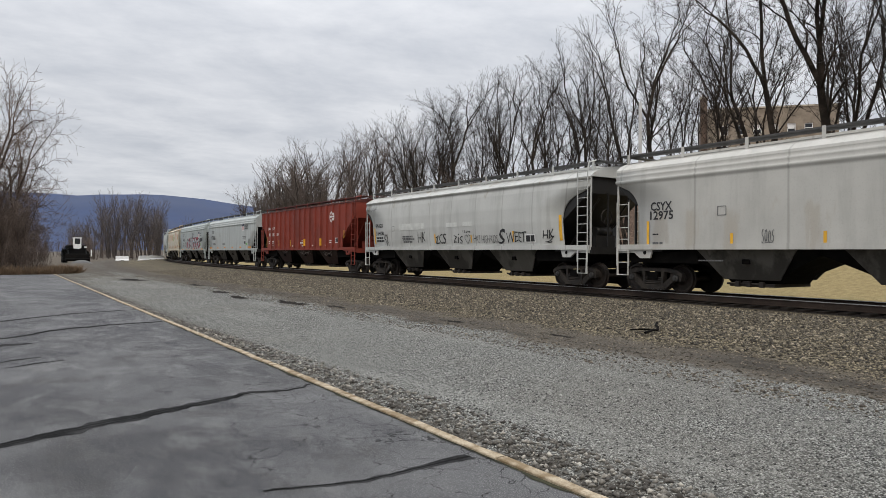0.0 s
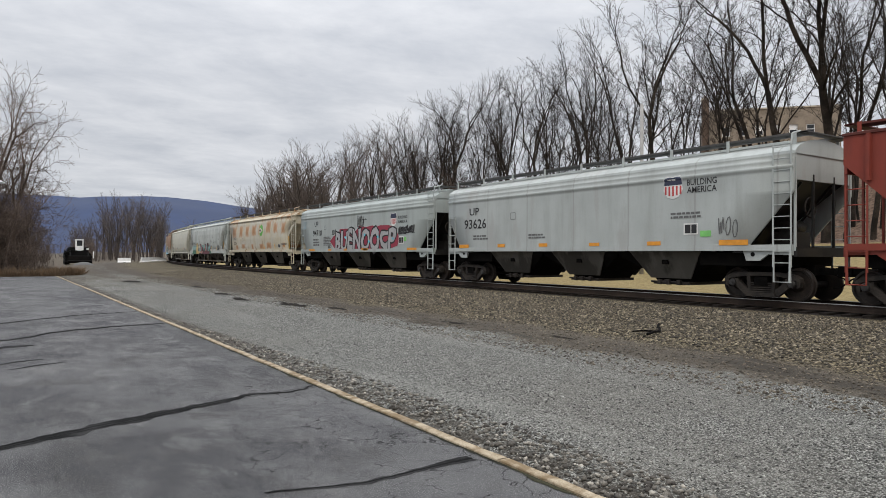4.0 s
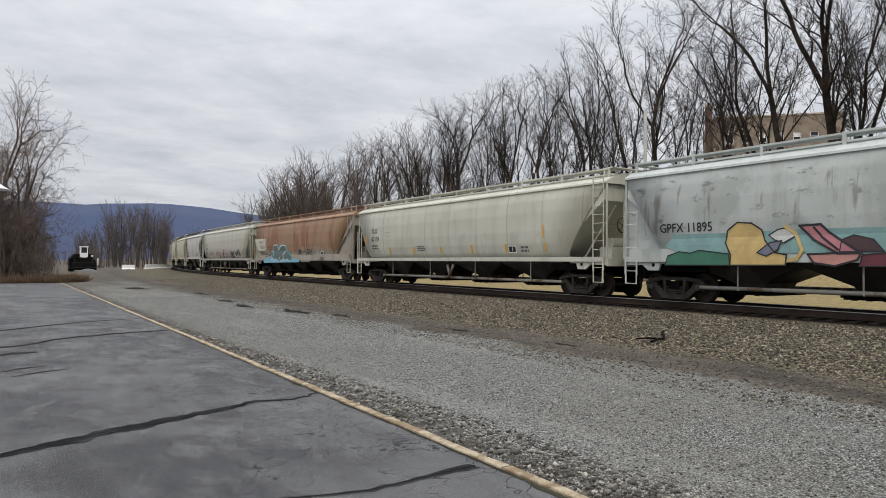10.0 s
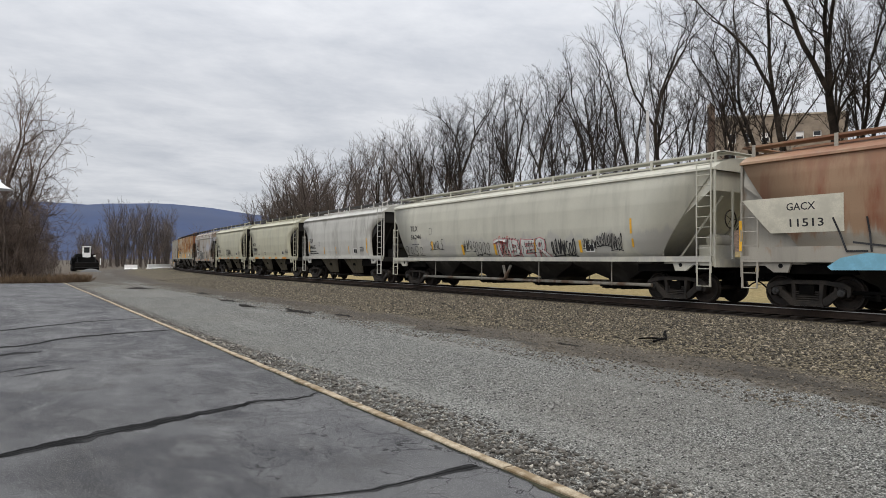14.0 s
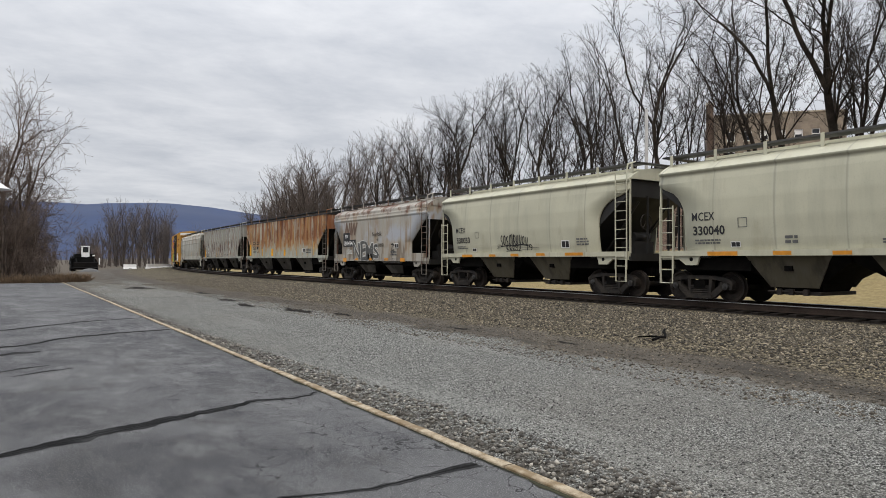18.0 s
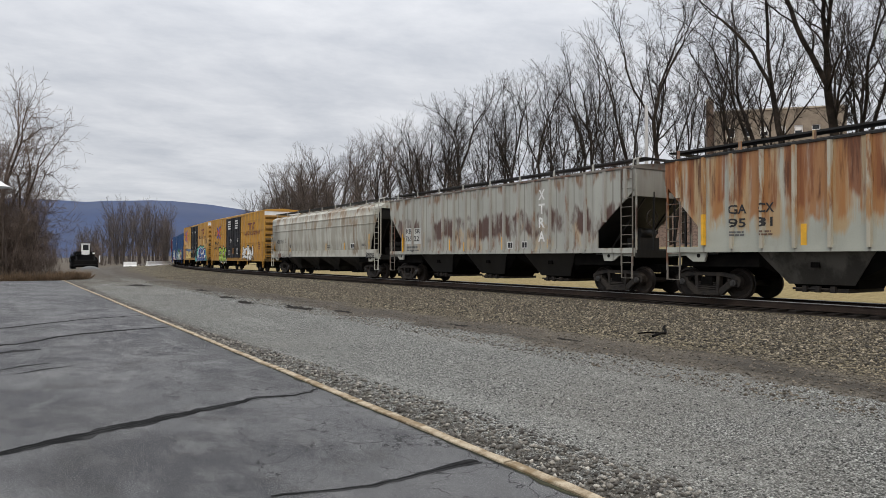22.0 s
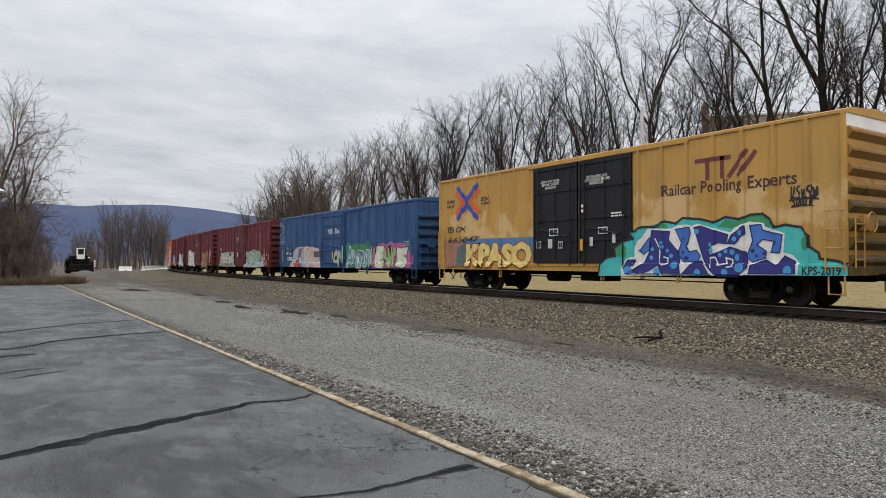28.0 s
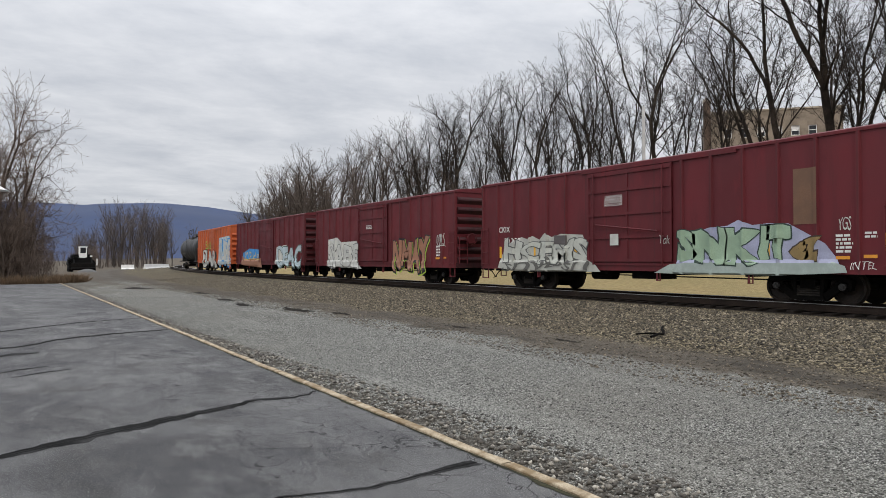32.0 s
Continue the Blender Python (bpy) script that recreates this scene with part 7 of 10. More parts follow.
def make_litter():
    """The crooked branch lying on the ballast, flat dark puddle mud, and bits of debris."""
    z = ground_z(-7.0, 9.7)
    b = thing("fallen_branch", "crooked dark branch lying on the ballast", "branch", at=(-7.3, 9.75, z))
    part("limb", pipe(B(), [(-0.5, -0.3, 0.03), (-0.15, -0.22, 0.06), (0.12, -0.12, 0.04), (0.3, 0.02, 0.09), (0.52, 0.25, 0.08), (0.7, 0.36, 0.12)], 0.028, 6), M_STEEL, b)
    part("side_twig", pipe(B(), [(0.0, -0.1, 0.05), (-0.2, 0.1, 0.05), (-0.42, 0.16, 0.04)], 0.018, 5), M_STEEL, b)
    r = random.Random(12)
    for x, y, w, l in ((-10.8, 22.0, 0.36, 1.3), (-11.6, 25.5, 0.3, 0.9), (-12.4, 44.5, 0.7, 1.8), (-10.2, 19.5, 0.2, 0.7), (-11.3, 29, 0.3, 1.2), (-10.6, 36, 0.4, 1.6), (-9.6, 14.0, 0.12, 0.6), (-9.3, 10.5, 0.08, 0.5)):
        bm, n = B(), 60
        pts = []
        for i in range(n):
            a = 2 * math.pi * i / n
            k = 0.8 + 0.7 * noise.noise((2.2 * math.cos(a) + x, 2.2 * math.sin(a), y)) + 0.35 * noise.noise((7 * math.cos(a) + x, 7 * math.sin(a), y))
            px, py = x + w * k * math.cos(a), y + l * k * math.sin(a)
            pts.append(bm.verts.new((px, py, ground_z(px, py) + 0.014)))
        bm.faces.new(pts).normal_update()
        bmesh.ops.triangulate(bm, faces=bm.faces[:])
        tagged(part("mud_patch", bm, M_MUD, None), "dark damp mud in a wheel rut", "mud", kind="structure")


M_MUD = plain("damp_mud", (0.015, 0.013, 0.011), 0.95, 0, 0.35, 3, 30, 0.6, None, 0.08)
make_litter()

# ---- lettering, marks and graffiti on the near side of the cars ----
BLACK, WHITE_INK, GREYINK = (0.018, 0.018, 0.02), (0.72, 0.72, 0.7), (0.12, 0.12, 0.12)
MAROONINK, REDINK, CRIMSON, PINKINK, CLAYINK = (0.14, 0.03, 0.035), (0.5, 0.05, 0.04), (0.28, 0.03, 0.055), (0.5, 0.2, 0.21), (0.33, 0.16, 0.1)
PALEINK, CREAM, PALEBLUE, PALEPINK = (0.55, 0.56, 0.53), (0.58, 0.55, 0.45), (0.45, 0.55, 0.6), (0.6, 0.45, 0.42)
CYANINK, TURQ, SKYINK, AZURE, NAVY, BLUEINK = (0.1, 0.5, 0.62), (0.06, 0.45, 0.44), (0.2, 0.46, 0.6), (0.06, 0.28, 0.62), (0.015, 0.02, 0.13), (0.08, 0.18, 0.35)
GREENINK, LIME, MINT, SLATEGREEN = (0.04, 0.26, 0.12), (0.35, 0.5, 0.06), (0.35, 0.55, 0.4), (0.1, 0.15, 0.14)
SANDINK, STRAWINK, BROWNINK, MAGENTA = (0.55, 0.4, 0.16), (0.68, 0.53, 0.18), (0.16, 0.1, 0.07), (0.4, 0.1, 0.25)


def word(c, words, m0, m1, z0, z1, col, bold=0.012, slant=0.0, lift=0.012):
    """Words stretched between two car marks and two heights."""
    h = z1 - z0
    cu = bpy.data.curves.new("lettering", "FONT")
    cu.body, cu.size, cu.offset, cu.resolution_u, cu.shear = words, 1.0, bold, 2, slant
    ob = bpy.data.objects.new("lettering", cu)
    me = bpy.data.meshes.new_from_object(ob)
    lo, hi = min(v.co.x for v in me.vertices), max(v.co.x for v in me.vertices)
    base, top = 0.0, max(v.co.y for v in me.vertices)
    bm = B()
    bm.from_mesh(me)
    bpy.data.objects.remove(ob)
    bpy.data.meshes.remove(me)
    bpy.data.curves.remove(cu)
    for v in bm.verts:
        v.co = (0, c.y(m0 + (m1 - m0) * (v.co.x - lo) / (hi - lo)), z0 + h * v.co.y / top)
    return tagged(c.skin(bm, ink(col), "lettering", lift), kind="stuff")


def tag(c, words, m0, m1, z0, z1, col, bold=-0.015, wild=0.3, seed=1, slant=0.15, lift=0.016):
    """A sprayed word between two car marks, its letters swelling and leaning as by hand."""
    cu = bpy.data.curves.new("tag", "FONT")
    cu.body, cu.size, cu.offset, cu.resolution_u, cu.shear, cu.space_character = words, 1.0, bold, 2, slant, 0.9
    ob = bpy.data.objects.new("tag", cu)
    bm = B()
    me = bpy.data.meshes.new_from_object(ob)
    bm.from_mesh(me)
    bpy.data.objects.remove(ob)
    bpy.data.meshes.remove(me)
    bpy.data.curves.remove(cu)
    bmesh.ops.subdivide_edges(bm, edges=[e for e in bm.edges if e.calc_length() > 0.1], cuts=2)
    for v in bm.verts:
        u, w = v.co.x, v.co.y
        v.co.x += wild * (0.3 * noise.noise((u * 1.6, w * 2.0, seed + 4.0)) + 0.25 * (w - 0.35) * noise.noise((u * 1.3, 9.0, seed)))
        v.co.y += wild * (0.55 * noise.noise((u * 1.7, w * 1.2, seed)) + 0.3 * noise.noise((u * 0.9, 5.0, seed)))
    xs, ys = [v.co.x for v in bm.verts], [v.co.y for v in bm.verts]
    lo, hi, base, top = min(xs), max(xs), min(ys), max(ys)
    for v in bm.verts:
        v.co = (0, c.y(m0 + (m1 - m0) * (v.co.x - lo) / (hi - lo)), z0 + (z1 - z0) * (v.co.y - base) / (top - base))
    return tagged(c.skin(bm, ink(col), "graffiti_tag", lift), kind="stuff")


def piece(c, words, m0, m1, z0, z1, fill, edge, bold=0.07, rim=0.035, wild=0.45, seed=1, slant=0.05, lift=0.018):
    """Fat outlined graffiti letters."""
    tag(c, words, m0 + 0.04, m1 - 0.04, z0 - 0.04, z1 + 0.04, edge, bold + rim, wild, seed, slant, lift)
    return tag(c, words, m0, m1, z0, z1, fill, bold, wild, seed, slant, lift + 0.007)


def frame_strip(c, m0, m1, z0, z1, w, col, name, lift=0.014):
    return c.stroke([(m0, z0), (m1, z0), (m1, z1), (m0, z1), (m0, z0)], w, col, name, lift)


def ring_pts(m, z, r, n=18, k=1.0):
    return [(m + r * math.cos(2 * math.pi * i / n), z + k * r * math.sin(2 * math.pi * i / n)) for i in range(n)]


def info_box(c, m0, m1, z0, z1):
    c.patch(m0, m1, z0, z1, WHITE_INK, "data_panel", 0.012)
    d, e = (m1 - m0), (z1 - z0)
    c.patch(m0 + 0.1 * d, m0 + 0.5 * d, z0 + 0.12 * e, z0 + 0.88 * e, BLACK, "data_panel", 0.017)
    c.patch(m0 + 0.56 * d, m0 + 0.92 * d, z0 + 0.12 * e, z0 + 0.88 * e, BLACK, "data_panel", 0.017)


def shield(c, m0, m1, z0, z1):
    """A striped shield emblem."""
    w, h = m1 - m0, z1 - z0

    def at(u, v):
        return (m0 + u * w, z0 + v * h)
    c.blob([at(*p) for p in ((0.5, 0), (0.8, 0.1), (1, 0.4), (0.95, 0.7), (1, 0.85), (0.85, 1), (0.5, 0.95), (0.15, 1), (0, 0.85), (0.05, 0.7), (0, 0.4), (0.2, 0.1))], WHITE_INK, "shield_emblem", 0.010)
    c.blob([at(*p) for p in ((0.04, 0.6), (0.96, 0.6), (0.94, 0.84), (0.83, 0.96), (0.5, 0.91), (0.17, 0.96), (0.06, 0.84))], (0.03, 0.035, 0.07), "shield_emblem", 0.014)
    for k in range(5):
        u = 0.12 + 0.19 * k
        c.blob([at(*p) for p in ((u - 0.04, 0.56), (u + 0.05, 0.56), (u + 0.05, 0.14 + 0.5 * (u - 0.5) ** 2), (u - 0.04, 0.14 + 0.5 * (u - 0.5) ** 2))], (0.5, 0.06, 0.06), "shield_stripe", 0.014)
    c.bars(m0 + 0.2 * w, z0 + 0.78 * h, 2, abs(w) * 0.6, abs(h) * 0.07, WHITE_INK)


def cross_emblem(c, m0, m1, z0, z1):
    """Two chevrons point to point, blue over orange."""
    w, h = m1 - m0, z1 - z0

    def line(pts, col, lift, k=0.13):
        c.stroke([(m0 + u * w, z0 + v * h) for u, v in pts], k * abs(h), col, "arrow_emblem", lift)
    line([(0.0, 0.78), (0.3, 0.52), (0.3, 0.48), (0.0, 0.22)], (0.62, 0.12, 0.03), 0.014, 0.16)
    line([(1.0, 0.8), (0.66, 0.52), (0.66, 0.48), (1.0, 0.2)], (0.62, 0.12, 0.03), 0.014, 0.16)
    line([(0.06, 0.96), (0.47, 0.58), (0.47, 0.42), (0.06, 0.04)], (0.03, 0.07, 0.42), 0.026)
    line([(0.56, 0.64), (0.94, 0.98)], (0.03, 0.07, 0.42), 0.026)
    line([(0.56, 0.36), (0.94, 0.02)], (0.03, 0.07, 0.42), 0.026)


def letter_emblem(c, m0, m1, z0, z1):
    """A dark red bar-and-arrow emblem."""
    w, h = m1 - m0, z1 - z0
    for pts in ([(0, 0.8), (0.58, 0.8)], [(0.2, 0.8), (0.2, 0.05)], [(0.46, 0.8), (0.46, 0.05)], [(0.58, 0.05), (0.86, 0.95)], [(0.74, 0.05), (1.0, 0.86)]):
        c.stroke([(m0 + u * w, z0 + v * h) for u, v in pts], 0.17 * abs(h), MAROONINK, "bar_emblem", 0.014)


def emblem(c, m, z, r):
    c.blob(ring_pts(m, z, r), WHITE_INK, "round_emblem", 0.010)
    c.blob(ring_pts(m, z, r * 0.78), (0.2, 0.05, 0.04), "round_emblem", 0.014)
    for d in ((1, 0), (0, 1)):
        c.stroke([(m - d[0] * r * 0.75, z - d[1] * r * 0.75), (m + d[0] * r * 0.75, z + d[1] * r * 0.75)], 0.09, WHITE_INK, "round_emblem", 0.018)
    c.blob(ring_pts(m, z, r * 0.3), WHITE_INK, "round_emblem", 0.020)


def green_disc(c, m, z, r):
    c.blob(ring_pts(m, z, r), (0.12, 0.42, 0.07), "round_emblem", 0.004)
    c.blob([(m + r * 0.98, z + 0.1), (m + r * 0.75, z + r * 0.5), (m + r * 0.2, z + r * 0.42), (m - r * 0.75, z), (m + r * 0.2, z - r * 0.42), (m + r * 0.75, z - r * 0.5), (m + r * 0.98, z - 0.1)], CREAM, "round_emblem", 0.008)
    c.bars(m + r * 0.85, z - 0.07, 1, r * 0.95, 0.15, (0.03, 0.05, 0.03), name="emblem_bars")


def bay_tag(c, m0, m1, z0, z1, seed):
    """A pale chalked squiggle across the sloped side plate of an outlet bay."""
    r = random.Random(seed)
    low, n, P = 1.4, 70, []
    turn = r.uniform(5, 7)
    for i in range(n + 1):
        u = i / n
        a = 2 * math.pi * turn * u
        P.append((c.y(m0 + (m1 - m0) * (u + 0.055 * math.cos(a) + 0.02 * math.sin(2.3 * a))), z0 + (z1 - z0) * (0.5 + 0.4 * math.sin(a * 1.07) * (0.6 + 0.4 * math.sin(9 * u + seed)))))
    bm = B()
    for k, ((ya, za), (yb, zb)) in enumerate(zip(P, P[1:])):
        d = Vector((yb - ya, zb - za))
        if d.length < 1e-5:
            continue
        d.normalize()
        q = Vector((-d.y, d.x)) * 0.014
        quad = ((ya + q.x, za + q.y), (yb + q.x, zb + q.y), (yb - q.x, zb - q.y), (ya - q.x, za - q.y))
        bm.faces.new([bm.verts.new((-(0.98 + 0.38 * (z - 0.52) / (low - 0.52)) - 0.012 - 0.0008 * (k % 7), y, z)) for y, z in quad])
    tagged(part("graffiti_tag", bm, ink((0.3, 0.27, 0.25)), c.root, "pale chalked squiggle"), kind="stuff")


def bind(car):
    """The painted marks that cars have in common, fitted to one car."""
    car.word = lambda *a, **k: word(car, *a, **k)
    car.tag = lambda *a, **k: tag(car, *a, **k)
    car.piece = lambda *a, **k: piece(car, *a, **k)
    car.mark = lambda m0, m1, z0, z1: car.patch(m0 + 0.17 * (m1 - m0), m1 - 0.17 * (m1 - m0), z0, z1, None, "conspicuity_mark", 0.016, M_YELLOW)
    car.reflector = lambda m0, m1, z0, z1: car.patch(m0, m1, z0, z1, None, "reflector", max(0.012, 1.58 - side_x(car.profile, z0)), M_ORANGE)
    car.blank = lambda m0, m1, z0, z1: car.patch(m0, m1, z0, z1, PALEINK, "painted_panel", 0.012)
    car.tan_panel = lambda m0, m1, z0, z1: car.patch(m0, m1, z0, z1, (0.16, 0.085, 0.05), "patched_panel", 0.008)
    car.plain_panel = lambda m0, m1, z0, z1: car.patch(m0, m1, z0, z1, (0.015, 0.03, 0.09), "number_panel", 0.018)
    car.green_tag = lambda m0, m1, z0, z1: car.patch(m0, m1, z0, z1, (0.2, 0.55, 0.15), "paper_tag", 0.014)
    car.type_box = lambda m0, m1, z0, z1: frame_strip(car, m0, m1, z0, z1, 0.02, GREYINK, "type_box")
    car.info_box = lambda m0, m1, z0, z1: info_box(car, m0, m1, z0, z1)
    car.shield = lambda m0, m1, z0, z1: shield(car, m0, m1, z0, z1)
    car.cross_emblem = lambda m0, m1, z0, z1: cross_emblem(car, m0, m1, z0, z1)
    car.letter_emblem = lambda m0, m1, z0, z1: letter_emblem(car, m0, m1, z0, z1)
    car.emblem = lambda m, z, r: emblem(car, m, z, r)
    car.green_disc = lambda m, z, r: green_disc(car, m, z, r)


for car in CARS:
    bind(car)

# grey hopper
CARS[0].word('CSYX', 14.42, 13.60, 2.66, 2.93, BLACK, bold=0.02)
CARS[0].word('12975', 14.44, 13.55, 2.37, 2.64, BLACK, bold=0.02)
CARS[0].type_box(11.99, 11.72, 2.41, 2.67)
CARS[0].mark(14.60, 14.45, 1.44, 2.32)
CARS[0].mark(11.60, 11.47, 1.43, 1.87)
CARS[0].mark(8.97, 8.84, 1.43, 1.87)
CARS[0].bars(14.34, 1.56, 2, 0.50, 0.081, GREYINK)
CARS[0].bars(8.50, 1.53, 2, 0.52, 0.025, GREYINK)
CARS[0].word('CAUTION', 10.22, 9.91, 1.49, 1.56, BLACK)
CARS[0].bars(14.34, 1.87, 1, 0.29, 0.044, BLACK)
CARS[0].scribble(10.63, 10.24, 1.58, 1.96, 4, 0.020, GREYINK, 0)
CARS[0].bars(12.63, 1.05, 1, 1.04, 0.040, GREYINK)

# pale grey hopper with tags
CARS[1].word('BNGX', 33.37, 32.51, 2.62, 2.84, BLACK)
CARS[1].word('31408', 33.34, 32.47, 2.21, 2.42, BLACK)
CARS[1].bars(33.31, 2.01, 2, 1.03, 0.093, BLACK)
CARS[1].type_box(31.52, 31.27, 2.41, 2.65)
CARS[1].mark(33.56, 33.38, 1.74, 2.60)
CARS[1].mark(27.39, 27.26, 1.74, 2.16)
CARS[1].mark(24.40, 24.29, 1.72, 2.06)
CARS[1].mark(21.47, 21.35, 1.72, 2.17)
CARS[1].mark(18.72, 18.48, 1.75, 2.71)
CARS[1].stroke([(24.63, 1.67), (24.82, 1.90), (24.80, 2.06), (24.69, 2.08), (24.63, 1.98), (24.55, 2.09), (24.42, 2.03), (24.42, 1.90), (24.63, 1.67)], 0.025, BLACK, "spray_line", 0.018)
CARS[1].word('I Love', 24.97, 24.40, 2.17, 2.30, BLACK)
CARS[1].blank(30.78, 28.27, 2.42, 2.75)
CARS[1].blank(26.33, 25.43, 2.47, 2.67)
CARS[1].blank(24.99, 24.20, 2.47, 2.67)
CARS[1].info_box(20.68, 20.06, 1.69, 2.02)
CARS[1].bars(30.38, 2.05, 3, 1.23, 0.081, GREYINK)
CARS[1].tag('HK', 28.94, 28.19, 1.77, 2.31, BLACK)
CARS[1].tag('zcs', 27.29, 26.36, 1.69, 2.17, BLACK, seed=2, bold=-0.01)
CARS[1].tag('zis', 25.76, 24.99, 1.69, 2.14, BLACK, seed=3, bold=-0.01)
CARS[1].tag('HK!', 24.17, 23.71, 1.69, 2.12, BLACK, seed=4)
CARS[1].tag('HIGH KIDS', 23.58, 22.45, 1.68, 2.05, BLACK, seed=5, wild=0.2)
CARS[1].tag('S', 22.42, 21.92, 1.65, 2.29, BLACK, seed=6, bold=0.01)
CARS[1].tag('WEET:', 21.86, 20.52, 1.66, 2.17, BLACK, seed=7, bold=-0.005)
CARS[1].tag('HK', 19.63, 18.98, 1.83, 2.23, BLACK, seed=8, bold=0.005)
CARS[1].tag('2', 19.53, 18.94, 1.67, 1.94, BLACK, seed=9, bold=0.005, slant=0.5)
CARS[1].tag('HX', 32.45, 31.93, 1.63, 2.29, BLACK, seed=3, bold=-0.01, slant=-0.2)
CARS[1].tag('xx cops', 34.59, 33.34, 3.48, 3.81, GREYINK, seed=4, wild=0.5, bold=-0.02)
CARS[1].bars(30.46, 2.06, 3, 0.9, 0.05, GREYINK)

# red hopper
CARS[2].word('BN', 51.28, 50.72, 2.95, 3.15, WHITE_INK, bold=0.02)
CARS[2].word('SF', 50.40, 49.84, 2.93, 3.14, WHITE_INK, bold=0.02)
CARS[2].word('42', 51.20, 50.80, 2.48, 2.71, WHITE_INK)
CARS[2].word('85', 50.38, 49.98, 2.47, 2.71, WHITE_INK)
CARS[2].word('83', 49.45, 49.06, 2.48, 2.70, WHITE_INK)
for m in (51.19, 50.40):
    CARS[2].bars(m, 2.05, 1, 0.42, 0.06, WHITE_INK)
    CARS[2].bars(m, 1.91, 1, 0.36, 0.06, WHITE_INK)
CARS[2].bars(50.38, 1.76, 1, 0.30, 0.04, WHITE_INK)
CARS[2].mark(51.68, 51.54, 1.66, 2.59)
CARS[2].mark(49.00, 48.88, 1.69, 2.16)
CARS[2].mark(46.60, 46.48, 1.67, 2.14)
CARS[2].mark(43.86, 43.73, 1.68, 2.16)
CARS[2].mark(41.10, 40.97, 1.69, 2.16)
CARS[2].mark(37.63, 37.51, 2.12, 2.64)
for m in (46.22, 44.39, 42.57, 40.4):
    CARS[2].patch(m, m - 0.21, 1.65, 1.75, (0.55, 0.5, 0.46), "paper_tag", 0.014)
CARS[2].bars(44.42, 2.06, 1, 0.3, 0.035, WHITE_INK)
CARS[2].bars(44.66, 1.91, 2, 0.68, 0.055, WHITE_INK)
CARS[2].info_box(38.84, 38.35, 1.85, 2.17)
CARS[2].bars(39.75, 1.97, 2, 0.64, 0.064, WHITE_INK)
bay_tag(CARS[2], 45.2, 43.5, 1.0, 1.42, 5)
bay_tag(CARS[2], 48.7, 47.7, 1.15, 1.4, 9)
bay_tag(CARS[2], 41.2, 39.9, 1.0, 1.35, 12)
CARS[2].emblem(39.38, 3.51, 0.36)

# blue-grey hopper
CARS[3].word('UP', 68.99, 68.27, 3.01, 3.33, BLACK)
CARS[3].word('93626', 69.38, 67.75, 2.42, 2.83, BLACK)
CARS[3].word('BUILDING', 57.53, 56.50, 3.41, 3.60, BLACK)
CARS[3].word('AMERICA', 57.53, 56.50, 3.18, 3.37, BLACK)
CARS[3].shield(58.41, 57.68, 3.02, 3.76)
CARS[3].reflector(69.77, 69.02, 1.56, 1.71)
CARS[3].reflector(66.92, 66.44, 1.57, 1.71)
CARS[3].reflector(64.32, 63.82, 1.58, 1.71)
CARS[3].reflector(61.62, 61.13, 1.58, 1.70)
CARS[3].reflector(59.04, 58.50, 1.58, 1.71)
CARS[3].reflector(56.42, 55.49, 1.56, 1.72)
CARS[3].info_box(57.65, 57.14, 1.90, 2.25)
CARS[3].bars(58.13, 2.53, 2, 1.41, 0.066, GREYINK)
CARS[3].type_box(66.07, 65.77, 2.72, 2.99)
CARS[3].bars(68.69, 2.04, 2, 1.17, 0.072, GREYINK)
CARS[3].bars(64.95, 2.02, 2, 1.09, 0.065, GREYINK)
CARS[3].green_tag(57.06, 56.69, 1.83, 2.01)
CARS[3].scribble(56.47, 55.77, 1.82, 2.37, 3, 0.030, GREYINK, 3)

# grey hopper with the silver mural
CARS[4].word('UP', 86.81, 86.19, 3.08, 3.41, BLACK)
CARS[4].word('94710', 87.06, 85.60, 2.45, 2.83, BLACK)
CARS[4].bars(87.01, 2.15, 3, 1.17, 0.104, GREYINK)
CARS[4].type_box(85.18, 84.90, 2.83, 3.08)
CARS[4].bars(85.31, 2.31, 6, 1.22, 0.059, GREYINK)
CARS[4].reflector(87.68, 86.72, 1.45, 1.58)
CARS[4].reflector(84.52, 84.03, 1.47, 1.59)
CARS[4].reflector(82.20, 81.73, 1.47, 1.59)
CARS[4].reflector(79.53, 79.05, 1.47, 1.59)
CARS[4].blob([(84.27, 2.06), (83.78, 2.37), (82.89, 2.60), (82.83, 2.80), (81.40, 2.81), (80.57, 2.63), (80.09, 2.90), (79.23, 2.82), (78.44, 2.89), (77.98, 2.79), (77.53, 2.87), (76.58, 2.85), (76.13, 2.77), (75.59, 2.43), (75.33, 2.08), (75.55, 1.72), (76.37, 1.56), (77.86, 1.46), (80.03, 1.49), (82.87, 1.46), (83.64, 1.66)], CRIMSON, "spray_paint", 0.011)
CARS[4].letters('BUENOOCP', 83.52, 75.82, 1.55, 2.66, (0.36, 0.365, 0.37), BLACK, fat=0.05, rim=0.075, slant=0.1, wild=0.3)
CARS[4].blob([(82.12, 2.27), (82.01, 2.38), (81.83, 2.28), (81.91, 2.16)], CYANINK, "spray_paint", 0.030)
CARS[4].blob([(79.50, 2.37), (79.40, 2.48), (79.25, 2.38), (79.32, 2.28)], CYANINK, "spray_paint", 0.030)
CARS[4].blob([(78.95, 1.97), (78.86, 2.07), (78.71, 1.98), (78.79, 1.88)], CYANINK, "spray_paint", 0.030)
CARS[4].blob([(77.86, 2.22), (77.77, 2.32), (77.64, 2.23), (77.70, 2.13)], CYANINK, "spray_paint", 0.030)
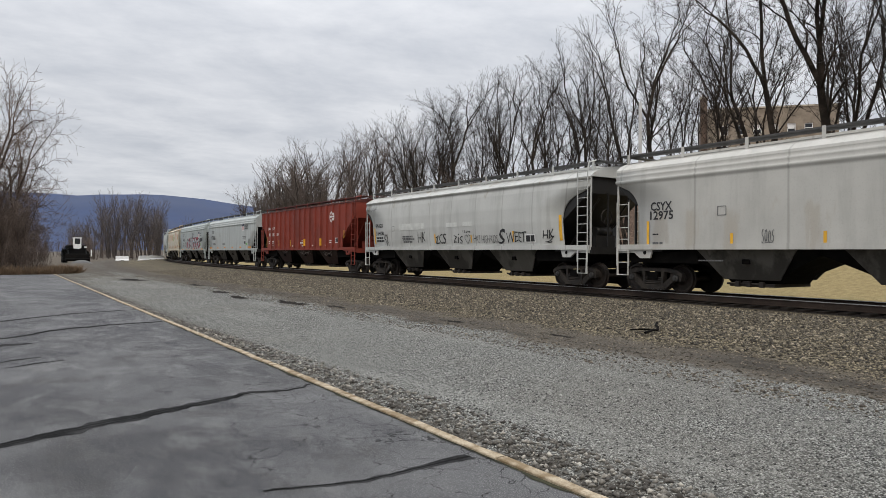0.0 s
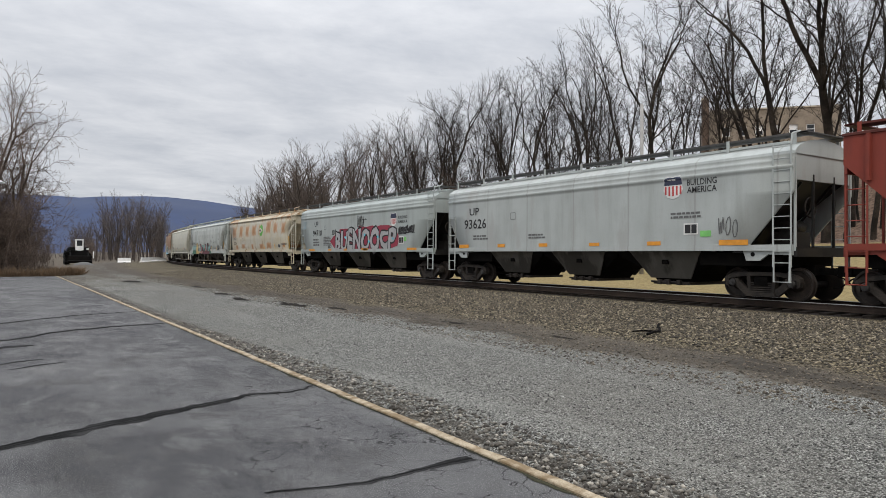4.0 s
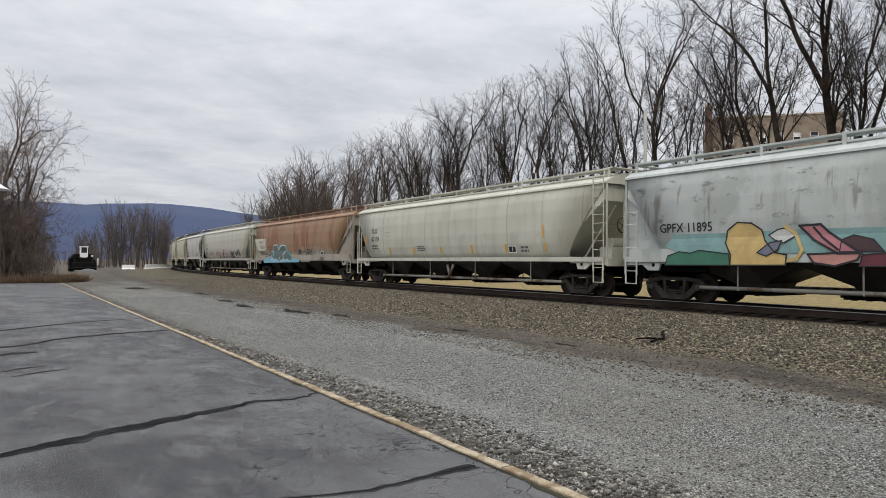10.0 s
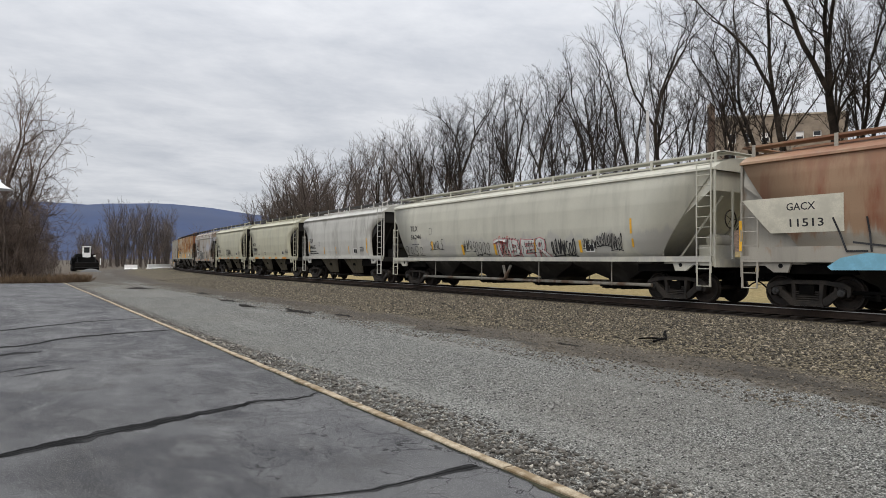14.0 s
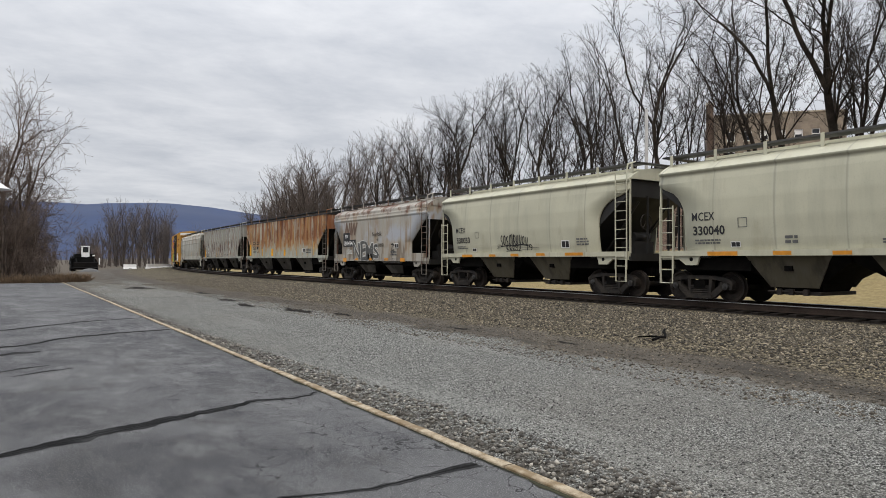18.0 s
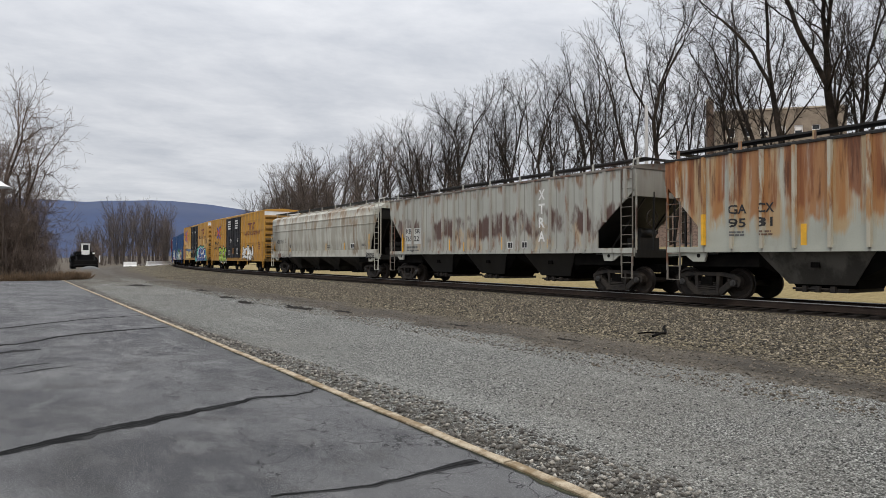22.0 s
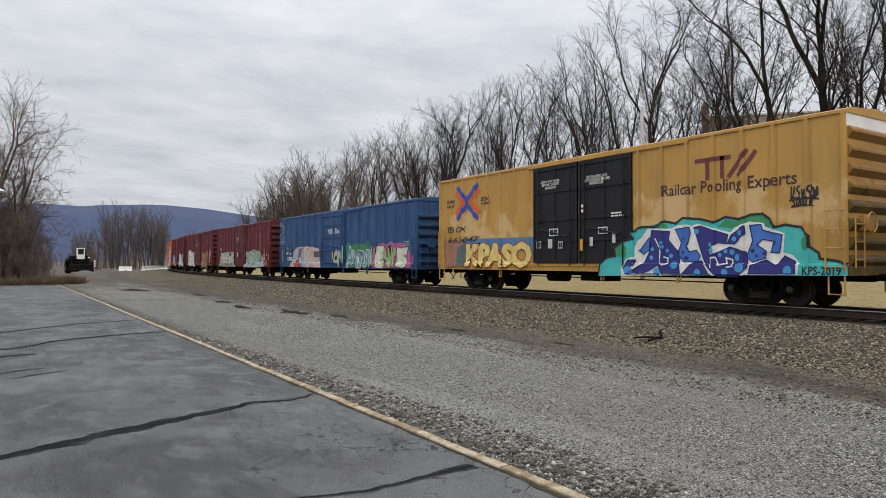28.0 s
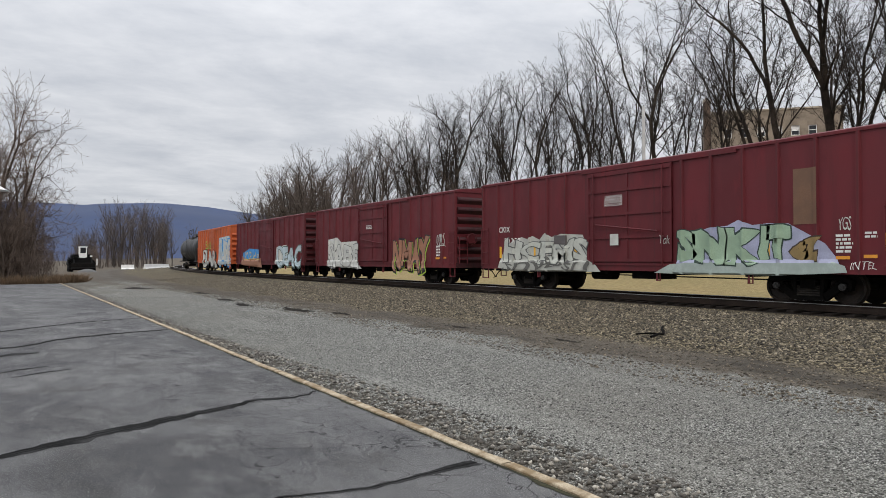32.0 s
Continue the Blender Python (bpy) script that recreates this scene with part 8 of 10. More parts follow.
CARS[4].blob([(76.11, 2.10), (76.03, 2.20), (75.92, 2.11), (75.97, 2.02)], CYANINK, "spray_paint", 0.030)
CARS[4].scribble(80.36, 79.48, 2.89, 3.50, 6, 0.030, BLACK, 4)
CARS[4].stroke([(79.63, 3.27), (79.16, 3.24), (79.31, 3.32)], 0.030, BLACK, "spray_line", 0.018)
CARS[4].scribble(75.46, 74.64, 2.35, 2.71, 7, 0.050, BLACK, 4)
CARS[4].scribble(74.67, 73.79, 2.40, 2.76, 7, 0.050, BLACK, 5)
CARS[4].scribble(83.98, 83.33, 2.51, 2.81, 5, 0.030, BLACK, 4)
CARS[4].word('BUILDING', 75.50, 74.54, 3.15, 3.30, BLACK)
CARS[4].word('AMERICA', 75.50, 74.53, 2.92, 3.07, BLACK)
CARS[4].shield(76.34, 75.65, 2.76, 3.50)
CARS[4].info_box(75.42, 74.89, 1.82, 2.20)
CARS[4].green_tag(74.87, 74.62, 1.95, 2.16)
CARS[4].word('2017', 84.59, 84.05, 1.64, 1.80, BLACK, bold=0.03)
CARS[4].reflector(74.53, 73.56, 1.48, 1.60)
CARS[4].reflector(79.77, 78.93, 1.49, 1.61)
CARS[4].scribble(88.77, 88.23, 3.01, 3.50, 4, 0.028, (0.34, 0.46, 0.5), 4)

# tan hopper
CARS[5].word('CGEX', 105.82, 104.87, 2.48, 2.70, BLACK)
CARS[5].word('1224', 105.75, 104.96, 2.04, 2.28, BLACK)
CARS[5].green_disc(97.99, 3.14, 0.468)
CARS[5].mark(91.63, 91.48, 1.65, 2.58)
CARS[5].mark(94.85, 94.71, 1.65, 2.02)
CARS[5].mark(97.38, 97.23, 1.65, 2.02)
CARS[5].info_box(94.02, 93.55, 1.69, 2.01)
CARS[5].bars(93.26, 2.00, 2, 1.52, 0.041, GREYINK)
CARS[5].type_box(103.08, 102.81, 2.33, 2.57)

# washed-out grey pellet hopper
CARS[6].word('GPFX 11895', 125.29, 123.39, 2.21, 2.49, BLACK)
CARS[6].blob([(125.09, 1.77), (124.76, 2.15), (122.86, 2.13), (120.70, 2.16), (118.11, 2.14), (117.07, 2.14), (116.00, 2.13), (115.54, 2.03), (115.49, 1.72), (115.29, 1.50), (124.55, 1.54)], (0.2, 0.34, 0.33), "spray_paint", 0.008)
CARS[6].blob([(125.09, 1.18), (124.98, 1.47), (124.55, 1.60), (124.13, 1.55), (123.83, 1.64), (123.34, 1.58), (122.84, 1.52), (122.80, 1.19)], (0.05, 0.17, 0.11), "graffiti_letter", 0.011)
CARS[6].stroke([(125.09, 1.18), (124.98, 1.47), (124.55, 1.60), (124.13, 1.55), (123.83, 1.64), (123.34, 1.58), (122.84, 1.52), (122.80, 1.19), (125.09, 1.18)], 0.030, BLACK, "graffiti_outline", 0.017)
CARS[6].blob([(116.17, 1.73), (115.85, 1.75), (115.49, 1.64), (115.34, 1.51), (115.04, 1.53), (114.78, 1.38), (114.73, 1.23), (115.67, 1.22), (116.01, 1.51)], (0.05, 0.17, 0.11), "graffiti_letter", 0.011)
CARS[6].stroke([(116.17, 1.73), (115.85, 1.75), (115.49, 1.64), (115.34, 1.51), (115.04, 1.53), (114.78, 1.38), (114.73, 1.23), (115.67, 1.22), (116.01, 1.51), (116.17, 1.73)], 0.030, BLACK, "graffiti_outline", 0.017)
CARS[6].blob([(119.28, 1.19), (119.20, 1.47), (118.64, 1.52), (116.06, 1.50), (115.68, 1.51), (115.58, 1.29), (116.11, 1.20)], (0.13, 0.03, 0.04), "graffiti_letter", 0.013)
CARS[6].stroke([(119.28, 1.19), (119.20, 1.47), (118.64, 1.52), (116.06, 1.50), (115.68, 1.51), (115.58, 1.29), (116.11, 1.20), (119.28, 1.19)], 0.030, BLACK, "graffiti_outline", 0.019)
CARS[6].blob([(119.74, 1.55), (119.69, 1.86), (119.41, 1.97), (118.95, 1.85), (118.70, 1.55)], (0.06, 0.03, 0.035), "graffiti_letter", 0.015)
CARS[6].stroke([(119.74, 1.55), (119.69, 1.86), (119.41, 1.97), (118.95, 1.85), (118.70, 1.55), (119.74, 1.55)], 0.030, BLACK, "graffiti_outline", 0.021)
CARS[6].blob([(118.64, 1.54), (118.44, 1.83), (118.18, 1.85), (117.99, 1.54)], (0.03, 0.14, 0.12), "graffiti_letter", 0.015)
CARS[6].stroke([(118.64, 1.54), (118.44, 1.83), (118.18, 1.85), (117.99, 1.54), (118.64, 1.54)], 0.030, BLACK, "graffiti_outline", 0.021)
CARS[6].blob([(117.04, 2.32), (116.27, 2.32), (116.24, 2.00), (116.52, 1.98), (116.58, 1.54), (116.84, 1.53), (116.95, 1.91)], (0.09, 0.025, 0.035), "graffiti_letter", 0.018)
CARS[6].stroke([(117.04, 2.32), (116.27, 2.32), (116.24, 2.00), (116.52, 1.98), (116.58, 1.54), (116.84, 1.53), (116.95, 1.91), (117.04, 2.32)], 0.050, BLACK, "graffiti_outline", 0.024)
CARS[6].blob([(118.17, 2.24), (117.64, 2.22), (117.58, 2.01), (117.25, 1.69), (116.84, 1.52), (117.80, 1.51), (117.97, 1.88)], (0.36, 0.15, 0.13), "graffiti_letter", 0.020)
CARS[6].stroke([(118.17, 2.24), (117.64, 2.22), (117.58, 2.01), (117.25, 1.69), (116.84, 1.52), (117.80, 1.51), (117.97, 1.88), (118.17, 2.24)], 0.060, BLACK, "graffiti_outline", 0.026)
CARS[6].blob([(120.76, 2.25), (120.21, 2.27), (119.98, 2.04), (119.48, 1.69), (119.22, 1.52), (119.78, 1.51), (120.38, 1.87)], (0.42, 0.17, 0.19), "graffiti_letter", 0.020)
CARS[6].stroke([(120.76, 2.25), (120.21, 2.27), (119.98, 2.04), (119.48, 1.69), (119.22, 1.52), (119.78, 1.51), (120.38, 1.87), (120.76, 2.25)], 0.060, BLACK, "graffiti_outline", 0.026)
CARS[6].blob([(120.54, 1.49), (119.22, 1.55), (119.31, 1.35), (119.85, 1.19), (120.38, 1.27)], (0.5, 0.24, 0.21), "graffiti_letter", 0.022)
CARS[6].stroke([(120.54, 1.49), (119.22, 1.55), (119.31, 1.35), (119.85, 1.19), (120.38, 1.27), (120.54, 1.49)], 0.050, BLACK, "graffiti_outline", 0.028)
CARS[6].stroke([(120.38, 2.19), (120.17, 1.93), (119.78, 1.61)], 0.060, BLACK, "spray_line", 0.028)
CARS[6].stroke([(117.80, 2.14), (117.61, 1.87), (117.25, 1.59)], 0.060, BLACK, "spray_line", 0.028)
CARS[6].blob([(122.80, 1.19), (122.77, 1.49), (122.94, 1.84), (122.88, 2.20), (122.56, 2.42), (122.11, 2.38), (121.82, 2.18), (121.73, 1.89), (121.44, 1.55), (121.10, 1.48), (121.14, 1.20)], SANDINK, "graffiti_letter", 0.020)
CARS[6].stroke([(122.80, 1.19), (122.77, 1.49), (122.94, 1.84), (122.88, 2.20), (122.56, 2.42), (122.11, 2.38), (121.82, 2.18), (121.73, 1.89), (121.44, 1.55), (121.10, 1.48), (121.14, 1.20), (122.80, 1.19)], 0.040, BLACK, "graffiti_outline", 0.026)
CARS[6].blob([(121.62, 2.03), (121.35, 2.18), (121.10, 2.21), (120.81, 2.02), (121.19, 1.81), (121.44, 1.89)], PALEINK, "graffiti_letter", 0.024)
CARS[6].stroke([(121.62, 2.03), (121.35, 2.18), (121.10, 2.21), (120.81, 2.02), (121.19, 1.81), (121.44, 1.89), (121.62, 2.03)], 0.030, BLACK, "graffiti_outline", 0.030)
CARS[6].blob([(121.95, 1.55), (121.59, 1.82), (121.25, 1.87), (121.35, 1.62), (121.69, 1.45)], (0.16, 0.17, 0.22), "graffiti_letter", 0.028)
CARS[6].stroke([(121.95, 1.55), (121.59, 1.82), (121.25, 1.87), (121.35, 1.62), (121.69, 1.45), (121.95, 1.55)], 0.030, BLACK, "graffiti_outline", 0.034)
CARS[6].stroke([(121.14, 1.31), (120.82, 1.38), (120.68, 1.61), (120.87, 2.06), (121.14, 2.25)], 0.090, SANDINK, "spray_line", 0.034)
CARS[6].blank(118.68, 115.95, 1.19, 1.45)
CARS[6].bars(118.46, 1.29, 1, 2.18, 0.082, GREYINK)
CARS[6].mark(116.78, 116.60, 1.59, 2.03)
CARS[6].mark(114.90, 114.73, 1.56, 1.98)
CARS[6].mark(112.37, 112.22, 1.54, 1.99)
CARS[6].mark(109.35, 109.23, 1.54, 2.43)
CARS[6].mark(118.65, 118.50, 1.60, 1.94)
CARS[6].scribble(112.12, 111.04, 1.61, 2.05, 5, 0.040, BLACK, 6)
CARS[6].scribble(115.47, 114.80, 1.80, 2.07, 4, 0.030, BLACK, 6)
CARS[6].info_box(112.84, 112.41, 1.64, 1.90)
CARS[6].bars(113.58, 1.80, 2, 0.72, 0.039, GREYINK)
CARS[6].blank(110.59, 109.81, 1.55, 1.94)
CARS[6].bars(110.51, 1.79, 2, 0.60, 0.068, GREYINK)

# off-white pellet hopper
CARS[7].word('TILX', 145.56, 144.86, 2.83, 3.07, BLACK)
CARS[7].word('57139', 145.53, 144.62, 2.38, 2.62, BLACK)
CARS[7].type_box(143.80, 143.46, 2.60, 2.85)
CARS[7].mark(146.34, 146.14, 2.24, 2.68)
CARS[7].mark(143.53, 143.31, 1.64, 2.00)
CARS[7].mark(140.99, 140.76, 1.65, 2.00)
CARS[7].mark(138.43, 138.24, 1.62, 1.98)
CARS[7].mark(135.87, 135.68, 1.60, 2.01)
CARS[7].mark(133.37, 133.19, 1.65, 2.01)
CARS[7].mark(130.94, 130.83, 2.24, 2.70)
CARS[7].mark(130.86, 130.73, 1.67, 2.03)
CARS[7].info_box(133.14, 132.61, 1.63, 1.93)
CARS[7].bars(145.50, 2.08, 2, 0.93, 0.082, GREYINK)
CARS[7].bars(132.32, 1.81, 2, 0.60, 0.082, GREYINK)
CARS[7].bars(140.51, 1.99, 3, 0.87, 0.062, GREYINK)

# brown pellet hopper
CARS[8].blob([(167.04, 3.03), (164.25, 3.04), (164.25, 2.07), (166.20, 2.07)], CREAM, "number_panel", 0.009)
CARS[8].word('GACX', 165.73, 164.96, 2.67, 2.87, BLACK)
CARS[8].word('11513', 165.65, 164.75, 2.23, 2.44, BLACK)
CARS[8].blob([(164.67, 1.17), (164.34, 1.39), (163.70, 1.52), (162.93, 1.45), (162.63, 1.76), (160.96, 1.64), (158.57, 1.57), (157.93, 1.42), (157.22, 1.35), (156.74, 1.23), (156.89, 1.16), (164.57, 1.08)], SKYINK, "spray_paint", 0.010)
CARS[8].blob([(162.87, 1.98), (162.28, 2.01), (162.23, 2.42), (161.50, 2.47), (161.02, 2.22), (160.45, 2.43), (159.57, 2.36), (159.48, 2.00), (158.35, 1.56), (158.44, 1.31), (159.71, 1.39), (160.96, 1.27), (162.05, 1.39), (162.75, 1.64)], SLATEGREEN, "spray_paint", 0.014)
CARS[8].stroke([(162.34, 1.64), (162.23, 2.42), (161.50, 2.47), (161.23, 2.06), (160.91, 2.25), (160.45, 2.43), (159.57, 2.36), (159.52, 2.02), (160.15, 1.73), (159.91, 1.39)], 0.060, WHITE_INK, "spray_line", 0.022)
CARS[8].stroke([(162.93, 1.22), (162.57, 1.43), (162.17, 1.18), (161.72, 1.43), (161.34, 1.19), (160.91, 1.54), (160.55, 1.19), (160.15, 1.42), (159.76, 1.20), (159.24, 1.42), (158.90, 1.20)], 0.050, WHITE_INK, "spray_line", 0.022)
CARS[8].stroke([(162.93, 1.94), (162.28, 2.05), (162.23, 2.46), (161.45, 2.51), (160.97, 2.29), (160.45, 2.47), (159.52, 2.40), (159.38, 2.06), (158.31, 1.60)], 0.060, CYANINK, "spray_line", 0.020)
CARS[8].stroke([(164.51, 2.41), (164.18, 1.56), (163.70, 1.56)], 0.050, BLACK, "spray_line", 0.018)
CARS[8].stroke([(163.70, 2.39), (163.60, 1.56)], 0.050, BLACK, "spray_line", 0.018)
CARS[8].stroke([(163.11, 2.41), (162.99, 1.64), (164.02, 1.78)], 0.050, BLACK, "spray_line", 0.018)
CARS[8].word('801', 157.12, 156.37, 1.72, 2.09, BLACK, slant=0.2)
CARS[8].word('S01', 155.59, 154.51, 1.69, 2.10, BLACK, slant=0.2)
CARS[8].word('RSO', 153.12, 152.34, 1.30, 1.52, BLACK, slant=0.2)
CARS[8].stroke([(157.68, 1.91), (157.32, 1.93)], 0.030, BLACK, "spray_line", 0.018)
CARS[8].stroke([(156.22, 1.91), (155.66, 1.89), (155.83, 2.00)], 0.030, BLACK, "spray_line", 0.018)
CARS[8].stroke([(154.64, 1.69), (154.18, 1.68)], 0.030, BLACK, "spray_line", 0.018)
CARS[8].scribble(154.36, 153.17, 1.76, 2.29, 5, 0.030, (0.4, 0.4, 0.38), 8)
CARS[8].scribble(156.37, 155.49, 1.22, 1.58, 4, 0.030, PALEINK, 8)
CARS[8].scribble(155.40, 154.75, 1.23, 1.57, 4, 0.030, PALEINK, 9)
CARS[8].info_box(152.95, 152.46, 1.66, 1.91)
CARS[8].mark(158.24, 158.10, 1.58, 1.81)
CARS[8].mark(167.16, 167.02, 1.59, 2.46)

# dusty pellet hopper
CARS[9].word('TILX', 185.89, 185.16, 2.80, 3.06, BLACK)
CARS[9].word('56246', 185.85, 184.80, 2.39, 2.62, BLACK)
CARS[9].type_box(184.04, 183.81, 2.61, 2.90)
CARS[9].bars(185.74, 2.09, 1, 0.90, 0.064, GREYINK)
CARS[9].letters('TBER', 178.78, 175.24, 1.44, 2.19, PALEINK, PINKINK, fat=0.03, rim=0.05)
CARS[9].scribble(178.59, 177.22, 1.53, 2.25, 8, 0.025, BLACK, 9)
CARS[9].scribble(177.22, 175.39, 1.60, 2.20, 8, 0.025, BLACK, 10)
CARS[9].scribble(175.13, 173.79, 1.49, 2.11, 7, 0.045, BLACK, 9)
CARS[9].scribble(173.43, 172.76, 1.77, 2.13, 5, 0.030, BLACK, 9)
CARS[9].scribble(172.74, 172.09, 1.83, 2.27, 5, 0.030, BLACK, 10)
CARS[9].scribble(172.09, 171.53, 1.68, 2.22, 5, 0.030, BLACK, 11)
CARS[9].scribble(186.49, 184.65, 1.56, 2.01, 4, 0.025, BLACK, 9)
CARS[9].scribble(184.04, 182.74, 1.83, 2.31, 4, 0.025, BLACK, 10)
CARS[9].scribble(181.13, 180.10, 1.71, 2.23, 4, 0.025, BLACK, 11)
CARS[9].scribble(180.20, 179.07, 1.56, 2.24, 4, 0.025, BLACK, 12)
CARS[9].scribble(178.47, 177.44, 1.41, 2.29, 4, 0.020, REDINK, 9)
CARS[9].mark(171.20, 171.07, 2.23, 2.74)
CARS[9].mark(171.14, 171.02, 1.76, 2.06)
CARS[9].mark(173.66, 173.47, 1.61, 2.06)
CARS[9].mark(176.19, 176.00, 1.67, 2.15)
CARS[9].mark(178.83, 178.61, 1.55, 2.05)
CARS[9].mark(181.30, 181.05, 1.55, 2.02)
CARS[9].mark(183.90, 183.70, 1.83, 2.24)
CARS[9].info_box(173.34, 172.88, 1.63, 1.92)

# short grey hopper
CARS[10].word('TILX', 199.84, 199.19, 2.48, 2.76, BLACK, bold=0.025)
CARS[10].word('340655', 199.84, 198.83, 2.06, 2.32, BLACK, bold=0.025)
CARS[10].mark(200.00, 199.82, 1.82, 2.58)
CARS[10].mark(197.42, 197.27, 1.72, 2.16)
CARS[10].mark(195.52, 195.40, 1.73, 2.14)
CARS[10].mark(193.60, 193.48, 1.70, 2.16)
CARS[10].mark(191.13, 190.98, 1.73, 2.59)
CARS[10].info_box(192.84, 192.37, 1.71, 2.01)
CARS[10].type_box(198.32, 198.07, 2.25, 2.52)
CARS[10].bars(199.82, 1.86, 2, 1.43, 0.084, BLACK)
CARS[10].bars(191.98, 2.04, 3, 0.64, 0.062, GREYINK)
CARS[10].info_box(198.63, 198.36, 1.69, 1.83)

# cream hoppers
CARS[11].word('MCEX', 212.79, 212.0, 2.47, 2.72, BLACK, bold=0.01)
CARS[11].word('330040', 212.76, 211.68, 2.04, 2.31, BLACK, bold=0.025)
CARS[11].type_box(211.24, 210.97, 2.23, 2.49)
CARS[11].info_box(205.69, 205.24, 1.70, 2.00)
CARS[11].reflector(212.24, 211.25, 1.41, 1.53)
CARS[11].reflector(210.19, 209.67, 1.42, 1.53)
CARS[11].reflector(208.60, 208.13, 1.42, 1.52)
CARS[11].reflector(207.03, 206.56, 1.41, 1.52)
CARS[11].reflector(205.42, 204.48, 1.41, 1.52)
CARS[11].bars(212.71, 1.85, 2, 1.12, 0.05, GREYINK)
CARS[11].bars(209.88, 1.87, 2, 0.45, 0.077, GREYINK)
CARS[11].bars(207.46, 1.77, 2, 0.45, 0.043, GREYINK)
CARS[11].bars(204.89, 2.03, 3, 0.73, 0.059, GREYINK)
CARS[11].info_box(211.52, 211.20, 1.65, 1.82)
CARS[12].word('MCEX', 225.68, 224.92, 2.50, 2.75, BLACK, bold=0.01)
CARS[12].word('330033', 225.66, 224.60, 2.04, 2.30, BLACK, bold=0.025)
CARS[12].type_box(224.16, 223.92, 2.25, 2.51)
CARS[12].reflector(225.17, 224.35, 1.40, 1.51)
CARS[12].reflector(223.11, 222.65, 1.41, 1.51)
CARS[12].reflector(221.62, 221.10, 1.42, 1.53)
CARS[12].reflector(220.01, 219.50, 1.44, 1.54)
CARS[12].bars(225.62, 1.85, 2, 0.84, 0.045, GREYINK)
CARS[12].scribble(222.35, 221.4, 1.86, 2.32, 5, 0.045, BLACK, 12)
CARS[12].scribble(221.5, 220.55, 1.88, 2.28, 5, 0.045, BLACK, 13)
CARS[12].scribble(222.0, 221.0, 1.66, 1.92, 5, 0.03, BLACK, 14)
CARS[12].tag('79', 220.75, 220.3, 1.66, 1.92, BLACK, -0.005, 0.3, 6, -0.2, 0.020)
CARS[12].tag('*', 222.62, 222.35, 1.72, 1.95, BLACK, 0.0, 0.2, 2)
CARS[12].stroke([(221.1, 1.80), (219.9, 1.76)], 0.012, GREYINK)
CARS[12].stroke([(221.0, 1.70), (219.9, 1.71)], 0.012, GREYINK)
CARS[12].info_box(218.64, 218.18, 1.72, 2.02)
CARS[12].bars(217.81, 2.02, 3, 0.72, 0.058, GREYINK)
CARS[12].reflector(218.37, 217.43, 1.44, 1.55)
CARS[12].info_box(224.44, 224.14, 1.65, 1.80)

# short weathered hopper
CARS[13].stroke([(237.95, 2.75), (237.78, 3.50), (237.47, 2.78), (237.33, 3.47)], 0.160, BROWNINK, "painted_emblem", 0.010)
CARS[13].stroke([(237.22, 2.85), (237.11, 3.47), (237.00, 2.83), (236.72, 3.46), (236.64, 2.83), (236.31, 3.47)], 0.160, BROWNINK, "painted_emblem", 0.010)
CARS[13].blob([(238.22, 2.92), (237.30, 2.92), (237.28, 2.48), (236.45, 2.49), (236.45, 2.07), (238.19, 2.08)], BLACK, "number_panel", 0.014)
CARS[13].word('NW', 237.93, 237.52, 2.59, 2.82, WHITE_INK, bold=0.02, lift=0.022)
CARS[13].word('180494', 238.08, 236.87, 2.15, 2.41, WHITE_INK, bold=0.02, lift=0.022)
CARS[13].piece('NEMS', 236.9, 233.4, 1.22, 2.38, (0.09, 0.09, 0.085), (0.58, 0.58, 0.55), bold=0.02, rim=0.045, wild=0.4, seed=3, slant=-0.15)
CARS[13].reflector(238.19, 237.72, 1.15, 1.38)
CARS[13].reflector(236.60, 236.13, 1.25, 1.37)
CARS[13].reflector(234.78, 234.31, 1.24, 1.37)
CARS[13].scribble(237.58, 236.90, 1.65, 1.90, 5, 0.040, PALEINK, 13)
CARS[13].info_box(231.61, 231.19, 1.90, 2.17)
CARS[13].bars(232.06, 1.66, 2, 0.87, 0.084, GREYINK)
CARS[13].stroke([(231.83, 1.53), (231.98, 1.74), (231.89, 1.83), (231.81, 1.74), (231.71, 1.83), (231.65, 1.71), (231.83, 1.53)], 0.035, BLACK, "spray_line", 0.020)
CARS[13].stroke([(231.92, 1.86), (231.74, 2.10), (231.98, 2.11), (231.86, 2.16), (231.65, 2.09), (231.71, 2.04)], 0.035, BLACK, "spray_line", 0.020)
CARS[13].scribble(232.09, 230.98, 1.14, 1.38, 7, 0.016, GREYINK, 13)
CARS[13].scribble(233.07, 232.25, 1.13, 1.38, 3, 0.016, GREYINK, 13)
CARS[13].reflector(230.96, 230.49, 1.18, 1.36)
CARS[13].reflector(232.78, 232.30, 1.23, 1.37)
CARS[13].word('Norfolk', 234.28, 233.14, 2.62, 2.86, (0.09, 0.075, 0.06), bold=0.02)
CARS[13].word('d', 233.72, 233.55, 2.33, 2.53, (0.09, 0.075, 0.06), bold=0.02)
CARS[13].word('stern', 233.62, 232.88, 2.02, 2.24, (0.09, 0.075, 0.06), bold=0.02)

# rust-streaked ribbed hopper
CARS[14].word('GA', 256.34, 255.82, 2.51, 2.77, BLACK, bold=0.02)
CARS[14].word('CX', 255.46, 255.0, 2.51, 2.77, BLACK, bold=0.02)
CARS[14].word('95', 256.34, 255.84, 2.12, 2.37, BLACK, bold=0.02)
CARS[14].word('31', 255.44, 255.04, 2.12, 2.37, BLACK, bold=0.02)
CARS[14].bars(256.3, 1.95, 2, 0.5, 0.05, GREYINK)
